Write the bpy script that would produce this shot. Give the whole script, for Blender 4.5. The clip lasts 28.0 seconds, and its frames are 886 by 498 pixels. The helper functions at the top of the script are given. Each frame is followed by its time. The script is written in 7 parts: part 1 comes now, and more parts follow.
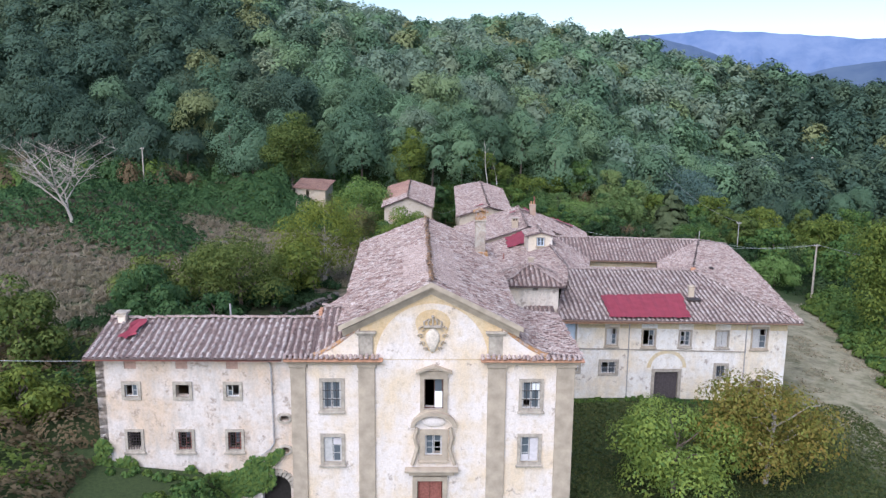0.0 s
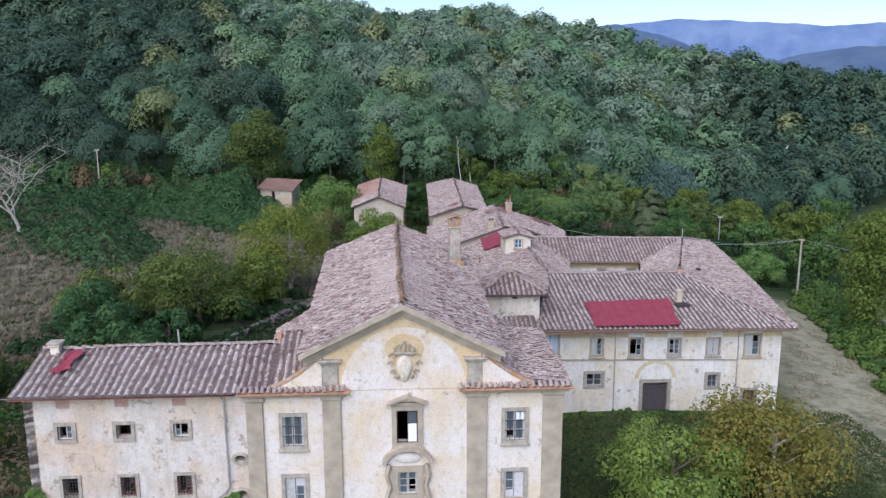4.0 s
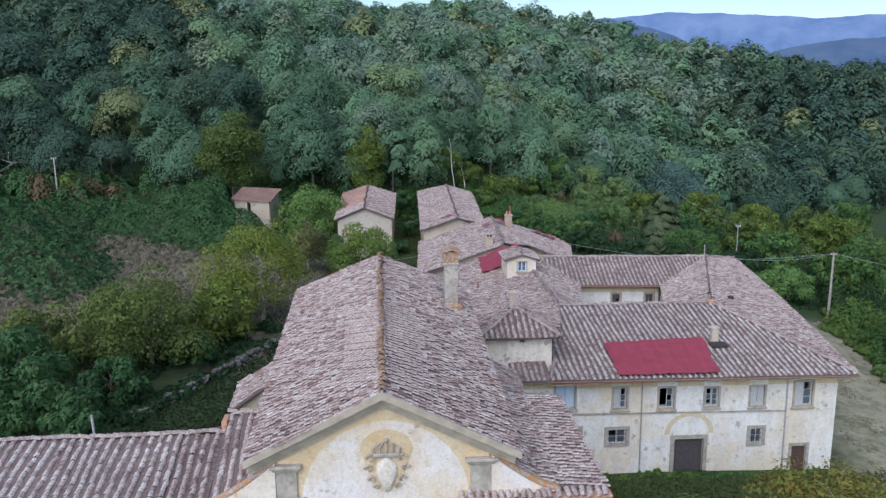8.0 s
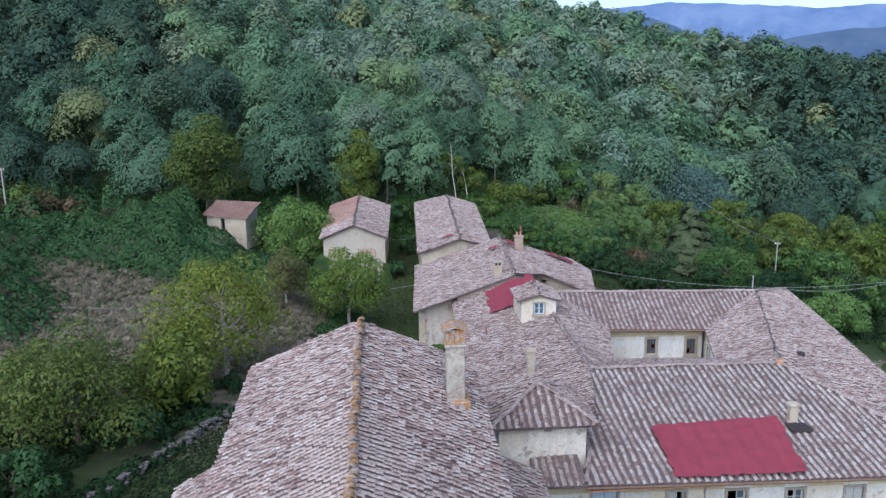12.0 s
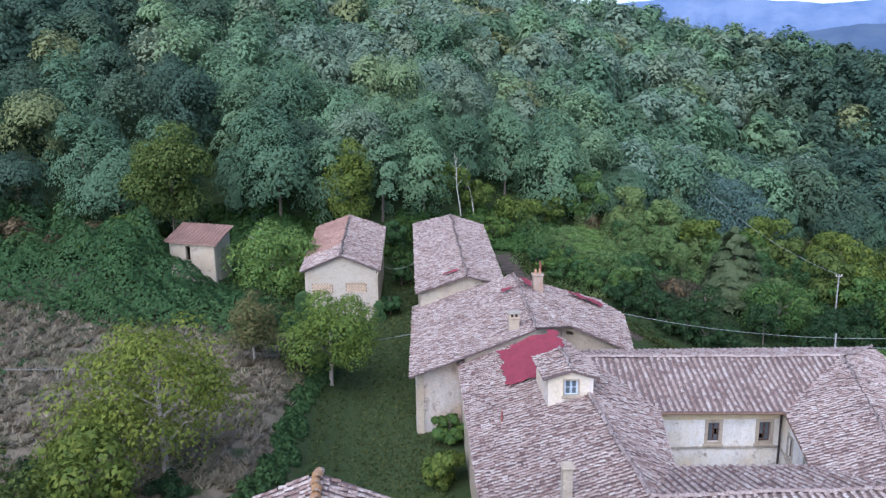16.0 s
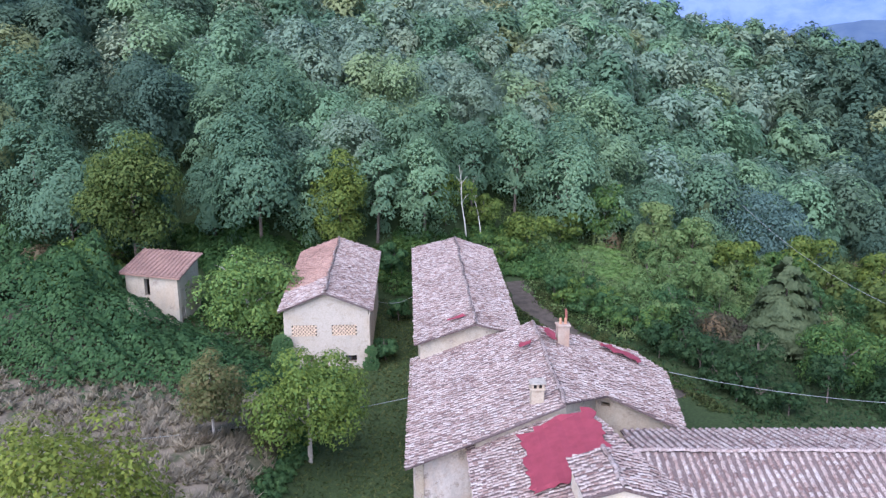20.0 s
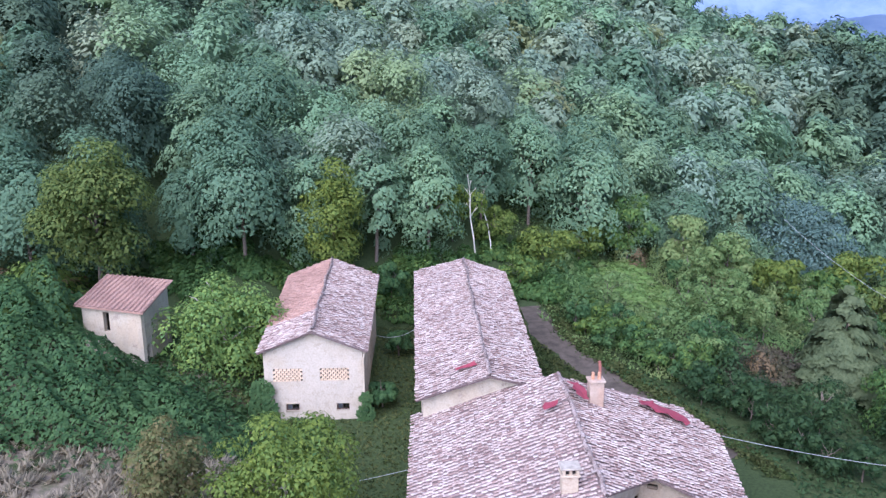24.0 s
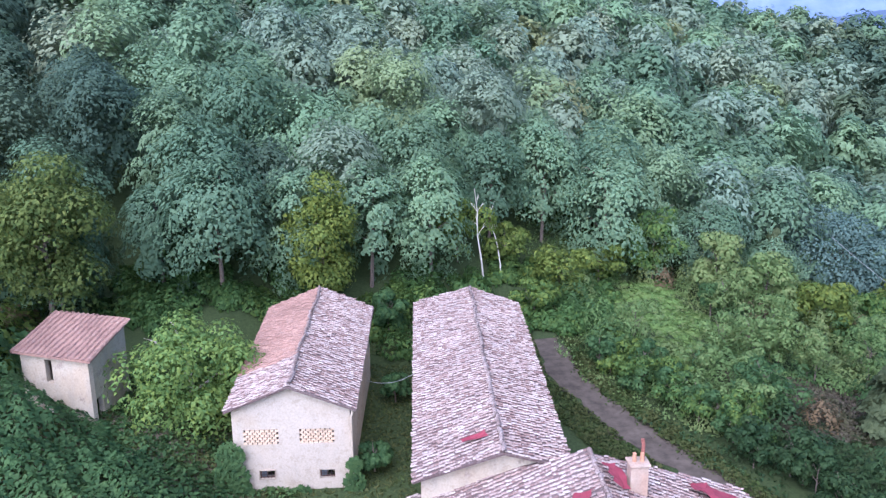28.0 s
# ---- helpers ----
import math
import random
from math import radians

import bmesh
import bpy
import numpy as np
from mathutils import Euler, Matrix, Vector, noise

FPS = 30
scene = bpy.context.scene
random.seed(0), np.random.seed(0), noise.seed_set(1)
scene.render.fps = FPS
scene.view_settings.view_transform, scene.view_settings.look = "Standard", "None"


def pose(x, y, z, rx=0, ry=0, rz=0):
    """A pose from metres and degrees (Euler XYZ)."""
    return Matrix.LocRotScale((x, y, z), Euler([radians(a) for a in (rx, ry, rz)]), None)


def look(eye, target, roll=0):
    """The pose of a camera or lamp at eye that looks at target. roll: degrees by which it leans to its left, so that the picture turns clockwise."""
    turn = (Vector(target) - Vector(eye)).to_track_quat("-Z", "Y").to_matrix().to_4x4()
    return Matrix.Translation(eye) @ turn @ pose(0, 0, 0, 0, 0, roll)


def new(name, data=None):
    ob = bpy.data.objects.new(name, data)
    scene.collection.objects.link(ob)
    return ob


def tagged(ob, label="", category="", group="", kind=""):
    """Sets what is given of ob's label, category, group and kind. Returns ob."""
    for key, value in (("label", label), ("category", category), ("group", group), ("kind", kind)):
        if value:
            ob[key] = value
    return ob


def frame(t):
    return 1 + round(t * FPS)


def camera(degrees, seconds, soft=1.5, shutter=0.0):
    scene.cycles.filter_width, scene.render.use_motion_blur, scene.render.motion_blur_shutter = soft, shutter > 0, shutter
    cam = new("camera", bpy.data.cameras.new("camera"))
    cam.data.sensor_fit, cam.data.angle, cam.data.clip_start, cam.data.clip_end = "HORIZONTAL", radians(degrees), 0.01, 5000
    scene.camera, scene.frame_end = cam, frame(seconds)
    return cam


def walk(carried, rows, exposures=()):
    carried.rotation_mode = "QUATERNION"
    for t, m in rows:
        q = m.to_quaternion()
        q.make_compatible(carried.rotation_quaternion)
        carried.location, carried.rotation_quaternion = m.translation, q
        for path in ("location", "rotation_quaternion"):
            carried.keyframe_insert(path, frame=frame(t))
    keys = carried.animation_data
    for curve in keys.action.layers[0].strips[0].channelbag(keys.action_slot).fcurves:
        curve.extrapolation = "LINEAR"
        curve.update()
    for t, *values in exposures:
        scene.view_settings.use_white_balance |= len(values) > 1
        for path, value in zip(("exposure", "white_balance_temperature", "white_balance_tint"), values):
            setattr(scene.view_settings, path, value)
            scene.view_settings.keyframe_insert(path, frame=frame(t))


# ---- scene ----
cam = camera(57.81, 28.0, soft=1.4)
PATH = [
    (0, (-0.436, -45.907, 24.086), (-0.202, -36.101, 22.142), 0.60),
    (0.5, (-0.443, -45.821, 24.160), (-0.148, -36.019, 22.200), 0.73),
    (1, (-0.425, -45.227, 24.154), (-0.048, -35.429, 22.187), 0.68),
    (1.5, (-0.377, -44.184, 24.204), (0.103, -34.393, 22.227), 0.58),
    (2, (-0.276, -43.309, 24.235), (0.305, -33.526, 22.246), 0.40),
    (2.5, (-0.234, -42.896, 24.247), (0.355, -33.115, 22.250), 0.24),
    (3, (-0.162, -42.458, 24.290), (0.383, -32.676, 22.284), -0.03),
    (3.5, (-0.158, -41.713, 24.337), (0.384, -31.935, 22.313), -0.10),
    (5.5, (0.114, -37.434, 24.649), (0.718, -27.668, 22.587), -0.49),
    (6, (0.222, -36.193, 24.701), (0.835, -26.428, 22.632), -0.59),
    (6.5, (0.263, -34.705, 24.755), (0.888, -24.943, 22.678), -0.55),
    (7, (0.313, -33.007, 24.808), (0.947, -23.247, 22.724), -0.52),
    (7.5, (0.388, -31.288, 24.853), (1.026, -21.529, 22.764), -0.51),
    (8, (0.481, -29.583, 24.916), (1.126, -19.827, 22.818), -0.58),
    (8.5, (0.464, -27.873, 24.990), (1.109, -18.118, 22.887), -0.49),
    (9, (0.457, -26.034, 25.039), (1.100, -16.280, 22.931), -0.46),
    (9.5, (0.597, -24.278, 25.095), (1.229, -14.524, 22.980), -0.46),
    (10, (0.857, -22.528, 25.309), (1.476, -12.779, 23.169), -0.66),
    (10.5, (0.975, -20.798, 25.444), (1.593, -11.053, 23.286), -0.66),
    (11, (1.095, -19.131, 25.581), (1.724, -9.390, 23.409), -0.64),
    (11.5, (1.255, -17.363, 25.608), (1.894, -7.625, 23.427), -0.67),
    (12, (1.385, -15.682, 25.761), (2.030, -5.948, 23.561), -0.77),
    (12.5, (1.453, -13.930, 25.820), (2.104, -4.199, 23.613), -0.70),
    (14.5, (1.950, -6.362, 26.361), (2.639, 3.356, 24.103), -1.00),
    (15, (1.951, -4.397, 26.368), (2.604, 5.324, 24.115), -0.65),
    (15.5, (2.043, -2.397, 26.459), (2.680, 7.323, 24.198), -0.64),
    (16, (2.449, -0.343, 26.375), (3.054, 9.382, 24.122), -0.70),
    (16.5, (2.513, 1.455, 26.497), (3.104, 11.178, 24.232), -0.66),
    (17, (2.527, 3.218, 26.523), (3.106, 12.940, 24.255), -0.61),
    (17.5, (2.535, 4.927, 26.565), (3.111, 14.647, 24.290), -0.58),
    (18, (2.633, 6.540, 26.641), (3.203, 16.259, 24.357), -0.60),
    (18.5, (2.739, 8.123, 26.776), (3.310, 17.839, 24.478), -0.54),
    (19, (2.875, 9.834, 26.829), (3.455, 19.548, 24.527), -0.53),
    (19.5, (2.991, 11.423, 26.899), (3.582, 21.136, 24.596), -0.50),
    (20, (2.989, 12.853, 26.952), (3.588, 22.563, 24.641), -0.49),
    (20.5, (2.930, 13.930, 26.972), (3.541, 23.637, 24.648), -0.48),
    (22.5, (3.260, 18.795, 27.098), (3.778, 28.502, 24.751), -0.50),
    (23, (3.360, 20.252, 27.134), (3.897, 29.956, 24.776), -0.47),
    (23.5, (3.489, 21.798, 27.116), (4.029, 31.500, 24.756), -0.52),
    (24, (3.512, 23.369, 27.126), (4.047, 33.071, 24.760), -0.52),
    (24.5, (3.567, 24.876, 27.103), (4.077, 34.579, 24.737), -0.62),
    (25, (3.661, 26.379, 27.124), (4.152, 36.081, 24.752), -0.68),
    (25.5, (3.795, 27.571, 27.098), (4.299, 37.271, 24.721), -0.72),
    (26, (3.878, 28.395, 27.127), (4.415, 38.091, 24.739), -0.66),
    (26.5, (3.969, 29.530, 27.089), (4.529, 39.224, 24.699), -0.63),
    (27, (4.098, 30.894, 27.104), (4.652, 40.587, 24.711), -0.72),
    (27.5, (4.153, 32.273, 27.153), (4.677, 41.968, 24.759), -0.75),
    (28, (4.264, 33.424, 27.172), (4.728, 43.123, 24.780), -0.79),
]
walk(cam, [(t, look(eye, target, roll)) for t, eye, target, roll in PATH],
     [(0.0, 1.22, 5960, 15), (3.0, 1.07, 5900, 14), (6.0, 0.9, 5760, 11), (8.0, 0.87, 5690, 9), (10.0, 0.93, 5620, 8), (12.5, 1.06, 5570, 9), (14.5, 1.19, 5570, 12),
      (17.0, 1.37, 5540, 15), (20.0, 1.63, 5530, 19), (23.0, 1.80, 5510, 22), (28.0, 1.93, 5470, 24)])

# ---- light ----
SUN_ELEVATION, SUN_AZIMUTH = 45, 208
world = bpy.data.worlds.new("sky")
scene.world = world
world.use_nodes = True
wn = world.node_tree
sky = wn.nodes.new("ShaderNodeTexSky")
sky.sky_type, sky.sun_disc = "NISHITA", False
sky.sun_elevation, sky.sun_rotation = radians(SUN_ELEVATION), radians(SUN_AZIMUTH)
sky.air_density, sky.dust_density, sky.ozone_density = 1.0, 0.5, 1.6
wn.links.new(sky.outputs[0], wn.nodes["Background"].inputs[0])
wn.nodes["Background"].inputs[1].default_value = 0.075
sun_dir = Vector((math.sin(radians(SUN_AZIMUTH)) * math.cos(radians(SUN_ELEVATION)),
                  math.cos(radians(SUN_AZIMUTH)) * math.cos(radians(SUN_ELEVATION)), math.sin(radians(SUN_ELEVATION))))
sun = new("sun", bpy.data.lights.new("sun", "SUN"))
sun.data.energy, sun.data.angle, sun.data.color = 2.2, radians(78), (1.0, 0.95, 0.9)
sun.matrix_world = look(sun_dir * 500, (0, 0, 0))


# ---- materials ----
def material(name, rough=0.9, metal=0.0):
    m = bpy.data.materials.new(name)
    m.use_nodes = True
    b = m.node_tree.nodes["Principled BSDF"]
    b.inputs["Roughness"].default_value, b.inputs["Metallic"].default_value = rough, metal
    b.inputs["Specular IOR Level"].default_value = 0.25
    return m, m.node_tree, b


def coords(nt, scale=1.0, stretch=(1, 1, 1)):
    g = nt.nodes.new("ShaderNodeNewGeometry")
    mp = nt.nodes.new("ShaderNodeMapping")
    mp.inputs["Scale"].default_value = [scale * s for s in stretch]
    nt.links.new(g.outputs["Position"], mp.inputs["Vector"])
    return mp.outputs[0]


def noise_tex(nt, scale, detail=4, rough=0.6, stretch=(1, 1, 1)):
    n = nt.nodes.new("ShaderNodeTexNoise")
    n.inputs["Scale"].default_value, n.inputs["Detail"].default_value, n.inputs["Roughness"].default_value = 1.0, detail, rough
    nt.links.new(coords(nt, scale, stretch), n.inputs["Vector"])
    return n.outputs["Fac"]


def ramp(nt, fac, stops):
    r = nt.nodes.new("ShaderNodeValToRGB")
    e = r.color_ramp.elements
    while len(e) < len(stops):
        e.new(0.5)
    for k, (p, c) in zip(e, stops):
        k.position, k.color = p, (*c, 1) if len(c) == 3 else c
    nt.links.new(fac, r.inputs[0])
    return r.outputs[0]


def mix(nt, fac, a, b, kind="MIX"):
    m = nt.nodes.new("ShaderNodeMix")
    m.data_type, m.blend_type = "RGBA", kind
    for s, v in ((m.inputs[0], fac), (m.inputs[6], a), (m.inputs[7], b)):
        if isinstance(v, (int, float)):
            s.default_value = v
        elif isinstance(v, tuple):
            s.default_value = (*v, 1)
        else:
            nt.links.new(v, s)
    return m.outputs[2]


def bump(nt, b, height, strength=0.4, dist=0.03):
    n = nt.nodes.new("ShaderNodeBump")
    n.inputs["Strength"].default_value, n.inputs["Distance"].default_value = strength, dist
    nt.links.new(height, n.inputs["Height"])
    nt.links.new(n.outputs[0], b.inputs["Normal"])


def plain(name, colour, rough=0.8, metal=0.0, vary=0.25, scale=6.0):
    m, nt, b = material(name, rough, metal)
    f = noise_tex(nt, scale, 5)
    c = ramp(nt, f, [(0.3, tuple(v * (1 - vary) for v in colour)), (0.7, tuple(min(1, v * (1 + vary)) for v in colour))])
    nt.links.new(c, b.inputs["Base Color"])
    bump(nt, b, f, 0.25, 0.01)
    return m


def plaster(name, light, warm, grey, brick=0.62, drip=0.5):
    """Old lime plaster: pale ground, ochre wash, grey weathering, rosy and grey blotches, patches fallen to the stone."""
    m, nt, b = material(name, 0.92)
    wide, mid, fine = noise_tex(nt, 0.32, 5, 0.6), noise_tex(nt, 1.1, 8, 0.7), noise_tex(nt, 9, 5, 0.7)
    blot = noise_tex(nt, 2.6, 7, 0.72)
    streak = noise_tex(nt, 1.0, 6, 0.7, (1.9, 1.9, 0.5))
    c = mix(nt, ramp(nt, wide, [(0.44, (0, 0, 0)), (0.60, (1, 1, 1))]), light, warm)
    c = mix(nt, ramp(nt, streak, [(0.46, (0, 0, 0)), (0.70, (drip, drip, drip))]), c, grey)
    c = mix(nt, ramp(nt, blot, [(0.53, (0, 0, 0)), (0.62, (0.55, 0.55, 0.55))]), c, tuple(0.78 * v for v in warm))
    c = mix(nt, ramp(nt, mid, [(brick - 0.03, (0, 0, 0)), (brick + 0.02, (0.75, 0.75, 0.75))]), c, ramp(nt, fine, [(0.35, (0.22, 0.17, 0.14)), (0.65, (0.46, 0.38, 0.32))]))
    c = mix(nt, 0.5, c, ramp(nt, fine, [(0.3, (0.62, 0.60, 0.58)), (0.6, (1, 1, 1))]), "MULTIPLY")
    nt.links.new(c, b.inputs["Base Color"])
    bump(nt, b, mid, 0.4, 0.05)
    return m


def tile_mat(name, stops, lichen=0.0, pale=0.7):
    """Old clay tiles: each its own colour, whitish lichen in small spots, soot in wide ones."""
    m, nt, b = material(name, 0.93)
    g = nt.nodes.new("ShaderNodeNewGeometry")
    c = ramp(nt, g.outputs["Random Per Island"], stops)
    info = nt.nodes.new("ShaderNodeObjectInfo")
    c = mix(nt, 0.12, c, ramp(nt, info.outputs["Random"], [(0, (0.25, 0.2, 0.18)), (1, (0.6, 0.52, 0.5))]))
    spots, fine, wide = noise_tex(nt, 7, 5, 0.8), noise_tex(nt, 15, 4, 0.7), noise_tex(nt, 0.45, 5)
    c = mix(nt, ramp(nt, fine, [(0.40, (0.75, 0.75, 0.75)), (0.53, (0, 0, 0))]), c, (0.12, 0.08, 0.075))
    c = mix(nt, ramp(nt, spots, [(0.53, (0, 0, 0)), (0.63, (pale, pale, pale))]), c, (0.64, 0.60, 0.575))
    c = mix(nt, 0.6, c, ramp(nt, wide, [(0.35, (0.66, 0.62, 0.63)), (0.65, (1.0, 0.98, 0.97))]), "MULTIPLY")
    if lichen:
        lf = noise_tex(nt, 3.6, 6, 0.75)
        c = mix(nt, ramp(nt, lf, [(0.62 - lichen, (0, 0, 0)), (0.68 - lichen, (0.8, 0.8, 0.8))]), c, (0.36, 0.18, 0.055))
    nt.links.new(c, b.inputs["Base Color"])
    bump(nt, b, spots, 0.4, 0.02)
    return m


def leaf_mat(name, dark, light, alt=None):
    m, nt, b = material(name, 0.6)
    b.inputs["Specular IOR Level"].default_value = 0.12
    at = nt.nodes.new("ShaderNodeAttribute")
    at.attribute_name = "tint"
    g = nt.nodes.new("ShaderNodeNewGeometry")
    c = ramp(nt, g.outputs["Random Per Island"], [(0.0, dark), (1.0, light)])
    if alt:
        c = mix(nt, at.outputs["Fac"], c, alt)
    nt.links.new(c, b.inputs["Base Color"])
    thin = nt.nodes.new("ShaderNodeBsdfTranslucent")
    nt.links.new(c, thin.inputs["Color"])
    both = nt.nodes.new("ShaderNodeMixShader")
    both.inputs[0].default_value = 0.42
    nt.links.new(b.outputs[0], both.inputs[1])
    nt.links.new(thin.outputs[0], both.inputs[2])
    nt.links.new(both.outputs[0], nt.nodes["Material Output"].inputs["Surface"])
    return m


PLASTER_FACADE = plaster("facade_plaster", (0.74, 0.675, 0.635), (0.70, 0.575, 0.43), (0.58, 0.53, 0.50), 0.635, 0.45)
PLASTER_WING = plaster("wing_plaster", (0.66, 0.60, 0.565), (0.62, 0.49, 0.38), (0.44, 0.405, 0.375), 0.60, 0.7)
PLASTER_COURT = plaster("court_plaster", (0.79, 0.76, 0.72), (0.74, 0.64, 0.50), (0.54, 0.51, 0.48), 0.62, 0.6)
PLASTER_FARM = plaster("farm_plaster", (0.53, 0.46, 0.365), (0.49, 0.40, 0.30), (0.38, 0.34, 0.29), 0.60, 0.6)
PLASTER_TURRET = plaster("turret_plaster", (0.83, 0.745, 0.65), (0.68, 0.56, 0.42), (0.52, 0.47, 0.42), 0.60, 0.7)
STONE = plain("grey_sandstone", (0.36, 0.32, 0.27), 0.9, vary=0.3, scale=3)
STONE_WARM = plain("warm_sandstone", (0.385, 0.325, 0.255), 0.9, vary=0.2, scale=1.6)
STONE_PALE = plain("pale_carved_stone", (0.60, 0.53, 0.45), 0.9, vary=0.22, scale=7)
SHUTTER = plain("faded_shutter", (0.40, 0.265, 0.215), 0.8, vary=0.2, scale=6)
PAPER = plain("white_paper", (0.82, 0.84, 0.86), 0.7, vary=0.03)
BOARD = plain("pale_board", (0.56, 0.53, 0.55), 0.7, vary=0.12, scale=5)
TILE = tile_mat("old_tiles", [(0, (0.17, 0.095, 0.085)), (0.14, (0.30, 0.195, 0.165)), (0.4, (0.42, 0.315, 0.275)), (0.8, (0.49, 0.405, 0.36)), (1, (0.58, 0.515, 0.475))])
# channels between the cover tiles, their shade put into a darker colour
TILE_BED = tile_mat("shaded_tile_channels", [(0, (0.115, 0.08, 0.075)), (1, (0.115, 0.08, 0.075))], 0.0, 0.25)
# lighter tile colours for the front slopes of wing and courtyard house
TILE_PALE = tile_mat("pale_tiles", [(0, (0.26, 0.17, 0.15)), (0.15, (0.42, 0.33, 0.29)), (0.5, (0.56, 0.48, 0.44)), (1, (0.68, 0.62, 0.58))])
# grey copy of the tiles for back slopes, shade put into the colour
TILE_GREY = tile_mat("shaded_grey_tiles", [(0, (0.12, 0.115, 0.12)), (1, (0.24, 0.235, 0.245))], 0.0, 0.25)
TILE_RIDGE = tile_mat("ridge_tiles", [(0, (0.30, 0.22, 0.19)), (1, (0.46, 0.38, 0.35))])
TILE_LICHEN = tile_mat("lichen_ridge_tiles", [(0, (0.34, 0.26, 0.22)), (1, (0.52, 0.44, 0.38))], 0.17)
TILE_RED = tile_mat("newer_red_tiles", [(0, (0.34, 0.18, 0.13)), (1, (0.45, 0.265, 0.195))], 0.0, 0.2)
TARP = plain("red_tarp", (0.25, 0.045, 0.065), 0.7, vary=0.12, scale=1.5)
WOOD = plain("dark_wood", (0.10, 0.06, 0.05), 0.7, vary=0.3, scale=8)
WOOD_PALE = plain("grey_painted_wood", (0.46, 0.45, 0.44), 0.6, vary=0.15)
WOOD_RED = plain("red_brown_wood", (0.26, 0.10, 0.08), 0.6, vary=0.3, scale=8)
IRON = plain("rusty_iron", (0.06, 0.05, 0.05), 0.7, 0.3)
RUST = plain("rusty_gutter", (0.20, 0.125, 0.09), 0.7, 0.2)
ZINC = plain("zinc", (0.42, 0.40, 0.40), 0.5, 0.3)
# near-black, the shade of unlit insides put into the colour
DARK = plain("dark_interior", (0.03, 0.027, 0.025), 0.95)
BRICK = plain("orange_brick", (0.46, 0.25, 0.16), 0.9, vary=0.3)
BARK = plain("bark", (0.15, 0.12, 0.10), 0.95, vary=0.4, scale=9)
BARK_PALE = plain("pale_bark", (0.38, 0.34, 0.30), 0.95, vary=0.3, scale=9)
BARK_WHITE = plain("white_bark", (0.62, 0.58, 0.52), 0.9, vary=0.25, scale=9)
m, nt, b = material("window_glass", 0.08)
b.inputs["Base Color"].default_value = (0.10, 0.12, 0.14, 1)
b.inputs["Specular IOR Level"].default_value = 0.6
GLASS = m
LEAF_WOOD = leaf_mat("locust_leaves", (0.15, 0.262, 0.16), (0.2, 0.325, 0.2), (0.29, 0.345, 0.16))
# darker blue-green leaves, the hillside's shade put into the colour
LEAF_DARK = leaf_mat("hill_shade_leaves", (0.062, 0.112, 0.082), (0.092, 0.154, 0.112), (0.145, 0.195, 0.105))
LEAF_OAK = leaf_mat("dark_olive_leaves", (0.05, 0.09, 0.026), (0.15, 0.205, 0.06), (0.21, 0.235, 0.06))
# darkened green: the shade of trees and houses is put into the colour
LEAF_SHADE = leaf_mat("shade_dark_leaves", (0.02, 0.05, 0.023), (0.052, 0.104, 0.043), (0.075, 0.12, 0.045))
LEAF_FRESH = leaf_mat("fresh_locust_leaves", (0.175, 0.295, 0.17), (0.215, 0.34, 0.20), (0.28, 0.345, 0.165))
LEAF_DEEP = leaf_mat("deep_locust_leaves", (0.105, 0.19, 0.12), (0.145, 0.245, 0.155), (0.19, 0.27, 0.14))
# locust leaves paled to grey-green, the upper hill's haze put into the colour
LEAF_HAZED = leaf_mat("hazed_locust_leaves", (0.19, 0.28, 0.205), (0.235, 0.325, 0.24), (0.30, 0.34, 0.21))
LEAF_MAPLE = leaf_mat("yellowing_leaves", (0.21, 0.25, 0.12), (0.27, 0.315, 0.15), (0.32, 0.315, 0.16))
LEAF_OLIVE = leaf_mat("walnut_leaves", (0.06, 0.105, 0.025), (0.175, 0.24, 0.06), (0.26, 0.285, 0.05))
LEAF_GREEN = leaf_mat("fig_leaves", (0.04, 0.095, 0.03), (0.115, 0.215, 0.07), (0.23, 0.29, 0.055))
LEAF_RUSSET = leaf_mat("russet_leaves", (0.085, 0.115, 0.045), (0.16, 0.20, 0.075), (0.24, 0.16, 0.08))
LEAF_FIG = leaf_mat("bright_fig_leaves", (0.10, 0.19, 0.06), (0.18, 0.305, 0.10), (0.30, 0.36, 0.07))
LEAF_SCRUB = leaf_mat("scrub_leaves", (0.105, 0.185, 0.065), (0.165, 0.262, 0.092), (0.235, 0.28, 0.11))
LEAF_NETTLE = leaf_mat("nettle_leaves", (0.135, 0.235, 0.07), (0.20, 0.33, 0.105), (0.24, 0.31, 0.10))
LEAF_AUTUMN = leaf_mat("autumn_leaves", (0.12, 0.155, 0.035), (0.23, 0.26, 0.06), (0.35, 0.21, 0.06))
LEAF_BLUE = leaf_mat("willow_leaves", (0.09, 0.165, 0.145), (0.15, 0.24, 0.205), (0.16, 0.235, 0.20))
LEAF_RUST = leaf_mat("withered_leaves", (0.10, 0.085, 0.05), (0.19, 0.16, 0.095), (0.24, 0.16, 0.09))
LEAF_IVY = leaf_mat("ivy_leaves", (0.03, 0.08, 0.034), (0.09, 0.175, 0.068), (0.11, 0.18, 0.06))
LEAF_CONIFER = leaf_mat("cypress_leaves", (0.06, 0.09, 0.045), (0.13, 0.17, 0.088), (0.15, 0.185, 0.09))


# ---- mesh helpers ----
def link(name, me, mat, parent=None, label="", kind=""):
    ob = new(name, me)
    if mat is not None and not me.materials:
        me.materials.append(mat)
    if parent is not None:
        ob.parent = parent
    return tagged(ob, label, kind=kind)


def part(name, bm, mat, parent=None, label="", kind=""):
    me = bpy.data.meshes.new(name)
    bm.normal_update()
    bm.to_mesh(me)
    bm.free()
    return link(name, me, mat, parent, label, kind)


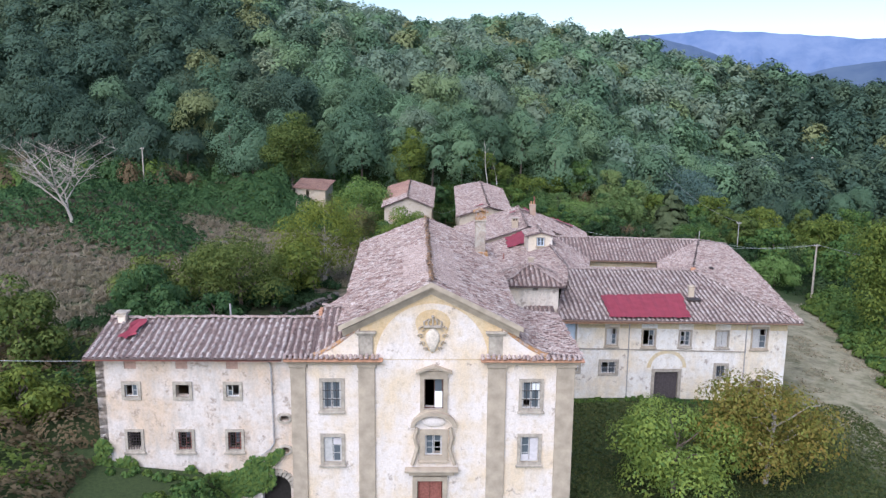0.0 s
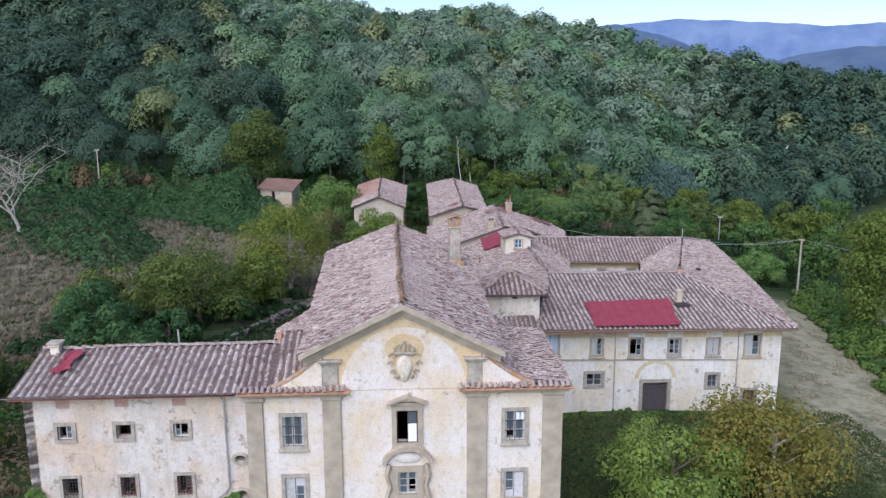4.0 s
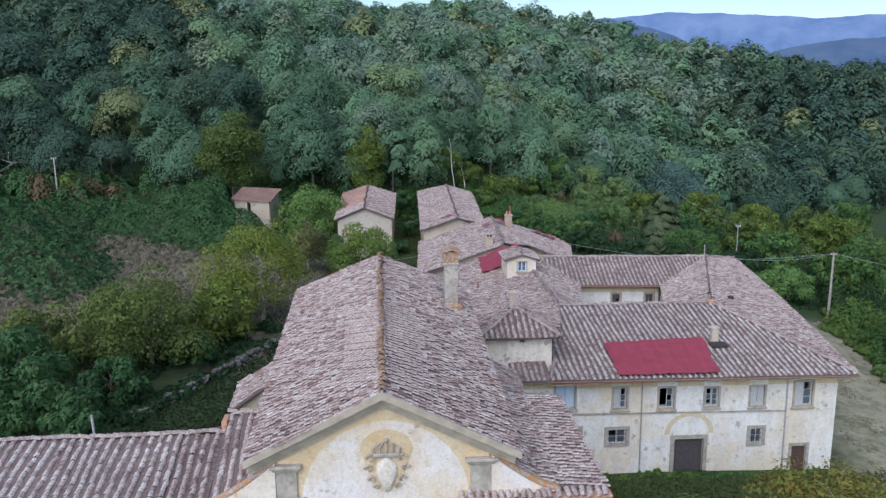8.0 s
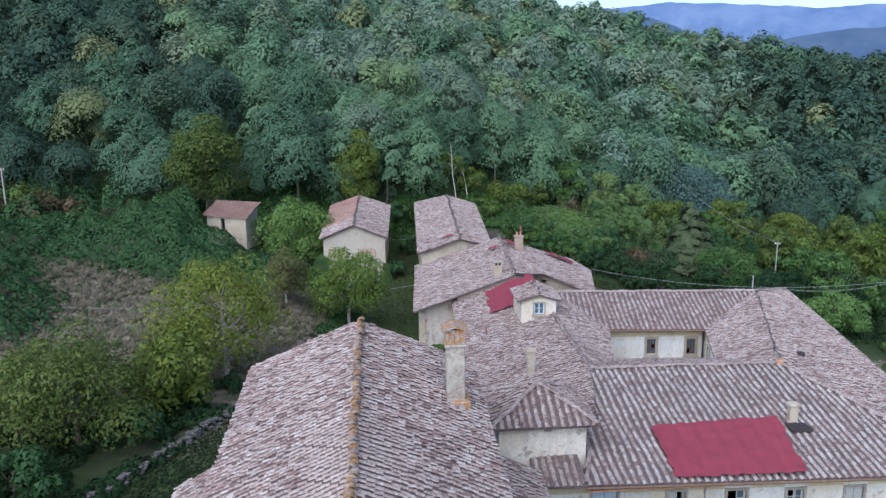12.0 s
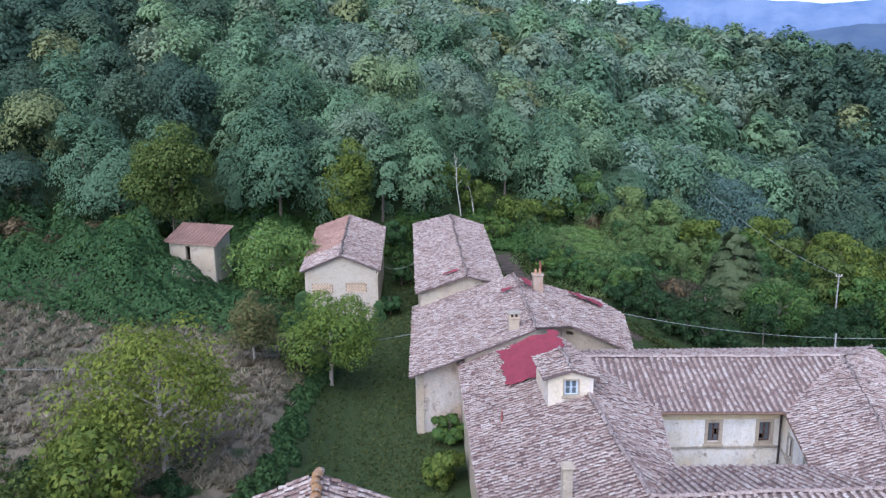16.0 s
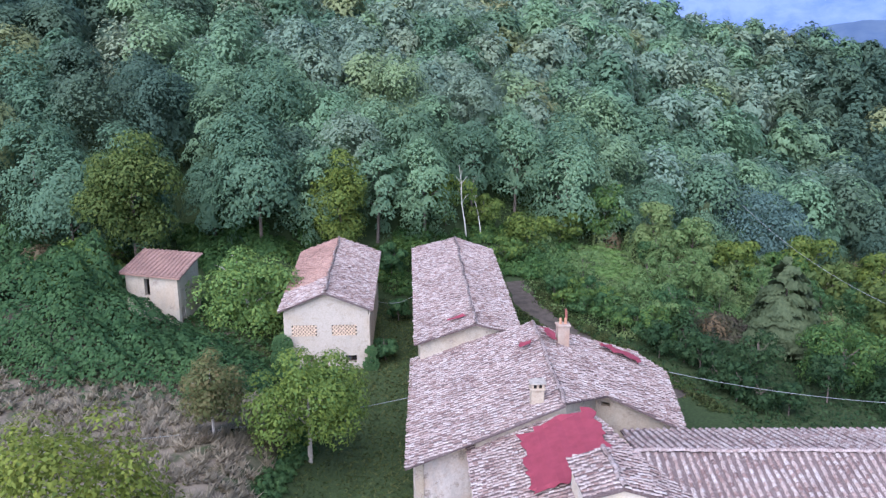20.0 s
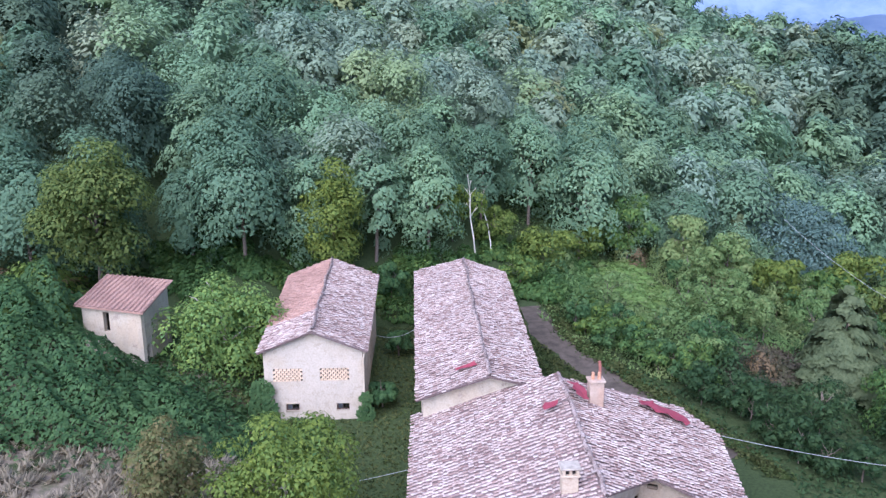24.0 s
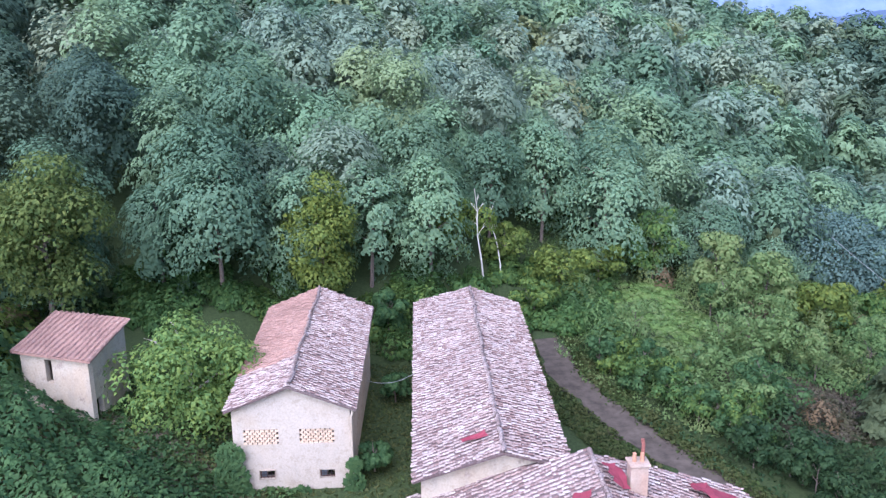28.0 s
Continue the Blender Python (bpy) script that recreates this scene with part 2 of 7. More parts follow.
def thing(name, label, category, group="", at=(0, 0, 0)):
    ob = new(name)
    ob.location = at
    return tagged(ob, label, category, group)


def under(ob, parent):
    """Parents ob, built in world places, to a thing that stands somewhere."""
    ob.parent = parent
    ob.matrix_parent_inverse = Matrix.Translation(parent.location).inverted()
    return ob


def fast_mesh(name, verts, faces, tint=None, normals=None):
    """A mesh from arrays: verts n x 3, faces m x k (all faces with k corners)."""
    me = bpy.data.meshes.new(name)
    n, (f, k) = len(verts), faces.shape
    me.vertices.add(n)
    me.vertices.foreach_set("co", np.asarray(verts, np.float32).ravel())
    me.loops.add(f * k)
    me.loops.foreach_set("vertex_index", np.asarray(faces, np.int32).ravel())
    me.polygons.add(f)
    me.polygons.foreach_set("loop_start", np.arange(0, f * k, k, dtype=np.int32))
    if tint is not None:
        me.attributes.new("tint", "FLOAT", "POINT").data.foreach_set("value", np.asarray(tint, np.float32))
    me.update(calc_edges=True)
    me.validate()
    if normals is not None:
        me.attributes.new("custom_normal", "FLOAT_VECTOR", "POINT").data.foreach_set("vector", np.asarray(normals, np.float32).ravel())
    return me


def box(bm, x0, x1, y0, y1, z0, z1):
    v = [bm.verts.new(p) for p in ((x0, y0, z0), (x1, y0, z0), (x1, y1, z0), (x0, y1, z0), (x0, y0, z1), (x1, y0, z1), (x1, y1, z1), (x0, y1, z1))]
    for q in ((0, 3, 2, 1), (4, 5, 6, 7), (0, 1, 5, 4), (1, 2, 6, 5), (2, 3, 7, 6), (3, 0, 4, 7)):
        bm.faces.new([v[i] for i in q])
    return v


def boxes(*dims):
    bm = bmesh.new()
    for d in dims:
        box(bm, *d)
    return bm


def soft(bm, width=0.02):
    bmesh.ops.bevel(bm, geom=bm.edges[:], offset=width, segments=1, affect="EDGES")
    return bm


def turned(bm, m):
    bmesh.ops.transform(bm, matrix=m, verts=bm.verts)
    return bm


def prism(poly, down):
    """A slab under a polygon (points counter-clockwise from above), extruded by the vector down."""
    bm = bmesh.new()
    top = [bm.verts.new(p) for p in poly]
    low = [bm.verts.new(Vector(p) + Vector(down)) for p in poly]
    bm.faces.new(top)
    bm.faces.new(low[::-1])
    for i in range(len(poly)):
        j = (i + 1) % len(poly)
        bm.faces.new((top[j], top[i], low[i], low[j]))
    bmesh.ops.recalc_face_normals(bm, faces=bm.faces)
    return bm


def tube(points, radius, sides=6, taper=1.0):
    bm = bmesh.new()
    pts = [Vector(p) for p in points]
    rings = []
    for i, p in enumerate(pts):
        d = (pts[min(i + 1, len(pts) - 1)] - pts[max(i - 1, 0)]).normalized()
        a = d.orthogonal().normalized()
        c = d.cross(a)
        r = radius * (1 + (taper - 1) * i / max(1, len(pts) - 1))
        rings.append([bm.verts.new(p + r * (math.cos(6.2832 * k / sides) * a + math.sin(6.2832 * k / sides) * c)) for k in range(sides)])
    for r0, r1 in zip(rings, rings[1:]):
        for k in range(sides):
            bm.faces.new((r0[k], r0[(k + 1) % sides], r1[(k + 1) % sides], r1[k]))
    bm.faces.new(rings[0][::-1])
    bm.faces.new(rings[-1])
    return bm


def wall_holes(a, b, zb0, zb1, zt0, zt1, thick, holes, roof_at=None):
    """A wall from a to b (x, y), its outer face on the right-hand side of that way; base heights zb0 to zb1, top zt0 to zt1;
    holes as (u0, u1, z0, z1) in metres along it. roof_at(u) may give the height of a gable."""
    A, B = Vector((*a, 0)), Vector((*b, 0))
    n = (B - A).length
    way = (B - A) / n
    inward = Vector((-way.y, way.x, 0)) * thick
    holes = [tuple(round(q, 3) for q in h) for h in holes]
    us = sorted({0.0, round(n, 3), *[u for h in holes for u in h[:2]], *([round(n * k / 16, 3) for k in range(1, 16)] if roof_at else ())})
    zs = sorted({z for h in holes for z in h[2:]})
    top = roof_at or (lambda u: zt0 + (zt1 - zt0) * u / n)
    base = lambda u: zb0 + (zb1 - zb0) * u / n
    bm = bmesh.new()
    cache = {}

    def v(u, z, k):
        key = (round(u, 4), round(z, 4), k)
        if key not in cache:
            cache[key] = bm.verts.new(A + way * u + Vector((0, 0, z)) + inward * k)
        return cache[key]

    for u0, u1 in zip(us, us[1:]):
        levels = lambda u: [base(u), *[min(max(z, base(u)), top(u)) for z in zs], top(u)]
        l0, l1 = levels(u0), levels(u1)
        for i in range(len(l0) - 1):
            mid = ((u0 + u1) / 2, (l0[i] + l0[i + 1]) / 2)
            if any(h[0] < mid[0] < h[1] and h[2] < mid[1] < h[3] for h in holes):
                continue
            for k in (0, 1):
                q = list(dict.fromkeys([v(u0, l0[i], k), v(u1, l1[i], k), v(u1, l1[i + 1], k), v(u0, l0[i + 1], k)]))
                if len(q) > 2:
                    bm.faces.new(q if k == 0 else q[::-1])
    rims = [e for e in bm.edges if len(e.link_faces) == 1]
    back = {id(x): kk for kk, x in cache.items()}
    for e in rims:
        (u0, z0, k0), (u1, z1, _) = (back[id(x)] for x in e.verts)
        if k0 == 0:
            bm.faces.new((e.verts[0], e.verts[1], v(u1, z1, 1), v(u0, z0, 1)))
    bmesh.ops.recalc_face_normals(bm, faces=bm.faces)
    return bm


# ---- roofs ----
PITCH, PITCH_FRONT, COURSE = 0.315, 0.42, 0.30
rng = np.random.default_rng(4)
PROFILE = [(-0.5, 0.0), (-0.33, 0.62), (0.0, 1.0), (0.33, 0.62), (0.5, 0.0)]


def slope_frame(poly):
    p = [Vector(q) for q in poly]
    n = Vector((0, 0, 0))
    for i in range(1, len(p) - 1):
        n += (p[i] - p[0]).cross(p[i + 1] - p[0])
    n.normalize()
    if n.z < 0:
        n = -n
    up = (Vector((0, 0, 1)) - n * n.z).normalized()
    return p[0], up.cross(n).normalized(), up, n


def tile_places(poly, pitch=PITCH, course=COURSE, gaps=0.0):
    """Where the cover tiles of a roof slope lie: rows of u, v on the slope (v up the slope), clipped to the polygon."""
    o, right, up, n = slope_frame(poly)
    q = [((Vector(p) - o).dot(right), (Vector(p) - o).dot(up)) for p in poly]
    out = []
    u = min(a for a, _ in q) + pitch * 0.5
    while u < max(a for a, _ in q) - pitch * 0.2:
        cuts = []
        for (a0, b0), (a1, b1) in zip(q, q[1:] + q[:1]):
            if (a0 - u) * (a1 - u) < 0:
                cuts.append(b0 + (b1 - b0) * (u - a0) / (a1 - a0))
        cuts.sort()
        for v0, v1 in zip(cuts[::2], cuts[1::2]):
            v = v0 - 0.06
            while v < v1 - 0.12:
                out.append((u, v, min(course * 1.06, v1 - v)))
                v += course
        u += pitch
    return np.array(out).reshape(-1, 3), (o, right, up, n)


def tile_arrays(places, fr, wide=0.25, high=0.085, loose=1.0, lip=0.032):
    """Cover tiles as arrays: half-round, narrower above, lower end lifted over the tile below, a little uneven."""
    o, right, up, n = (np.array(v) for v in fr)
    k = len(places)
    u, v, length = places.T
    w = wide * rng.normal(1, 0.05, k)
    h = high * rng.normal(1, 0.10, k)
    du, dn, skew = rng.normal(0, 0.02, k) * loose + 0.05 * np.sin(v * 0.9 + u * 1.7), rng.normal(0, 0.011, k) * loose, rng.normal(0, 0.035, k) * loose
    dv = rng.normal(0, 0.02, k) * loose
    verts = np.zeros((k, 10, 3))
    for i, (pu, pn) in enumerate(PROFILE):
        for j, (at, narrow, lift) in enumerate(((0.0, 1.0, lip), (1.0, 0.88, 0.0))):
            uu = u + du + pu * w * narrow + skew * (at - 0.5)
            vv = v + dv + at * length
            nn = 0.015 + dn + pn * h * narrow + lift
            verts[:, j * 5 + i] = o + uu[:, None] * right + vv[:, None] * up + nn[:, None] * n
    quads = [(i, i + 1, i + 6, i + 5) for i in range(4)] + [(0, 4, 3, 1), (1, 3, 2, 2)]
    faces = (np.array(quads[:4])[None] + 10 * np.arange(k)[:, None, None]).reshape(-1, 4)
    return verts.reshape(-1, 3), faces


def settle(poly):
    """Points of a slope with more than four corners, laid into one plane; four corners stay as they are."""
    if len(poly) <= 4:
        return [tuple(p) for p in poly]
    q = np.array(poly)
    k = np.linalg.lstsq(np.c_[np.ones(len(q)), q[:, :2]], q[:, 2], rcond=None)[0]
    return [(x, y, k[0] + k[1] * x + k[2] * y) for x, y, _ in q]


def twist(poly):
    """Heights of the slightly twisted surface through four corners, or None for a plane one."""
    if len(poly) != 4:
        return None
    q = np.array(poly)
    k = np.linalg.solve(np.c_[np.ones(4), q[:, 0], q[:, 1], q[:, 0] * q[:, 1]], q[:, 2])
    return lambda x, y: k[0] + k[1] * x + k[2] * y + k[3] * x * y


def twisted_slab(poly, height, thick):
    """A slab over four corners, its top on the twisted surface."""
    a, b, c, d = (Vector(p) for p in poly)
    n = 8
    bm = bmesh.new()
    tops, lows = [], []
    for j in range(n + 1):
        for i in range(n + 1):
            p = a.lerp(b, i / n).lerp(d.lerp(c, i / n), j / n)
            p.z = height(p.x, p.y)
            tops.append(bm.verts.new(p))
            lows.append(bm.verts.new(p - Vector((0, 0, thick))))
    at = lambda i, j: j * (n + 1) + i
    for j in range(n):
        for i in range(n):
            q = (at(i, j), at(i + 1, j), at(i + 1, j + 1), at(i, j + 1))
            bm.faces.new([tops[k] for k in q])
            bm.faces.new([lows[k] for k in q[::-1]])
    rim = [at(i, 0) for i in range(n)] + [at(n, j) for j in range(n)] + [at(n - i, n) for i in range(n)] + [at(0, n - j) for j in range(n)]
    for p, q in zip(rim, rim[1:] + rim[:1]):
        bm.faces.new((tops[q], tops[p], lows[p], lows[q]))
    bmesh.ops.recalc_face_normals(bm, faces=bm.faces)
    return bm


def roof_slope(parent, poly, mat=TILE, gone=None, thick=0.14, bed=None, singles=None, name="roof", label=""):
    """One roof slope: a bed of channel tiles with cover tiles on it. singles(x, y, z): where tiles are parts of their own."""
    poly = settle(poly)
    o, right, up, n = slope_frame(poly)
    height = twist(poly)
    if height:
        body = twisted_slab(poly, height, thick)
    else:
        p = [Vector(q) for q in poly]
        if (p[1] - p[0]).cross(p[2] - p[1]).z < 0:
            p = p[::-1]
        body = prism(p, (0, 0, -thick))
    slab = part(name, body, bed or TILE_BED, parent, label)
    facing = abs(up.y) > 0.6 * math.hypot(up.x, up.y)
    places, fr = tile_places(poly, PITCH_FRONT if facing else PITCH)
    world_at = np.array(o) + places[:, :1] * np.array(right) + places[:, 1:2] * np.array(up)
    flat = lambda x, y: o.z - ((x - o.x) * n.x + (y - o.y) * n.y) / n.z
    keep = np.ones(len(places), bool)
    if gone:
        keep &= np.array([not gone(*w) for w in world_at])
    one = np.zeros(len(places), bool)
    if singles:
        one = np.array([bool(singles(*w)) for w in world_at]) & keep
        if one.sum() > 300:
            some = np.flatnonzero(one)[300:]
            one[some] = False
    rest = places[keep & ~one]
    if len(rest):
        v, f = tile_arrays(rest, fr, 0.245 if facing else 0.20, 0.09 if facing else 0.055, 0.7 if facing else 1.3, 0.014 if facing else 0.032)
        if height:
            v[:, 2] += height(v[:, 0], v[:, 1]) - flat(v[:, 0], v[:, 1])
        link("tiles", fast_mesh("tiles", v, f), mat, slab, kind="stuff")
    if one.any():
        unit = (Vector((0, 0, 0)), Vector((1, 0, 0)), Vector((0, 1, 0)), Vector((0, 0, 1)))
        shapes = [fast_mesh("tile", *tile_arrays(np.array([(0.0, 0.0, COURSE * 1.06)]), unit, 0.20, 0.055)) for _ in range(8)]
        turn = Matrix((right, up, n)).transposed().to_4x4()
        for i, w in enumerate(world_at[one]):
            if height:
                w[2] += height(w[0], w[1]) - flat(w[0], w[1])
            t = link("tile", shapes[i % 8], mat, slab)
            t.matrix_local = Matrix.Translation(w) @ turn
    return slab


def ridge(parent, a, b, mat=TILE_RIDGE, wide=0.27, name="ridge"):
    a, b = Vector(a), Vector(b)
    length = (b - a).length
    way = (b - a).normalized()
    side = way.cross(Vector((0, 0, 1))).normalized()
    fr = (a + Vector((0, 0, 0.0)), side, way, side.cross(way).normalized())
    if fr[3].z < 0:
        fr = (fr[0], -side, way, -fr[3])
    places = np.array([(0.0, k * 0.32, 0.44) for k in range(int(length / 0.32))])
    return link(name, fast_mesh(name, *tile_arrays(places, fr, wide, 0.13, 1.6)), mat, parent, kind="stuff")


# ---- ground ----
def step(a, b, t):
    t = np.clip((t - a) / (b - a), 0, 1)
    return t * t * (3 - 2 * t)


def ground_at(x, y):
    x, y = np.asarray(x, float), np.asarray(y, float)
    right = -3.45 + 0.065 * np.clip(y - 22, 0, 85) * (1 - 0.8 * step(25, 60, x)) - 0.09 * np.clip(x - 36, 0, 40)
    left = 0.9 + 0.1 * np.clip(-x - 14, 0, 40) + 0.04 * np.clip(y - 20, 0, 80)
    front = 1 - step(-30, -1.0, y)
    back = step(66, 75, y)
    s = np.where(y > 30, step(-1, -9, x) * (1 - back) + step(-5.5, -13, x) * back, step(7.0, -7.0, x))
    ahead = step(8.0, 2.0, y)
    s = s * (1 - ahead) + step(-10.6, -13.5, x) * ahead
    z = right + (left - right) * s - 2.0 * front * s
    y0 = 98 + 0.85 * np.clip(x - 5, 0, 85) + 0.25 * np.clip(x - 90, 0, 150)
    top = np.interp(x, [-200, -70, -35, 0, 25, 45, 65, 80, 100, 120, 163, 250], [75, 68, 43, 36, 45, 49, 54, 55, 48, 41, 32, 27])
    d = np.clip(y - y0, 0, None)
    z = z + top * (1 - np.exp(-d * (0.45 + 0.25 * step(25, 75, x)) / top))
    z = z - 0.28 * np.clip(y - 232, 0, 60) * step(35, 85, x)
    z = z - 0.16 * np.clip(y - 290, 0, 500) - 0.10 * np.clip(x - 200, 0, 300) - 0.06 * np.clip(-y - 20, 0, 300)
    return z + 0.25 * np.sin(x * 0.21 + 1) * np.sin(y * 0.17)


def grid_axis(parts):
    return np.concatenate([np.arange(a, b, s) for a, b, s in parts])


gx = grid_axis([(-4000, -400, 300), (-400, -80, 20), (-80, 90, 1.5), (90, 400, 20), (400, 4001, 300)])
gy = grid_axis([(-1500, -100, 200), (-100, -30, 10), (-30, 120, 1.5), (120, 400, 14), (400, 4301, 300)])
GX, GY = np.meshgrid(gx, gy)
GZ = ground_at(GX, GY)
far = np.clip((np.hypot(GX, GY) - 500) / 800, 0, 1)
GZ = GZ * (1 - far) + far * -60
idx = np.arange(GX.size).reshape(GX.shape)
quads = np.stack([idx[:-1, :-1], idx[:-1, 1:], idx[1:, 1:], idx[1:, :-1]], -1).reshape(-1, 4)
m, nt, b = material("meadow", 0.95)
wide, mid, fine = noise_tex(nt, 0.05, 4), noise_tex(nt, 0.35, 6, 0.7), noise_tex(nt, 5, 5, 0.7)
grass = ramp(nt, fine, [(0.3, (0.02, 0.036, 0.013)), (0.7, (0.055, 0.08, 0.028))])
dry = ramp(nt, mid, [(0.35, (0.11, 0.09, 0.065)), (0.6, (0.21, 0.175, 0.13))])
sep = nt.nodes.new("ShaderNodeSeparateXYZ")
nt.links.new(coords(nt), sep.inputs[0])
lx = nt.nodes.new("ShaderNodeMapRange")
lx.inputs["From Min"].default_value, lx.inputs["From Max"].default_value = -4.5, -7
nt.links.new(sep.outputs[0], lx.inputs["Value"])
patch = nt.nodes.new("ShaderNodeMath")
patch.operation = "MULTIPLY"
ly = nt.nodes.new("ShaderNodeMapRange")
ly.inputs["From Min"].default_value, ly.inputs["From Max"].default_value = 90, 84
nt.links.new(sep.outputs[1], ly.inputs["Value"])
both = nt.nodes.new("ShaderNodeMath")
both.operation = "MULTIPLY"
nt.links.new(lx.outputs[0], both.inputs[0])
nt.links.new(ly.outputs[0], both.inputs[1])
low = nt.nodes.new("ShaderNodeMapRange")
low.inputs["From Min"].default_value, low.inputs["From Max"].default_value = 30, 40
nt.links.new(sep.outputs[1], low.inputs["Value"])
behind = nt.nodes.new("ShaderNodeMath")
behind.operation = "MULTIPLY"
nt.links.new(both.outputs[0], behind.inputs[0])
nt.links.new(low.outputs[0], behind.inputs[1])
nt.links.new(behind.outputs[0], patch.inputs[0])
nt.links.new(ramp(nt, mid, [(0.38, (0, 0, 0)), (0.52, (1, 1, 1))]), patch.inputs[1])
c = mix(nt, patch.outputs[0], grass, dry)
rx = nt.nodes.new("ShaderNodeMapRange")
rx.inputs["From Min"].default_value, rx.inputs["From Max"].default_value = 32, 36
nt.links.new(sep.outputs[0], rx.inputs["Value"])
ry = nt.nodes.new("ShaderNodeMapRange")
ry.inputs["From Min"].default_value, ry.inputs["From Max"].default_value = 60, 54
nt.links.new(sep.outputs[1], ry.inputs["Value"])
field = nt.nodes.new("ShaderNodeMath")
field.operation = "MULTIPLY"
nt.links.new(rx.outputs[0], field.inputs[0])
nt.links.new(ry.outputs[0], field.inputs[1])
worn = nt.nodes.new("ShaderNodeMath")
worn.operation = "MULTIPLY"
nt.links.new(field.outputs[0], worn.inputs[0])
nt.links.new(ramp(nt, mid, [(0.3, (0.35, 0.35, 0.35)), (0.5, (1, 1, 1))]), worn.inputs[1])
pale = ramp(nt, noise_tex(nt, 0.8, 6, 0.75), [(0.3, (0.14, 0.125, 0.09)), (0.5, (0.27, 0.25, 0.165)), (0.7, (0.36, 0.325, 0.245))])
c = mix(nt, worn.outputs[0], c, pale)
nt.links.new(c, b.inputs["Base Color"])
bump(nt, b, fine, 0.6, 0.08)
MEADOW = m
link("ground", fast_mesh("ground", np.stack([GX, GY, GZ], -1).reshape(-1, 3), quads), MEADOW, kind="structure")["label"] = "rough grass and dry meadow round the villa"

# far mountains, the blue haze of distance put into their colour and glow
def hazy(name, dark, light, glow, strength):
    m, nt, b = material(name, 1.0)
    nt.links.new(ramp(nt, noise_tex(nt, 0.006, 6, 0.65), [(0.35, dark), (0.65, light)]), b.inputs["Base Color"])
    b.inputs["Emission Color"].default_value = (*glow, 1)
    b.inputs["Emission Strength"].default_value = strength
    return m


MOUNTAIN = hazy("far_mountain_haze", (0.07, 0.11, 0.20), (0.13, 0.17, 0.26), (0.12, 0.20, 0.44), 0.2)
HILL = hazy("near_hill_haze", (0.04, 0.065, 0.12), (0.075, 0.105, 0.15), (0.07, 0.125, 0.27), 0.16)


def mountain(name, dist, heights, mat, rough=0.004):
    """A range: heights as (bearing in degrees, height) with a rough crest and folded flanks."""
    bear = np.arange(-50, 62, 0.25)
    crest = np.interp(bear, [h[0] for h in heights], [h[1] for h in heights])
    crest = crest + np.array([noise.fractal((q * 0.35, dist * 0.01, 0), 1.0, 2.0, 5) for q in bear]) * dist * rough
    rows = []
    for k in range(9):
        f = k / 8
        fold = np.array([noise.fractal((q * 0.5, f * 3, dist), 1.0, 2.0, 4) for q in bear])
        r = dist - 620 * f + 130 * fold * math.sin(math.pi * f)
        rows.append(np.stack([np.sin(np.radians(bear)) * r, np.cos(np.radians(bear)) * r, -80 + (crest + 80) * (1 - f) ** 1.15], -1))
    verts = np.concatenate(rows)
    n = len(bear)
    i = np.arange(n - 1)
    faces = np.concatenate([np.stack([i + n * k, i + n * (k + 1), i + n * (k + 1) + 1, i + n * k + 1], -1) for k in range(8)])
    return link(name, fast_mesh(name, verts, faces), mat, kind="structure")


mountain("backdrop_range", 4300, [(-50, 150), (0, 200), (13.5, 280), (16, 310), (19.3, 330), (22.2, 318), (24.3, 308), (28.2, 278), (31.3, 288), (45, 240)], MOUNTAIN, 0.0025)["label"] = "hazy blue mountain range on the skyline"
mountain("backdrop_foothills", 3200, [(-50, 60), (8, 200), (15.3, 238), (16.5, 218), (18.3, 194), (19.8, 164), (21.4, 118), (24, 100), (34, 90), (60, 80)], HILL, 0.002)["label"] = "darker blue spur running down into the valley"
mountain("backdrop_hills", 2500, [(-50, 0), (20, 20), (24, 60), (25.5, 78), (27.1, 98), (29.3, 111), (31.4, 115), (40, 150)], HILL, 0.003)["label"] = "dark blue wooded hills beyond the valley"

# ---- plants ----
def crown_points(count, lobes, radii, seed, flat=0.6, droop=0.0):
    """Leaf places and outward ways over the lobes of one crown, centred on (0, 0, 0)."""
    r = np.random.default_rng(seed)
    d = r.normal(size=(lobes, 3))
    d /= np.linalg.norm(d, axis=1)[:, None]
    d[:, 2] = d[:, 2] * 0.9 + 0.05
    centre = d * np.array(radii) * r.uniform(0.45, 0.85, (lobes, 1))
    size = np.array(radii).mean() * r.uniform(0.22, 0.42, lobes)
    which = r.choice(lobes, count, p=size**2 / (size**2).sum())
    w = r.normal(size=(count, 3))
    w /= np.linalg.norm(w, axis=1)[:, None]
    w[:, 2] = np.where(w[:, 2] < -0.55, -w[:, 2], w[:, 2])
    p = centre[which] + w * (size[which] * r.uniform(0.75, 1.08, count))[:, None] * np.array([1, 1, flat + 0.2])
    return p, w


def with_normals(v, n, w, share=0.78):
    """Corners of leaves together with their normals, which lean from the leaf's own way to the crown's outward way."""
    w = w / np.linalg.norm(w, axis=1)[:, None]
    s = n * np.where((n * w).sum(1) < 0, -1, 1)[:, None] * (1 - share) + w * share
    s /= np.linalg.norm(s, axis=1)[:, None]
    return np.concatenate([v, np.repeat(s[:, None], v.shape[1], 1)], -1).astype(np.float32)


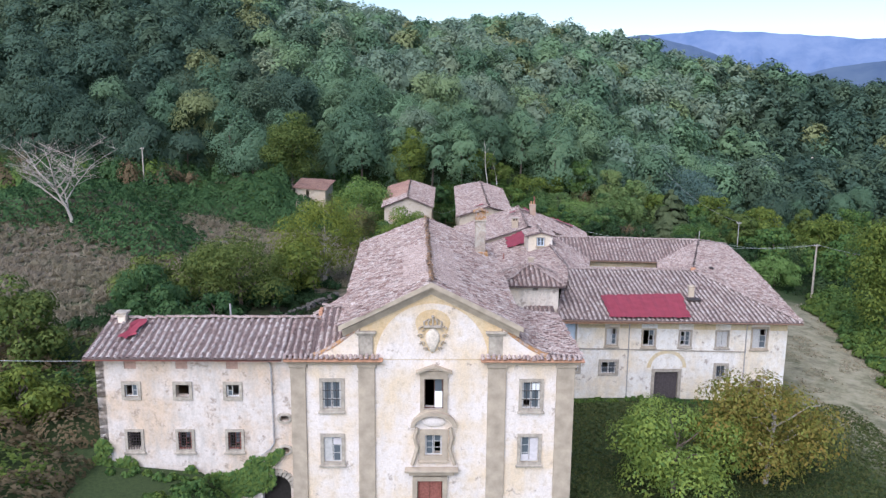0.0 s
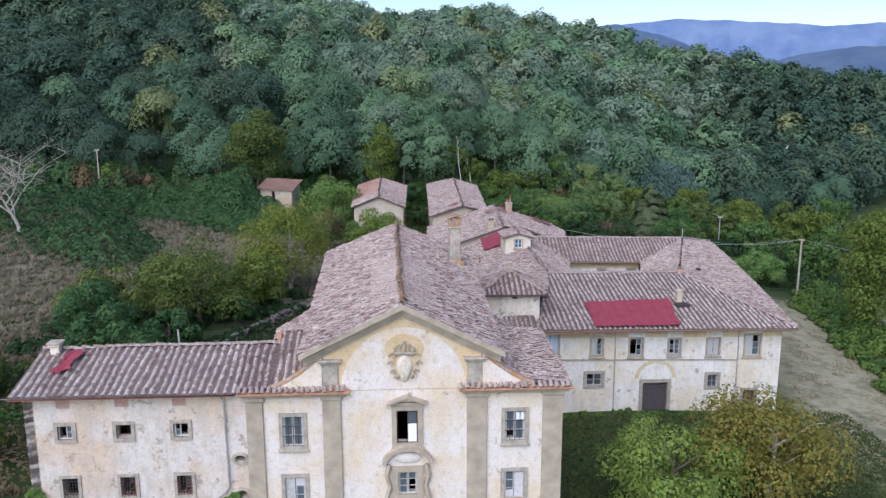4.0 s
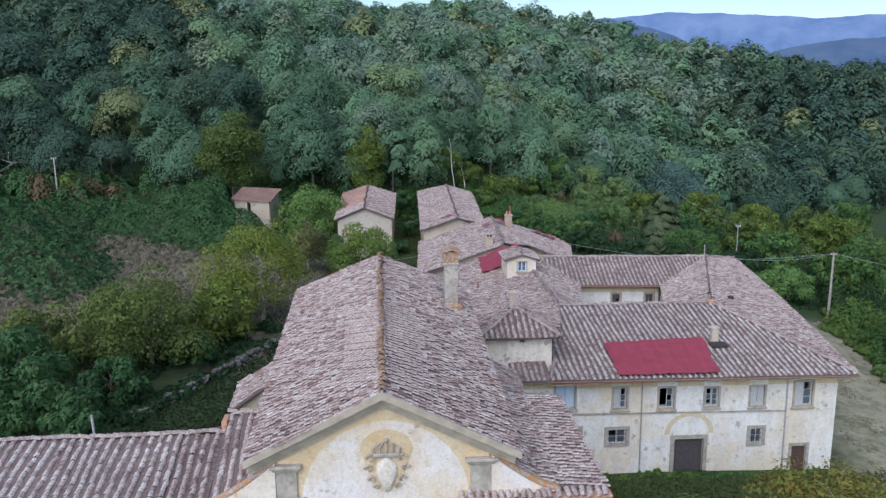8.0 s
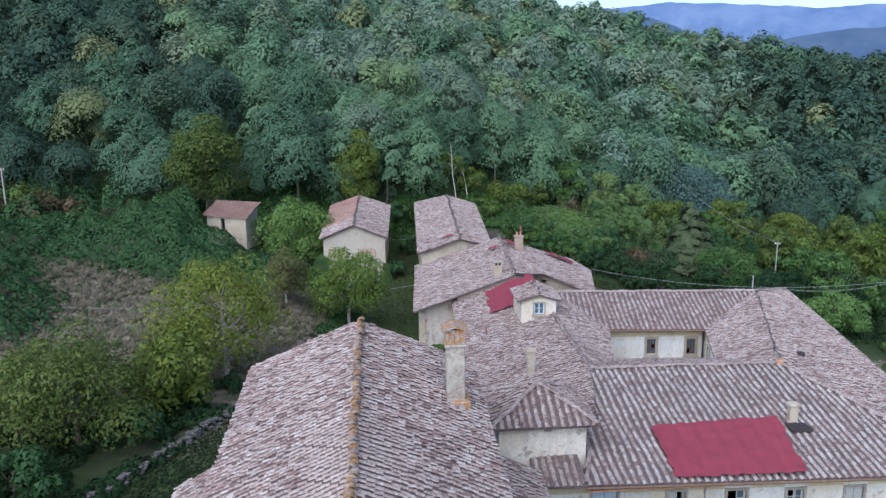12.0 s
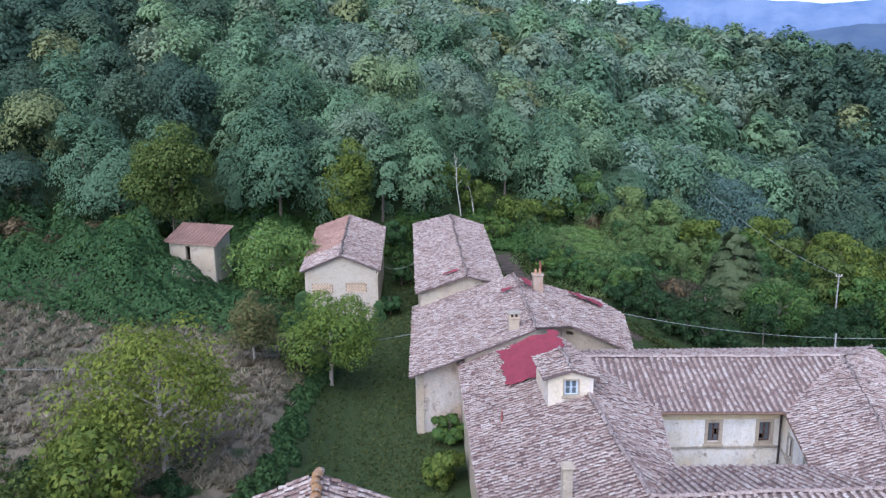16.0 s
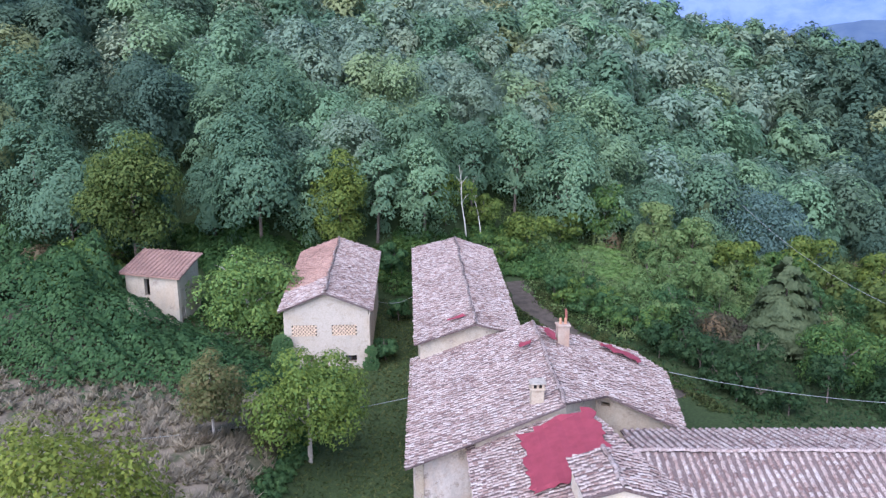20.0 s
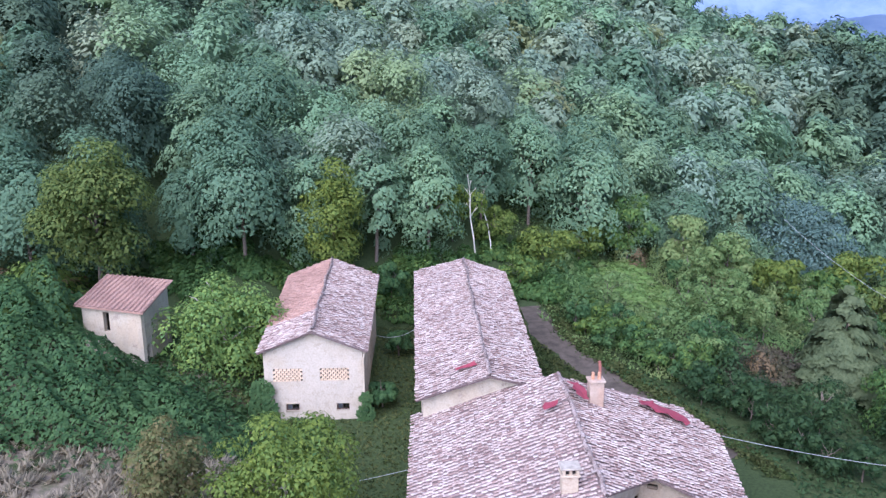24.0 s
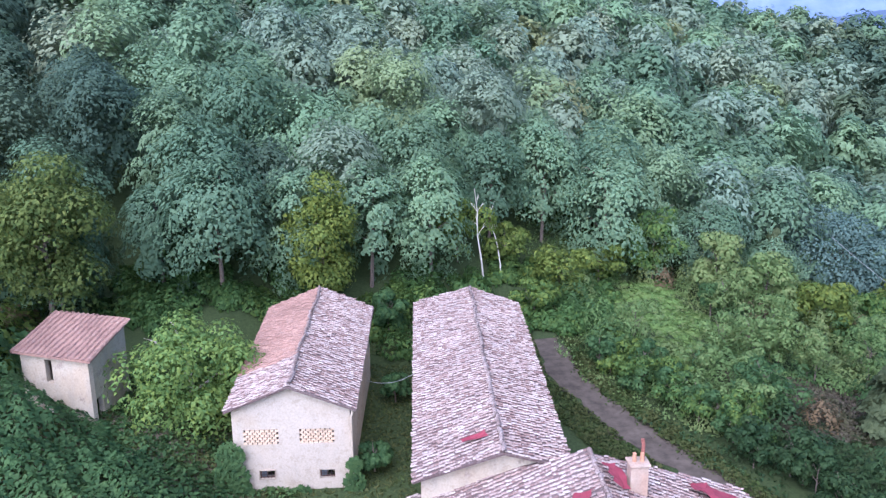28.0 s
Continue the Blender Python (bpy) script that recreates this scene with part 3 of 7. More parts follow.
def limbs(base, height, radius, seed, spread=2.5, count=6, start=0.35):
    """A leaning trunk with limbs, as one mesh."""
    r = random.Random(seed)
    bm = bmesh.new()
    base = Vector(base)
    lean = Vector((r.uniform(-0.06, 0.06), r.uniform(-0.06, 0.06), 1))
    spine = [base + lean * (height * k / 5) + Vector((r.uniform(-1, 1), r.uniform(-1, 1), 0)) * 0.05 * height * (k / 5) ** 2 for k in range(6)]
    spine[0] -= Vector((0, 0, 0.3))
    runs = [(spine, radius, 0.25)]
    for k in range(count):
        f = start + (0.95 - start) * k / count
        p = base + lean * height * f
        ang = k * 2.4 + r.uniform(-0.5, 0.5)
        out = Vector((math.cos(ang), math.sin(ang), r.uniform(0.4, 1.0)))
        reach = spread * r.uniform(0.6, 1.0)
        runs.append(([p, p + out * reach * 0.4 + Vector((0, 0, 0.1)), p + out * reach * 0.75 + Vector((0, 0, 0.35)), p + out * reach], radius * 0.45, 0.2))
    for pts, rad, taper in runs:
        t = tube(pts, rad, 6, taper)
        me = bpy.data.meshes.new("limb")
        t.to_mesh(me)
        t.free()
        bm.from_mesh(me)
        bpy.data.meshes.remove(me)
    return bm


def tree(name, label, x, y, height, radii, mat, leaves=2500, size=0.28, lobes=16, tint=0.2, seed=1, trunk=0.18, bark=None, category="tree", low=0.5, group=""):
    z = float(ground_at(x, y))
    t = thing(name, label, category, group, (x, y, z))
    leaves, size = int(leaves * 1.3), size * 0.78
    radii = (radii[0], radii[1], max(radii[2], height * low))
    p, w = crown_points(leaves, int(lobes * 1.4), radii, seed)
    mid = z + height - radii[2] * 0.95
    v = tuft_arrays(p + np.array([x, y, mid]), w, size * 1.12, seed, 0.74)
    r = np.random.default_rng(seed)
    under(tufts_object("crown", [v], [np.clip(r.normal(tint, 0.2, len(v)), 0, 1)], mat), t)
    under(part("trunk", limbs((x, y, z), height * 0.68, trunk, seed, radii[0] * 0.5, 7, 0.3), bark or BARK), t)
    return t


# the wooded hillside: one sheet of crowns
def tuft_arrays(p, w, size, seed, share=0.8):
    """Each leaf spray a hanging three-cornered blade."""
    r = np.random.default_rng(seed)
    k = len(p)
    n = w * 0.9 + r.normal(0, 0.24, (k, 3)) + np.array([0, 0, 0.4])
    n *= np.where((n * w).sum(1) < 0, -1, 1)[:, None] / np.linalg.norm(n, axis=1)[:, None]
    out = w * np.array([1, 1, 0.1]) + r.normal(0, 0.5, (k, 3))
    out -= n * (out * n).sum(1)[:, None]
    out /= np.linalg.norm(out, axis=1)[:, None]
    c = np.cross(n, out)
    s = (size * r.uniform(0.6, 1.35, k))[:, None]
    return with_normals(np.stack([p + out * s * 0.75 - n * s * 0.2, p - out * s * 0.45 + c * s * 0.48, p - out * s * 0.45 - c * s * 0.48], 1), n, w, share)


def tufts_object(name, tris, tints, mat, parent=None, label="", kind=""):
    v = np.concatenate(tris)
    t = np.concatenate(tints)
    return link(name, fast_mesh(name, v[..., :3].reshape(-1, 3), np.arange(len(v) * 3).reshape(-1, 3), np.repeat(t, 3), v[..., 3:].reshape(-1, 3) if v.shape[-1] == 6 else None), mat, parent, label, kind)


def locust_points(count, seed, radius=4.4, half=6.4, pads=26):
    """Leaf places, pad ways and crown ways of a locust crown: layered pads of sprays round a tall dome, drooping at their rims."""
    r = np.random.default_rng(seed)
    d = r.normal(size=(pads, 3))
    d[:, 2] = np.where(d[:, 2] < -0.9, -d[:, 2], d[:, 2])
    d /= np.linalg.norm(d, axis=1)[:, None]
    centre = d * np.array([radius, radius, half]) * r.uniform(0.72, 0.92, (pads, 1))
    size = radius * r.uniform(0.24, 0.42, pads)
    inner = count // 7
    which = r.choice(pads, count, p=size**2 / (size**2).sum())
    q, a = np.sqrt(r.uniform(0, 1, count)), r.uniform(0, 6.2832, count)
    up = 0.62 * (1 - q**2) - 0.45 * q**3 + r.normal(0, 0.14, count)
    off = np.stack([q * np.cos(a), q * np.sin(a), up], -1)
    out = d[which] * np.array([1, 1, 0.35])
    p = centre[which] + (off + out * (off * out).sum(1)[:, None] * 0.15 - np.array([0, 0, 0.22]) * q[:, None] * np.clip((off * out).sum(1), 0, 1)[:, None]) * size[which][:, None]
    p[:inner] *= r.uniform(0.35, 0.75, (inner, 1))
    pad = off * np.array([1, 1, 1.7]) + np.array([0, 0, 0.55])
    crown = p / np.array([radius, radius, half])
    w = pad / np.linalg.norm(pad, axis=1)[:, None] * 0.22 + crown / np.linalg.norm(crown, axis=1)[:, None] * 0.9
    mix_up = r.permutation(count)
    return p[mix_up], w[mix_up]


def wood_edge(x):
    """How far back the foot of the wood lies."""
    if x < -22:
        return 98 + 3 * math.sin(x * 0.3)
    if x > 60:
        return 112 + 0.55 * (x - 60) + 5 * math.sin(x * 0.4)
    return 104 + 0.22 * max(0.0, x - 5) + (8 if x > 12 else 0) + 3 * math.sin(x * 0.11)


SHAPES = [(4.5, 6.6, 60), (4.0, 7.0, 54), (5.0, 6.2, 68), (3.6, 6.0, 46), (4.6, 5.4, 56), (4.2, 7.4, 62)]
protos = [locust_points(8600, 50 + k, *SHAPES[k % 6]) for k in range(12)]
WOODS = {"dark": (LEAF_DARK, [], []), "green": (LEAF_WOOD, [], []), "fresh": (LEAF_FRESH, [], []), "deep": (LEAF_DEEP, [], []), "hazed": (LEAF_HAZED, [], []), "olive": (LEAF_MAPLE, [], [])}
# single trees along the foot of the wood: one crown shape serves several
r = np.random.default_rng(11)
edge_crowns = []
for k in range(8):
    p, w = protos[k]
    v = tuft_arrays(p, w, 0.25, 900 + k, 0.9)
    edge_crowns.append(fast_mesh("crown", v[..., :3].reshape(-1, 3), np.arange(len(v) * 3).reshape(-1, 3), np.repeat(np.clip(r.normal(0.12, 0.12, len(v)), 0, 1), 3), v[..., 3:].reshape(-1, 3)))
stems = []
for k in range(4):
    bm = limbs((0, 0, 0), 9.5, 0.2, 70 + k, 2.6, 6, 0.3)
    me = bpy.data.meshes.new("trunk")
    bm.to_mesh(me)
    bm.free()
    me.materials.append(BARK)
    stems.append(me)
edge_spots = []
x = -74.0
while x < 104:
    edge_spots.append((x + r.uniform(-1, 1), wood_edge(x) + r.uniform(1.0, 3.5)))
    x += r.uniform(5.2, 7.4)
for k, (x, y) in enumerate(edge_spots):
    dark = x < -17 or x > 62
    z = float(ground_at(x, y))
    kind = int(r.integers(8))
    sc = r.uniform(0.85, 1.2) * (0.78 if x > 40 else 1.0)
    high = float(SHAPES[kind % 6][1]) * sc
    t = thing("locust_tree", "locust tree at the foot of the wood, leaves darkened as in shade" if dark else "feathery green locust tree at the foot of the wood", "tree", "locust trees along the wood", (x, y, z))
    t.rotation_euler, t.scale = (0, 0, r.uniform(0, 6.28)), (sc, sc, sc)
    me = edge_crowns[kind]
    c = new("crown", me)
    if not me.materials:
        me.materials.append(LEAF_WOOD)
    c.parent = t
    c.material_slots[0].link = "OBJECT"
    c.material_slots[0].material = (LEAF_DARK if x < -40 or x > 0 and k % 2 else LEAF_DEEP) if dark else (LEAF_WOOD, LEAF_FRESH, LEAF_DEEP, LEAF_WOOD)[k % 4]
    c.location = (0, 0, SHAPES[kind % 6][1] * 0.84 + r.uniform(-0.6, 0.3))
    new("trunk", stems[k % 4]).parent = t
# the wood behind them, up to the skyline
gap = 7.2
spots = [(xx + r.uniform(-1.9, 1.9) + (iy % 2) * gap / 2, yy + r.uniform(-1.9, 1.9)) for iy, yy in enumerate(np.arange(60, 300, gap * 0.9)) for xx in np.arange(-190, 260, gap)]
for x, y in spots:
    deep = y - wood_edge(x)
    if deep < 5.6 or abs(x) > 14 + 0.6 * (y + 46):
        continue
    dist = math.hypot(x, y - 25)
    n, size = (4900, 0.265) if dist < 105 else (2300, 0.42) if dist < 135 else (1050, 0.62) if dist < 180 else (600, 0.82)
    kind = int(r.integers(12))
    p, w = protos[kind]
    ang, sc = r.uniform(0, 6.28), r.uniform(0.86, 1.28)
    cs, sn = math.cos(ang), math.sin(ang)
    turn = np.array([[cs, sn, 0], [-sn, cs, 0], [0, 0, 1]])
    hgt = r.uniform(11.5, 16.5)
    at = np.array([x, y, float(ground_at(x, y)) + hgt - SHAPES[kind % 6][1] * sc])
    v = tuft_arrays((p[:n] * sc) @ turn + at, w[:n] @ turn, size * 1.12, int(r.integers(1 << 30)), 0.94)
    # left side: hill shade put into leaf colour; far right is darker too
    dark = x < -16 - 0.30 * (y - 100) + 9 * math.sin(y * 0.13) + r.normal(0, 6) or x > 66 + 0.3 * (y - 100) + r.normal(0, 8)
    # crowns with haze in their colour grow commoner up the hill
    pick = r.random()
    name = "olive" if pick < (0.025 if dark or x > 45 else 0.08) else "dark" if dark and pick < (0.93 if x < -42 or x > 55 else 0.66) else "deep" if dark or pick < 0.26 else "hazed" if pick > 0.74 - 0.003 * (y - 110) else "fresh" if pick < 0.45 else "green"
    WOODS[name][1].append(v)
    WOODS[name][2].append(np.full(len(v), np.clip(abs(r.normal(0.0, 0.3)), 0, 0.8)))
for name, label in (("dark", "dark blue-green woodland, hillside shade in its leaf colour"), ("green", "dense green locust woodland covering the hillside"), ("fresh", "lighter green young locust crowns on the hillside"), ("deep", "deeper green locust crowns on the hillside"),
                    ("hazed", "locust crowns on the upper hillside, paled grey-green by painted haze"), ("olive", "yellowing maple and oak crowns among the locusts")):
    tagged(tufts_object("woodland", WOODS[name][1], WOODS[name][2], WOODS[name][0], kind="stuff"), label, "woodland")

# ---- building parts ----
def ring(w, h, border, depth, y0=0.0):
    """A flat surround round an opening w x h centred on the origin in x and z, standing forward to y0 - depth."""
    o, i = (w / 2 + border, h / 2 + border), (w / 2, h / 2)
    return boxes((-o[0], o[0], y0 - depth, y0 + 0.05, i[1], o[1]), (-o[0], o[0], y0 - depth, y0 + 0.05, -o[1], -i[1]),
                 (-o[0], -i[0], y0 - depth, y0 + 0.05, -i[1], i[1]), (i[0], o[0], y0 - depth, y0 + 0.05, -i[1], i[1]))


def window(parent, m, w, h, border=0.2, stone=None, sash=None, panes=(2, 3), leaf="glass", grille=None, sill=True, seed=0, depth=0.07):
    """A window at the pose m (middle of its opening, wall face in the xz-plane, outside towards -y).
    leaf: glass, open (dark), left, right (one leaf gone), shut (two board leaves), half (a shutter and a glazed leaf)."""
    stone, sash = stone or STONE, sash or WOOD_PALE
    r = random.Random(seed)
    win = part("window", turned(ring(w, h, border, depth), m), stone, parent)
    if sill:
        part("sill", turned(soft(boxes((-w / 2 - border - 0.08, w / 2 + border + 0.08, -depth - 0.09, 0.03, -h / 2 - border - 0.11, -h / 2 - border + 0.02)), 0.015), m), stone, win)
    if leaf != "open":
        part("window_frame", turned(boxes((-w / 2, w / 2, 0.10, 0.16, h / 2 - 0.07, h / 2), (-w / 2, w / 2, 0.10, 0.16, -h / 2, -h / 2 + 0.07),
                                          (-w / 2, -w / 2 + 0.06, 0.10, 0.16, -h / 2 + 0.07, h / 2 - 0.07), (w / 2 - 0.06, w / 2, 0.10, 0.16, -h / 2 + 0.07, h / 2 - 0.07)), m), sash, win)
    sides = {"left": (1,), "right": (-1,)}.get(leaf, (-1, 1))
    for s in sides:
        x0, x1 = sorted((s * 0.015, s * (w / 2 - 0.06)))
        if leaf == "open":
            continue
        if leaf == "shut" or (leaf == "half" and s < 0):
            part("shutter", turned(soft(boxes((x0, x1, 0.06, 0.10, -h / 2 + 0.07, h / 2 - 0.07)), 0.008), m), sash, win)
            part("shutter_rail", turned(boxes((x0 + 0.03, x1 - 0.03, 0.045, 0.06, -0.05, 0.05)), m), sash, win)
            continue
        bars = [(x0, x0 + 0.05, 0.09, 0.13, -h / 2 + 0.07, h / 2 - 0.07), (x1 - 0.05, x1, 0.09, 0.13, -h / 2 + 0.07, h / 2 - 0.07)]
        rows = panes[1]
        for k in range(1, rows):
            z = -h / 2 + 0.07 + (h - 0.14) * k / rows
            bars.append((x0 + 0.05, x1 - 0.05, 0.095, 0.125, z - 0.018, z + 0.018))
        part("sash", turned(boxes(*bars), m), sash, win)
        for k in range(rows):
            if r.random() < 0.18:
                continue
            z0, z1 = (-h / 2 + 0.07 + (h - 0.14) * q / rows + 0.01 for q in (k, k + 1))
            part("pane", turned(boxes((x0 + 0.045, x1 - 0.045, 0.106, 0.114, z0, z1 - 0.02)), m), GLASS, win)
    if grille:
        bm = bmesh.new()
        nx, nz = grille
        for k in range(1, nx + 1):
            x = -w / 2 + w * k / (nx + 1)
            box(bm, x - 0.014, x + 0.014, 0.012, 0.04, -h / 2, h / 2)
        for k in range(1, nz + 1):
            z = -h / 2 + h * k / (nz + 1)
            box(bm, -w / 2, w / 2, 0.004, 0.03, z - 0.014, z + 0.014)
        part("grille", turned(bm, m), IRON, win)
    return win


def hole(u, z, w, h):
    return (u - w / 2, u + w / 2, z - h / 2, z + h / 2)


def chimney(parent, x, y, z0, z1, w, d, mat, cap="tiles", turn=0.0, cap_mat=None):
    m = pose(x, y, 0, 0, 0, turn)
    c = part("chimney", turned(soft(boxes((-w / 2, w / 2, -d / 2, d / 2, z0, z1)), 0.03), m), mat, parent)
    part("chimney_collar", turned(soft(boxes((-w / 2 - 0.08, w / 2 + 0.08, -d / 2 - 0.08, d / 2 + 0.08, z1, z1 + 0.12)), 0.02), m), mat, c)
    if cap == "tiles":
        part("hood", turned(soft(boxes((-w / 2 + 0.02, w / 2 - 0.02, -d / 2 + 0.02, d / 2 - 0.02, z1 + 0.12, z1 + 0.78)), 0.02), m), cap_mat or BRICK, c)
        for k in range(8):
            sx, sy = ((-1, -1), (-0.33, -1), (0.33, -1), (1, -1), (-1, 1), (1, 1), (-1, 0), (1, 0))[k]
            part("pier", turned(soft(boxes((sx * (w / 2 - 0.05) - 0.07, sx * (w / 2 - 0.05) + 0.07, sy * (d / 2 - 0.05) - 0.07, sy * (d / 2 - 0.05) + 0.07, z1 + 0.12, z1 + 0.8)), 0.015), m), cap_mat or BRICK, c)
        for sx in (-1, 1):
            poly = [(0, -d / 2 - 0.14, z1 + 0.98), (0, d / 2 + 0.14, z1 + 0.98), (sx * (w / 2 + 0.18), d / 2 + 0.14, z1 + 0.78), (sx * (w / 2 + 0.18), -d / 2 - 0.14, z1 + 0.78)]
            part("cap", turned(prism(poly if sx > 0 else poly[::-1], (0, 0, -0.07)), m), cap_mat or TILE_RIDGE, c)
    elif cap == "slab":
        part("flue", turned(boxes((-w / 2 + 0.1, w / 2 - 0.1, -d / 2 + 0.1, d / 2 - 0.1, z1 + 0.12, z1 + 0.38)), m), DARK, c)
        for sx, sy in ((-1, -1), (0, -1), (1, -1), (-1, 1), (0, 1), (1, 1)):
            part("pier", turned(soft(boxes((sx * (w / 2 - 0.07) - 0.07, sx * (w / 2 - 0.07) + 0.07, sy * (d / 2 - 0.07) - 0.07, sy * (d / 2 - 0.07) + 0.07, z1 + 0.12, z1 + 0.4)), 0.01), m), mat, c)
        part("slab", turned(soft(boxes((-w / 2 - 0.1, w / 2 + 0.1, -d / 2 - 0.1, d / 2 + 0.1, z1 + 0.4, z1 + 0.5)), 0.02), m), STONE, c)
    elif cap == "pots":
        for k in (-1, 1):
            part("pot", turned(tube([(k * w * 0.22, 0, z1 + 0.1), (k * w * 0.22, 0, z1 + 0.55)], 0.11, 8, 0.8), m), BRICK, c)
    return c


def gutter(parent, a, b, radius=0.07):
    return part("gutter", tube([a, b], radius, 8), RUST, parent)


def rafters(parent, a, b, out, count, size=0.09):
    """Rafter ends under an eave from a to b, running in by the vector out."""
    bm = bmesh.new()
    for k in range(count):
        p = Vector(a).lerp(Vector(b), (k + 0.5) / count)
        q = p + Vector(out)
        t = tube([p, q], size * 0.6, 4)
        me = bpy.data.meshes.new("rafter")
        t.to_mesh(me)
        t.free()
        bm.from_mesh(me)
        bpy.data.meshes.remove(me)
    return part("rafters", bm, WOOD, parent, kind="stuff")


def tarp(name, label, poly, lift=0.25, seed=1, ragged=0.12):
    """A sheet lying on the tiles: a fine grid over a quad with ripples and a ragged rim."""
    r = random.Random(seed)
    a, b, c, d = (Vector(p) for p in poly)
    nu = max(3, int((b - a).length / 0.35))
    nv = max(3, int((d - a).length / 0.35))
    n = (b - a).cross(d - a).normalized()
    n = n if n.z > 0 else -n
    bm = bmesh.new()
    g = []
    for j in range(nv + 1):
        row = []
        for i in range(nu + 1):
            u, v = i / nu, j / nv
            p = a.lerp(b, u).lerp(d.lerp(c, u), v)
            rip = 0.035 * math.sin(u * nu * 2.1 + 3 * v) + 0.03 * noise.noise(p * 0.9)
            if i in (0, nu) or j in (0, nv):
                p = p + Vector((r.uniform(-1, 1), r.uniform(-1, 1), 0)) * ragged
            row.append(bm.verts.new(p + n * (lift + rip)))
        g.append(row)
    for j in range(nv):
        for i in range(nu):
            bm.faces.new((g[j][i], g[j][i + 1], g[j + 1][i + 1], g[j + 1][i]))
    bmesh.ops.recalc_face_normals(bm, faces=bm.faces)
    geo = bmesh.ops.extrude_face_region(bm, geom=bm.faces[:])
    bmesh.ops.translate(bm, verts=[v for v in geo["geom"] if isinstance(v, bmesh.types.BMVert)], vec=n * 0.015)
    ob = part(name, bm, TARP)
    return tagged(ob, label, "tarpaulin", "tarpaulins on the roofs")


# ---- church ----
church = thing("church", "baroque church with peeling white plaster and grey stone pilasters", "church", at=(0, 0, 0))
gable_z = lambda x: 12.75 - abs(x) * (12.75 - 10.25) / 5.0
FX = 0.2
fac_holes = [hole(8.4 - 5.95, 5.97, 1.1, 1.7), hole(8.4 - 5.95, 2.45, 1.1, 1.65), hole(8.4 + 6.1, 5.97, 1.1, 1.7), hole(8.4 + 6.1, 2.45, 1.1, 1.65),
             hole(8.4 + FX, 6.05, 1.15, 1.95), hole(8.4 + FX, 2.75, 1.05, 1.35), hole(8.4 + FX - 0.2, -1.25, 1.55, 3.3)]
front = part("front_wall", wall_holes((-8.4, 0), (8.7, 0), -4.2, -4.2, 8.2, 8.2, 0.6, fac_holes), PLASTER_FACADE, church)
bm = bmesh.new()
xs = [-5.0 + 10.0 * k / 20 for k in range(21)]
lo = [[bm.verts.new((x, y, 8.2)) for x in xs] for y in (0, 0.6)]
hi = [[bm.verts.new((x, y, gable_z(x))) for x in xs] for y in (0, 0.6)]
for k in range(20):
    bm.faces.new((lo[0][k], lo[0][k + 1], hi[0][k + 1], hi[0][k]))
    bm.faces.new((lo[1][k + 1], lo[1][k], hi[1][k], hi[1][k + 1]))
    bm.faces.new((hi[0][k], hi[0][k + 1], hi[1][k + 1], hi[1][k]))
for k in (0, 20):
    bm.faces.new((lo[0][k], hi[0][k], hi[1][k], lo[1][k]))
bmesh.ops.recalc_face_normals(bm, faces=bm.faces)
part("gable", bm, plaster("gable_plaster", (0.70, 0.56, 0.37), (0.64, 0.47, 0.27), (0.55, 0.48, 0.38), 0.68, 0.4), church)
# pale arched field in the gable
bm = bmesh.new()
arch = [(3.35 * math.cos(a) + 0.05, 8.25 + 3.45 * math.sin(a)) for a in [math.pi * k / 28 for k in range(29)]]
f0 = [bm.verts.new((x, -0.03, z)) for x, z in arch]
f1 = [bm.verts.new((x, 0.02, z)) for x, z in arch]
bm.faces.new(f0)
for k in range(29):
    j = (k + 1) % 29
    bm.faces.new((f0[k], f0[j], f1[j], f1[k]))
bmesh.ops.recalc_face_normals(bm, faces=bm.faces)
part("arched_field", bm, PLASTER_FACADE, church)
# raking cornice
for s in (-1, 1):
    for k, (low, high, out) in enumerate(((0.02, 0.26, 0.12), (0.26, 0.42, 0.3), (0.42, 0.5, 0.42))):
        ends = [(0.0, 12.55), (s * 5.25, 12.55 - 5.25 * 0.5)]
        bm = bmesh.new()
        ring_pts = []
        for x, z in ends:
            ring_pts.append([bm.verts.new((x, y, z + dz - 0.28)) for y, dz in ((0.05, low), (-out, low), (-out, high), (0.05, high))])
        for q in range(4):
            bm.faces.new((ring_pts[0][q], ring_pts[0][(q + 1) % 4], ring_pts[1][(q + 1) % 4], ring_pts[1][q]))
        bm.faces.new(ring_pts[0])
        bm.faces.new(ring_pts[1][::-1])
        bmesh.ops.recalc_face_normals(bm, faces=bm.faces)
        part("raking_cornice", bm, STONE_WARM, church)
# giant pilasters, entablature and upper pilasters
for x0, x1 in ((-8.4, -7.5), (-4.35, -3.35), (3.45, 4.55), (7.6, 8.7)):
    p = part("pilaster", soft(boxes((x0, x1, -0.14, 0.03, -4.0, 7.75)), 0.02), STONE_WARM, church)
    part("capital", soft(boxes((x0 - 0.08, x1 + 0.08, -0.22, 0.03, 7.75, 8.0)), 0.03), STONE_WARM, p)
for x0, x1 in ((-4.3, -3.45), (3.45, 4.35)):
    p = part("upper_pilaster", soft(boxes((x0, x1, -0.12, 0.03, 8.5, 9.75)), 0.02), STONE, church)
    part("capital", soft(boxes((x0 - 0.2, x1 + 0.2, -0.3, 0.03, 9.88, 10.02)), 0.03), STONE, p)
    part("capital", soft(boxes((x0 - 0.1, x1 + 0.1, -0.2, 0.03, 9.75, 9.88)), 0.02), STONE, p)
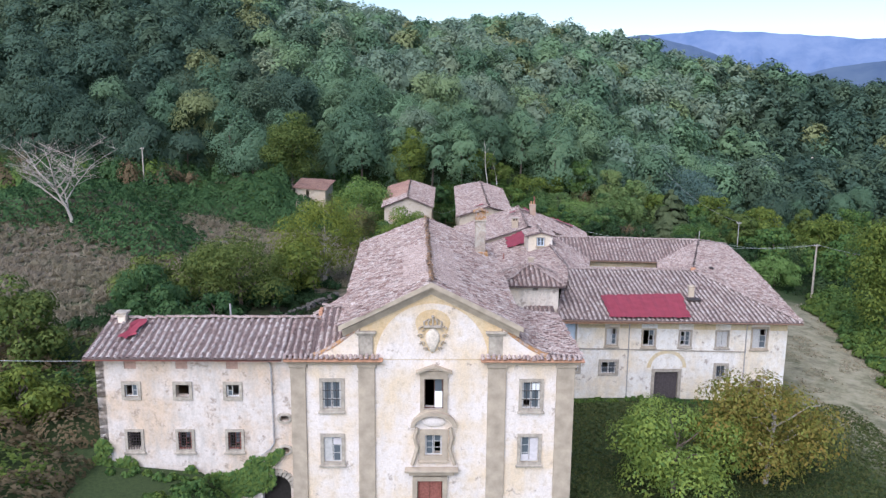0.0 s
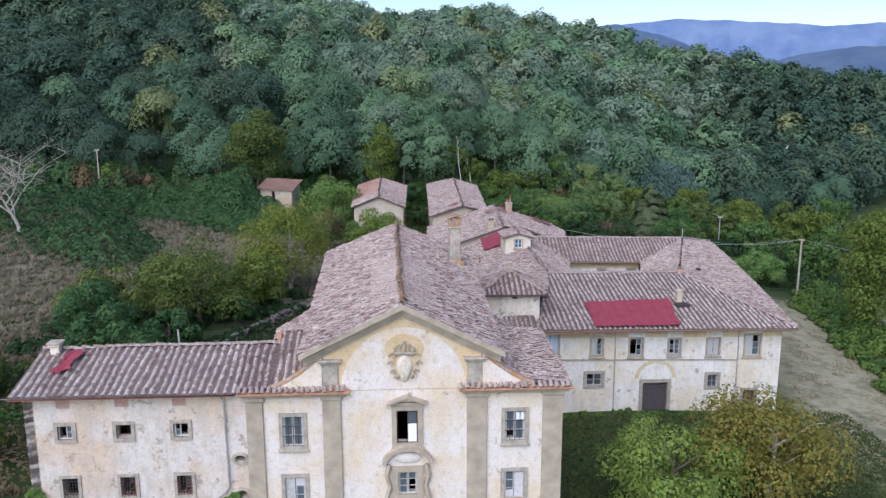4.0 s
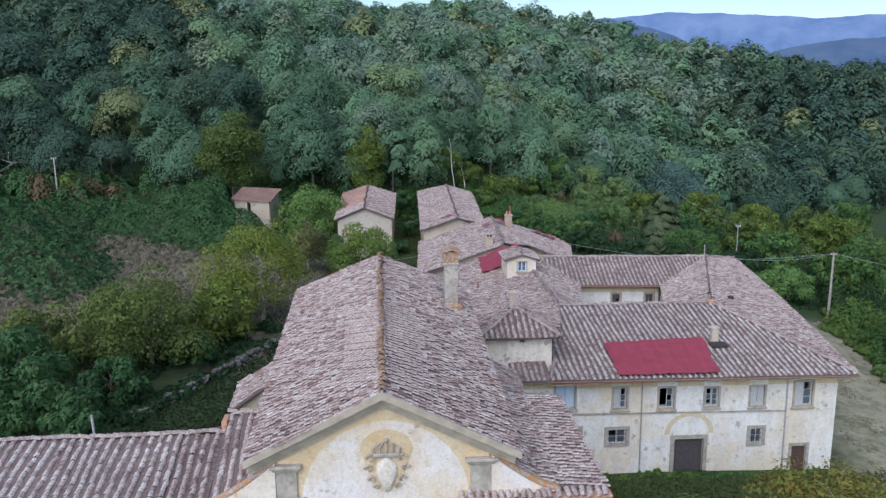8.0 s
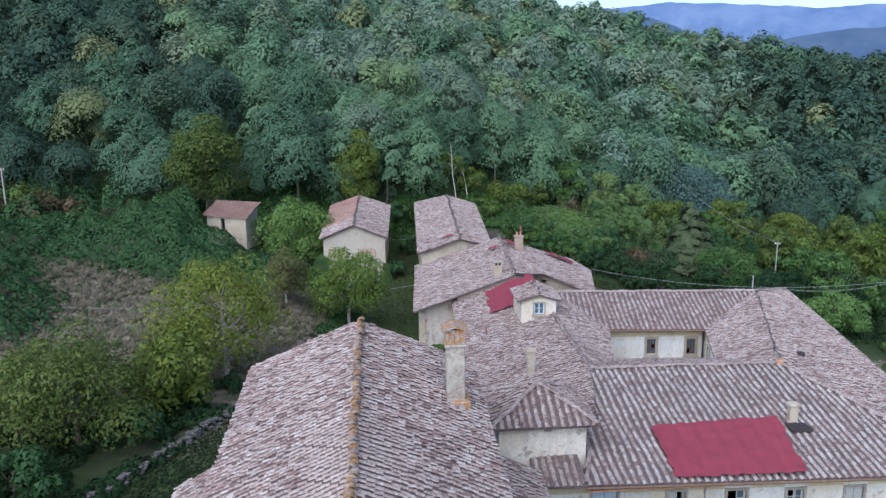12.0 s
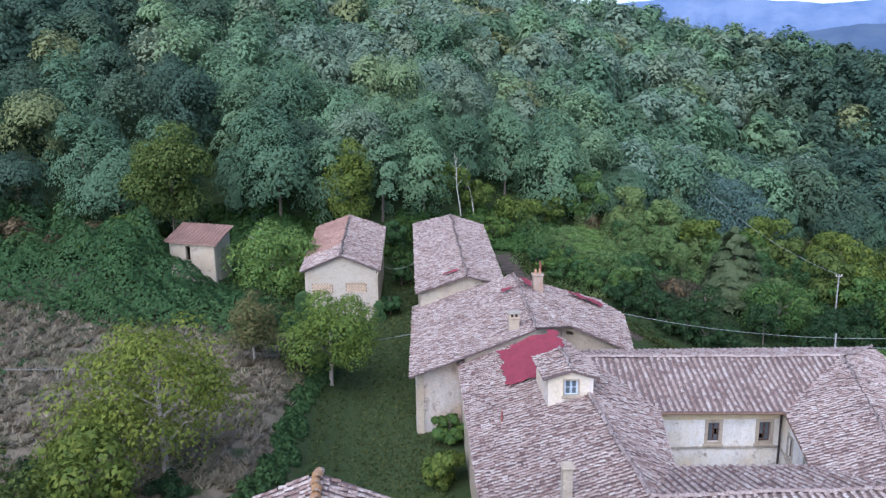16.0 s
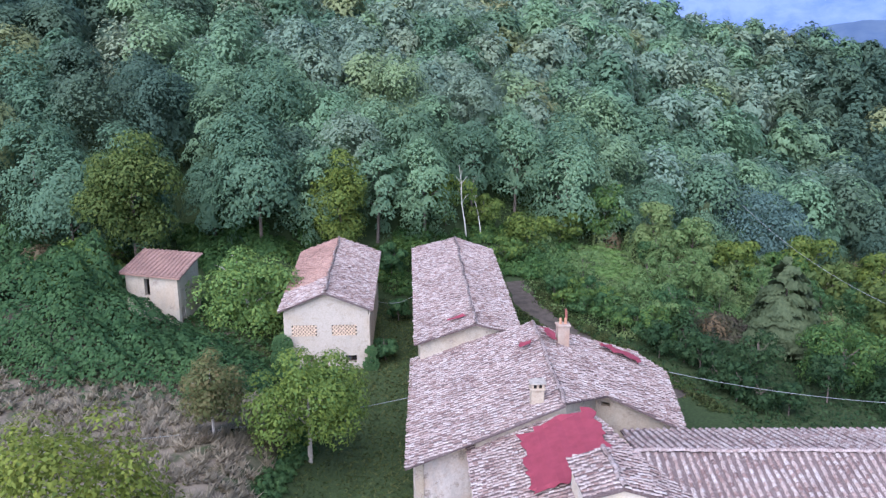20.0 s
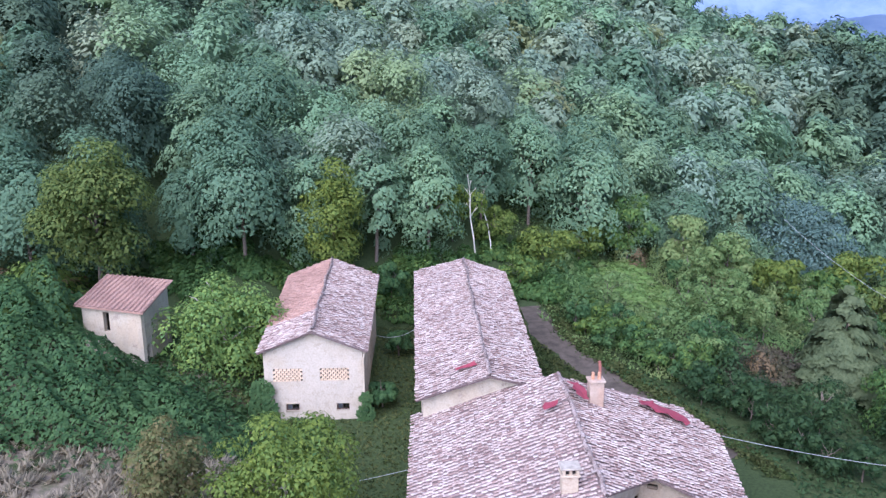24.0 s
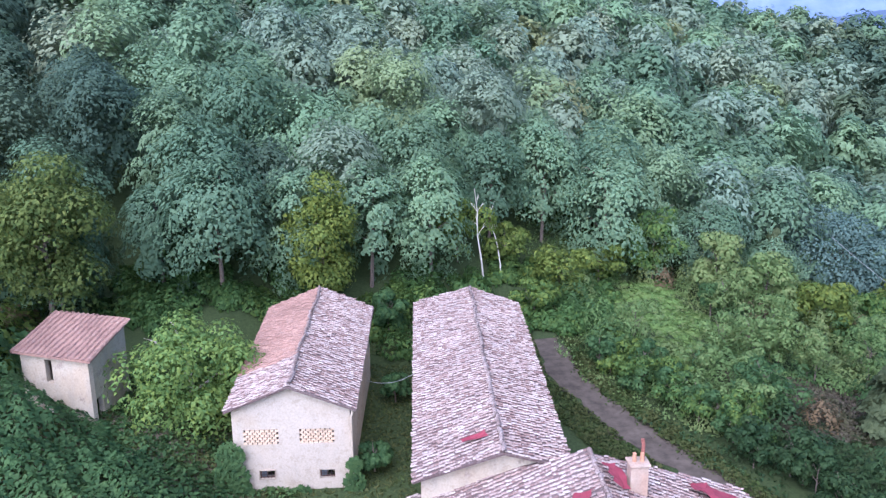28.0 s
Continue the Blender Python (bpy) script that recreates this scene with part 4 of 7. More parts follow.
for x0, x1 in ((-8.75, -2.85), (3.0, 9.2)):
    e = part("entablature", soft(boxes((x0 + 0.2, x1 - 0.2, -0.26, 0.04, 7.98, 8.2)), 0.03), STONE_WARM, church)
    part("cornice", soft(boxes((x0, x1, -0.52, 0.04, 8.2, 8.33)), 0.03), BRICK, e)
    n = int((x1 - x0) / 0.3)
    places = np.array([(x0 + 0.15 + 0.3 * k, 0.0, 0.55) for k in range(n)])
    link("cornice_tiles", fast_mesh("cornice_tiles", *tile_arrays(places, (Vector((0, -0.6, 8.34)), Vector((1, 0, 0)), Vector((0, 0.94, 0.34)), Vector((0, -0.34, 0.94))), 0.24, 0.1, 1.5)), TILE_RIDGE, e, kind="stuff")
# curved shoulders beside the gable, coped with tiles
for s in (-1, 1):
    bm = bmesh.new()
    curve = [(s * (4.3 + 2.7 * math.sin(a)), 8.42 + 1.7 * (1 - math.sin(a)) ** 1.4) for a in [math.pi / 2 * k / 12 for k in range(12, -1, -1)]]
    pts = [(s * 4.3, 8.36)] + curve
    f0 = [bm.verts.new((x, -0.16, z)) for x, z in pts]
    f1 = [bm.verts.new((x, 0.3, z)) for x, z in pts]
    bm.faces.new(f0)
    bm.faces.new(f1[::-1])
    for k in range(len(pts)):
        j = (k + 1) % len(pts)
        bm.faces.new((f0[k], f0[j], f1[j], f1[k]))
    bmesh.ops.recalc_face_normals(bm, faces=bm.faces)
    vol = part("volute", bm, PLASTER_FACADE, church)
    for (x0, z0), (x1, z1) in zip(curve, curve[1:]):
        way = Vector((x1 - x0, 0, z1 - z0))
        if way.length > 0.05:
            part("coping_tile", tube([(x0, 0.06, z0 + 0.03), (x1 + 0.05 * way.x, 0.06, z1 + 0.06)], 0.2, 7, 0.85), TILE_LICHEN, vol)
bm = prism([(5.0, 0.5, 8.2), (9.05, 0.5, 8.2), (9.05, 0.5, 8.28), (7.2, 0.5, 8.42), (6.2, 0.5, 8.66), (5.45, 0.5, 9.1), (5.0, 0.5, 9.7)], (0, 0.3, 0))
part("shoulder_wall", bm, PLASTER_FACADE, church)
# white panels between the pilasters
for x0, x1, zt in ((-7.42, -4.45, 7.6), (4.65, 7.5, 7.6)):
    cx = -5.95 if x0 < 0 else 6.1
    bm = bmesh.new()
    for q in ((x0, cx - 0.8, -4, zt), (cx + 0.8, x1, -4, zt), (cx - 0.8, cx + 0.8, 7.05, zt), (cx - 0.8, cx + 0.8, 3.5, 4.9), (cx - 0.8, cx + 0.8, -4, 1.4)):
        box(bm, q[0], q[1], -0.012, 0.02, q[2], q[3])
    part("plaster_panel", bm, PLASTER_FACADE, church)
# windows of the front
for k, (x, z, lf) in enumerate(((-5.95, 5.97, "glass"), (6.1, 5.97, "glass"), (-5.95, 2.45, "half"), (6.1, 2.45, "glass"))):
    w = window(church, pose(x, 0, z), 1.1, 1.7 if z > 4 else 1.65, 0.2, STONE, WOOD_PALE, (2, 3), lf, (3, 2) if z > 4 else None, seed=k)
for x, z0, z1, wide in ((FX + 0.28, 5.15, 6.2, 0.46), (6.38, 6.28, 6.72, 0.42)):
    tagged(part("paper_sheet", boxes((x - wide / 2, x + wide / 2, 0.075, 0.085, z0, z1)), PAPER, church), "white sheet behind the window")
for x, gaps in ((-5.95, (0.14, 0.40, 2.15, 2.75)), (6.1, (-0.44, -0.10, 2.1, 2.5))):
    bd = part("window_board", boxes((x - 0.5, x - 0.02, 0.07, 0.088, 1.72, 3.18 if gaps[0] > 0 else gaps[2]), (x + 0.02, x + 0.5, 0.07, 0.088, 1.72 if gaps[0] < 0 else gaps[3], 3.18)), BOARD, church)
w = window(church, pose(FX, 0, 6.05), 1.15, 1.95, 0.26, STONE_WARM, WOOD, (2, 2), "left", seed=9, depth=0.12)
for s in (-1, 1):
    bm = prism([(FX + 0, -0.42, 7.95), (FX + 0, 0.02, 7.95), (FX + s * 1.1, 0.02, 7.55), (FX + s * 1.1, -0.42, 7.55)][::s], (0, 0, -0.13))
    part("pediment", bm, STONE_WARM, w)
part("pediment_field", boxes((FX - 0.9, FX + 0.9, -0.14, 0.03, 7.3, 7.5)), STONE_WARM, w)
w = window(church, pose(FX, 0, 2.75), 1.05, 1.35, 0.34, STONE_WARM, WOOD_PALE, (2, 3), "glass", seed=12, depth=0.12)
bm = bmesh.new()
arc = [(FX + 1.15 * math.cos(a), 4.0 + 0.75 * math.sin(a)) for a in [math.pi * k / 12 for k in range(13)]]
out = [(FX + 1.4 * math.cos(a), 4.0 + 0.98 * math.sin(a)) for a in [math.pi * k / 12 for k in range(13)]]
for k in range(12):
    v = [bm.verts.new((x, y, z)) for y in (-0.35, 0.02) for x, z in (arc[k], arc[k + 1], out[k + 1], out[k])]
    for q in ((0, 1, 2, 3), (7, 6, 5, 4), (0, 4, 5, 1), (2, 6, 7, 3)):
        bm.faces.new([v[i] for i in q])
bmesh.ops.recalc_face_normals(bm, faces=bm.faces)
part("arched_hood", bm, STONE_WARM, w)
shell = bmesh.new()
bmesh.ops.create_uvsphere(shell, u_segments=14, v_segments=8, radius=1)
part("carved_shell", turned(shell, Matrix.Translation((FX, -0.03, 4.25)) @ Matrix.Diagonal((0.75, 0.13, 0.32, 1))), PLASTER_FACADE, w)
for s in (-1, 1):
    part("bracket", tube([(FX + s * 1.0, -0.12, 3.9), (FX + s * 1.15, -0.16, 3.3), (FX + s * 0.98, -0.14, 2.6), (FX + s * 1.18, -0.16, 1.9), (FX + s * 1.3, -0.14, 1.5)], 0.13, 6), STONE_WARM, w)
part("ledge", soft(boxes((FX - 1.75, FX + 1.55, -0.55, 0.02, 1.12, 1.3), (FX - 1.5, FX + 1.3, -0.35, 0.02, 0.85, 1.12)), 0.04), STONE_WARM, church)
d = part("door", soft(boxes((-0.73, -0.01, 0.12, 0.18, -2.85, 0.38), (0.01, 0.73, 0.12, 0.18, -2.85, 0.38)), 0.01), WOOD_RED, church)
for k in range(8):
    part("door_panel", soft(boxes(((-0.63 if k % 2 else 0.11), (-0.11 if k % 2 else 0.63), 0.09, 0.125, -2.7 + (k // 2) * 0.77, -2.05 + (k // 2) * 0.77)), 0.02), WOOD_RED, d)
part("door_surround", turned(ring(1.55, 3.3, 0.3, 0.15), pose(0, 0, -1.25)), STONE_WARM, church)
# coat of arms on a worn ochre patch, with a pointed base
arms = thing("coat_of_arms", "worn carved stone coat of arms under a crown", "relief", at=(0.1, -0.03, 9.6))
bm = bmesh.new()
patch = [(0.1 + 1.05 * math.cos(a), 10.5 + 0.85 * math.sin(a)) for a in [math.pi * k / 14 for k in range(15)]] + [(-0.7, 9.7), (-0.5, 9.1), (0.1, 8.6), (0.7, 9.1), (0.9, 9.7)]
f0 = [bm.verts.new((x, -0.05, z)) for x, z in patch]
f1 = [bm.verts.new((x, 0.0, z)) for x, z in patch]
bm.faces.new(f0)
for k in range(len(patch)):
    j = (k + 1) % len(patch)
    bm.faces.new((f0[k], f0[j], f1[j], f1[k]))
bmesh.ops.recalc_face_normals(bm, faces=bm.faces)
under(part("backing_patch", bm, plaster("ochre_patch", (0.66, 0.53, 0.36), (0.60, 0.44, 0.25), (0.52, 0.45, 0.36), 0.7, 0.4), None, "bare ochre plaster"), arms)
bm = bmesh.new()
bmesh.ops.create_uvsphere(bm, u_segments=22, v_segments=16, radius=1)
for v in bm.verts:
    taper = 1.0 if v.co.z > 0 else 1.0 + 0.55 * v.co.z
    v.co = Vector((v.co.x * 0.44 * taper, v.co.y * 0.2, v.co.z * 0.78 + 0.05 * math.cos(6 * v.co.x)))
under(part("shield", turned(bm, pose(0.1, -0.06, 9.45)), STONE_PALE), arms)
for s in (-1, 1):
    for k, (dx, z, rad) in enumerate(((0.62, 10.15, 0.2), (0.72, 9.72, 0.17), (0.6, 9.25, 0.16), (0.42, 8.92, 0.13))):
        pts = [(0.1 + s * (dx + rad * math.cos(a) * (1 - 0.07 * q)), -0.12, z + rad * math.sin(a) * (1 - 0.07 * q)) for q, a in enumerate([0.62 * j for j in range(9)])]
        under(part("scroll", tube(pts, 0.065, 6, 0.6), STONE_WARM), arms)
under(part("crown_band", soft(boxes((-0.42, 0.62, -0.22, 0.0, 10.22, 10.38)), 0.03), STONE), arms)
for k in range(5):
    a = (k - 2) * 0.5
    under(part("crown_arch", tube([(0.1 + 0.25 * (k - 2), -0.12, 10.36), (0.1 + 0.27 * (k - 2), -0.16, 10.62), (0.1 + 0.12 * (k - 2), -0.13, 10.84 - 0.03 * abs(k - 2))], 0.06, 6, 0.7), STONE), arms)
bm = bmesh.new()
bmesh.ops.create_icosphere(bm, subdivisions=2, radius=0.1)
under(part("crown_orb", turned(bm, pose(0.1, -0.13, 10.92)), STONE), arms)
# nave walls and roof
part("nave_wall", wall_holes((4.9, 0.6), (4.9, 24.0), -4, -2, 10.3, 10.4, 0.5, []), PLASTER_FARM, church)
part("nave_wall", wall_holes((-5.5, 24.0), (-4.9, 0.6), 0, -1, 10.5, 10.3, 0.5, []), PLASTER_FARM, church)
part("nave_wall", wall_holes((4.9, 24.0), (-5.5, 24.0), -2, 0, 10.4, 10.4, 0.5, [], lambda u: 12.7 - abs(u - 5.2) * 0.46), PLASTER_FARM, church)
NAVE = [(-5.45, -0.5, 10.38), (0, -0.5, 13.05), (5.45, -0.5, 10.33), (5.6, 24.5, 10.5), (-0.3, 24.5, 13.0), (-6.1, 24.5, 10.65)]
near_ridge = lambda x, y, z: 1.2 < y < 13 and z > 12.05
roof_slope(church, [NAVE[0], NAVE[1], NAVE[4], NAVE[5]], singles=near_ridge)
roof_slope(church, [NAVE[2], NAVE[3], NAVE[4], NAVE[1]], singles=near_ridge)
for sx, foot in ((-1, NAVE[0]), (1, NAVE[2])):
    poly = [(0, -0.56, 13.1), (foot[0], -0.56, foot[2] + 0.05), (foot[0], -0.44, foot[2] + 0.05), (0, -0.44, 13.1)]
    part("verge_mortar", prism(poly if sx > 0 else poly[::-1], (0, 0, -0.3)), STONE_WARM, church)
ridge(church, (0, -0.5, 13.14), (-0.3, 24.5, 13.1), TILE_LICHEN, 0.36)
c = chimney(church, 4.1, 18.2, 10.2, 13.75, 0.82, 0.9, plaster("chimney_stone", (0.50, 0.45, 0.39), (0.44, 0.33, 0.20), (0.32, 0.29, 0.26), 0.47, 0.8), "tiles", 0, TILE_LICHEN)
part("chimney_foot", soft(boxes((3.45, 4.75, 17.5, 18.9, 10.6, 11.25)), 0.06), TILE_LICHEN, c)
# right bay and aisle, left chapel
part("side_wall", wall_holes((8.7, 0.6), (8.7, 9.5), -4, -4, 8.2, 8.2, 0.5, []), PLASTER_FACADE, church)
part("side_wall", wall_holes((8.7, 9.5), (4.9, 9.5), -4, -4, 8.2, 8.2, 0.4, [], lambda u: 8.2 + 0.035 * u + 0.1 * max(0, u - 2.0) ** 2.2), PLASTER_FARM, church)
sweep = [(4.9, 10.0), (5.45, 9.28), (6.2, 8.82), (7.2, 8.56), (9.15, 8.38)]
for (xa, za), (xb, zb) in zip(sweep, sweep[1:]):
    roof_slope(church, [(xb, 0.0, zb), (xb, 9.9, zb), (xa, 9.9, za), (xa, 0.0, za)])
part("aisle_wall", wall_holes((8.3, 9.5), (8.3, 22.5), -4, -4, 5.2, 5.0, 0.4, []), PLASTER_FARM, church)
roof_slope(church, [(8.8, 9.9, 5.2), (8.8, 22.6, 5.0), (4.9, 22.6, 6.9), (4.9, 9.9, 7.0)])
part("chapel_wall", wall_holes((-9.7, 23.0), (-9.6, 19.1), 0.5, 0.5, 4.4, 4.4, 0.4, []), PLASTER_FARM, church)
part("chapel_wall", wall_holes((-5.4, 22.6), (-9.7, 23.0), 0.5, 0.5, 7.3, 4.4, 0.4, []), PLASTER_FARM, church)
part("chapel_wall", wall_holes((-9.6, 19.1), (-5.3, 19.1), 0.5, 0.5, 4.4, 7.3, 0.4, []), PLASTER_FARM, church)
roof_slope(church, [(-9.95, 18.7, 4.4), (-5.2, 18.7, 7.6), (-5.2, 22.9, 7.6), (-10.25, 23.5, 4.4)])
roof_slope(church, [(-8.83, -0.1, 8.47), (-7.05, -0.1, 8.47), (-7.05, 4.1, 9.55), (-8.83, 4.1, 9.55)])
roof_slope(church, [(-7.0, -0.1, 8.5), (-4.95, -0.1, 8.5), (-4.95, 4.9, 10.1), (-7.0, 4.9, 10.1)])
ridge(church, (-7.1, 4.9, 10.17), (-4.95, 4.9, 10.17))
part("roof_step", soft(boxes((-7.2, -6.95, 4.1, 4.95, 8.6, 10.1)), 0.03), BRICK, church)
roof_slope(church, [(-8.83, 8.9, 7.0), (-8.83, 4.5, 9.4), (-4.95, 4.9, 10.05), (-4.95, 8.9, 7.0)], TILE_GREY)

# ---- left wing ----
wing = thing("convent_wing", "three-storey wing with stained peeling plaster and tiled roof", "wing", at=(-14, 0, 0))
lw = lambda ob: under(ob, wing)
O = (-20.0, 0.06)
WX = (-17.95, -14.9, -11.9)
holes = [hole(x + 20, 6.2, 0.78, 0.78) for x in WX] + [hole(x + 20, 3.0, 0.8, 1.15) for x in WX] + [hole(x + 20, 7.93, 0.72, 0.72) for x in WX] + [hole(20 - 9.45, -0.6, 1.75, 2.9), hole(20 - 8.85, 4.46, 0.5, 0.36), hole(20 - 8.85, 2.4, 0.5, 0.36)]
lw(part("front_wall", wall_holes(O, (-8.42, 0.06), -0.5, -2.5, 8.42, 8.42, 0.55, holes), PLASTER_WING))
lw(part("side_wall", wall_holes((-20, 8.6), (-20, 0.06), 0.5, -0.5, 6.9, 8.3, 0.5, [], lambda u: 9.3 - abs(u - 4.5) * (0.23 if u > 4.5 else 0.52)), PLASTER_WING))
lw(part("back_wall", wall_holes((-8.4, 8.6), (-20, 8.6), 0, 0, 6.9, 6.9, 0.5, []), PLASTER_WING))
for k, x in enumerate(WX):
    lw(window(None, pose(x, 0.06, 6.2), 0.78, 0.78, 0.19, STONE, WOOD_PALE, (2, 2), ("left", "open", "right")[k], sill=False, seed=20 + k))
    lw(window(None, pose(x, 0.06, 3.0), 0.8, 1.15, 0.17, STONE, WOOD_RED, (2, 3), "open" if k == 0 else "left", (4, 5), seed=30 + k))
    s = lw(part("attic_shutter", soft(boxes((x - 0.355, x + 0.355, 0.1, 0.16, 7.575, 8.285)), 0.01), SHUTTER))
for z in (4.46, 2.4):
    bm = bmesh.new()
    bmesh.ops.create_cone(bm, segments=20, radius1=0.5, radius2=0.44, depth=0.16, cap_ends=False)
    inner = bmesh.ops.create_cone(bm, segments=20, radius1=0.3, radius2=0.3, depth=0.16, cap_ends=False)
    vs = bm.verts[:]
    for k in range(20):
        a, b2 = vs[2 * k:2 * k + 2], vs[40 + 2 * k:42 + 2 * k]
        n2 = (2 * k + 2) % 40
        bm.faces.new((vs[2 * k + 1], vs[n2 + 1], vs[40 + n2 + 1], vs[40 + 2 * k + 1]))
    bmesh.ops.recalc_face_normals(bm, faces=bm.faces)
    lw(part("oval_window", turned(bm, pose(-8.85, 0.0, z, 90) @ Matrix.Diagonal((1, 0.72, 1, 1))), STONE))
bm = bmesh.new()
for k in range(13):
    a0, a1 = math.pi * k / 13 + 0.03, math.pi * (k + 1) / 13 - 0.03
    v = [bm.verts.new((-9.45 + rr * math.cos(a), y, -0.15 + rr * math.sin(a))) for y in (-0.02, 0.1) for a, rr in ((a0, 0.88), (a1, 0.88), (a1, 1.3), (a0, 1.3))]
    for q in ((0, 1, 2, 3), (7, 6, 5, 4), (0, 4, 5, 1), (1, 5, 6, 2), (2, 6, 7, 3), (3, 7, 4, 0)):
        bm.faces.new([v[i] for i in q])
bmesh.ops.recalc_face_normals(bm, faces=bm.faces)
lw(part("stone_arch", bm, STONE))
# dark sheet behind the arch, painted in place of the unlit inside
lw(part("arch_infill", boxes((-10.3, -8.58, 0.62, 0.7, -2.4, 0.9)), DARK))
lw(part("downpipe", tube([(-9.75, -0.42, 8.3), (-9.6, -0.1, 8.0), (-9.55, -0.06, 7.6), (-9.5, -0.06, 2.9), (-9.75, -0.08, 2.5), (-10.3, -0.1, 2.1)], 0.055, 8), ZINC))
ROOF_LW = [(-20.5, -0.5, 8.45), (-8.85, -0.5, 8.42), (-8.85, 4.1, 9.55), (-20.5, 4.1, 9.5)]
lw(roof_slope(None, ROOF_LW, TILE_PALE))
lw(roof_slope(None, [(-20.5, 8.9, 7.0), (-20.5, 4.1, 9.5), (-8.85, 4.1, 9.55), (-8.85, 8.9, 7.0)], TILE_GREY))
lw(ridge(None, (-20.5, 4.1, 9.57), (-7.0, 4.1, 9.63)))
lw(part("eave_board", boxes((-20.5, -8.85, -0.5, -0.44, 8.24, 8.34)), WOOD_RED))
lw(rafters(None, (-20.3, -0.42, 8.33), (-9, -0.42, 8.3), (0, 0.6, 0.19), 24))
c = lw(chimney(None, -19.6, 3.8, 8.8, 9.85, 0.5, 0.5, PLASTER_TURRET, "none"))
part("cap_slab", soft(boxes((-20.0, -19.2, 3.4, 4.2, 9.97, 10.08)), 0.03), STONE, c)
lw(part("vent_pipe", tube([(-13.0, 4.9, 8.9), (-13.05, 4.9, 10.3)], 0.06, 8), ZINC))
slope_lw = lambda x, y: 8.45 + (y + 0.5) * 0.235
tarp("tarpaulin", "small torn red tarpaulin nailed on the wing roof", [(-18.95, 1.4, slope_lw(0, 1.4)), (-18.3, 1.4, slope_lw(0, 1.4)), (-18.0, 3.5, slope_lw(0, 3.5)), (-18.7, 3.5, slope_lw(0, 3.5))], seed=3, ragged=0.25)

# ---- courtyard house ----
house = thing("courtyard_house", "two-storey courtyard house with peeling cream plaster and grey tiled roofs", "house", at=(20, 22.76, -3.4))
ch = lambda ob: under(ob, house)
YF = 22.76
H0 = 8.4
up = [(12.45, 2.9, 1.35, 1.85), (16.4, 2.55, 0.95, 1.5), (19.75, 2.45, 1.05, 1.5), (23.05, 2.4, 0.95, 1.35), (26.4, 2.35, 1.0, 1.4), (29.8, 2.42, 1.3, 1.8)]
lowr = [(9.75, -0.05, 1.3, 1.05), (12.85, -0.2, 1.35, 1.05), (16.25, -0.35, 1.35, 1.05), (26.5, -0.7, 0.9, 1.1)]
holes = [hole(x - H0, z, w, h) for x, z, w, h in up + lowr] + [hole(21.55 - H0, -2.1, 2.15, 2.75), hole(29.8 - H0, -2.65, 1.1, 2.05)]
ch(part("front_wall", wall_holes((H0, YF), (32.3, YF), -4.4, -4.6, 4.25, 4.0, 0.6, holes), PLASTER_COURT))
ch(part("side_wall", wall_holes((32.3, YF), (38.0, 55.0), -4.6, -3, 4.0, 4.5, 0.6, []), PLASTER_COURT))
ch(part("back_wall", wall_holes((38.0, 55.0), (17.0, 57.0), -3, -3, 4.5, 4.5, 0.6, []), PLASTER_COURT))
styles = ["shut", "half", "left", "glass", "shut", "half"]
BLUE = plain("pale_blue_boards", (0.50, 0.58, 0.68), 0.6, vary=0.1)
for k, (x, z, w, h) in enumerate(up):
    ch(window(None, pose(x, YF, z), w, h, 0.15, STONE_WARM if k in (1, 2, 5) else STONE, BLUE if k == 0 else WOOD_PALE, (2, 3), styles[k], seed=40 + k))
for k, (x, z, w, h) in enumerate(lowr):
    ch(window(None, pose(x, YF, z), w, h, 0.24, STONE, WOOD_PALE, (2, 2), "glass", (4, 2), sill=False, seed=50 + k))
ch(part("door_surround", turned(ring(2.15, 2.75, 0.28, 0.1), pose(21.55, YF, -2.1)), STONE))
OCHRE = plaster("ochre_band", (0.66, 0.55, 0.36), (0.62, 0.48, 0.28), (0.54, 0.49, 0.42), 0.66, 0.5)
spans = [8.5] + [q for x, z, w, h in up for q in (x - w / 2 - 0.19, x + w / 2 + 0.19)] + [32.2]
for x0, x1 in zip(spans[::2], spans[1::2]):
    ch(part("eave_band", turned(boxes((0, x1 - x0, -0.012, 0.02, 3.3, 3.95)), pose(x0, YF, 0.014 * (20 - x0), 0, 0.6, 0)), OCHRE))
bm = bmesh.new()
for k in range(14):
    a0, a1 = math.pi * k / 14, math.pi * (k + 1) / 14
    v = [bm.verts.new((21.55 + rr * math.cos(a), y, -0.35 + 0.92 * rr * math.sin(a))) for y in (YF - 0.02, YF + 0.03) for a, rr in ((a0, 1.45), (a1, 1.45), (a1, 1.8), (a0, 1.8))]
    for q in ((0, 1, 2, 3), (0, 4, 5, 1), (2, 6, 7, 3)):
        bm.faces.new([v[i] for i in q])
bmesh.ops.recalc_face_normals(bm, faces=bm.faces)
ch(part("blind_arch", bm, OCHRE))
WOOD_GREY = plain("weathered_grey_wood", (0.085, 0.072, 0.075), 0.8, vary=0.35, scale=8)
bd = ch(part("barn_door", boxes((20.48, 22.62, YF + 0.2, YF + 0.24, -3.5, -0.72)), WOOD_GREY))
for k in range(10):
    part("plank", soft(boxes((20.5 + 0.21 * k, 20.5 + 0.21 * k + 0.195, YF + 0.15, YF + 0.198 + 0.0 * (k % 2), -3.5, -0.75 - 0.01 * (k % 3))), 0.008), WOOD_GREY, bd)
ch(part("door", soft(boxes((29.27, 30.33, YF + 0.12, YF + 0.18, -3.7, -1.65)), 0.01), WOOD))
ch(part("door_surround", turned(ring(1.1, 2.05, 0.22, 0.06), pose(29.8, YF, -2.65)), STONE))
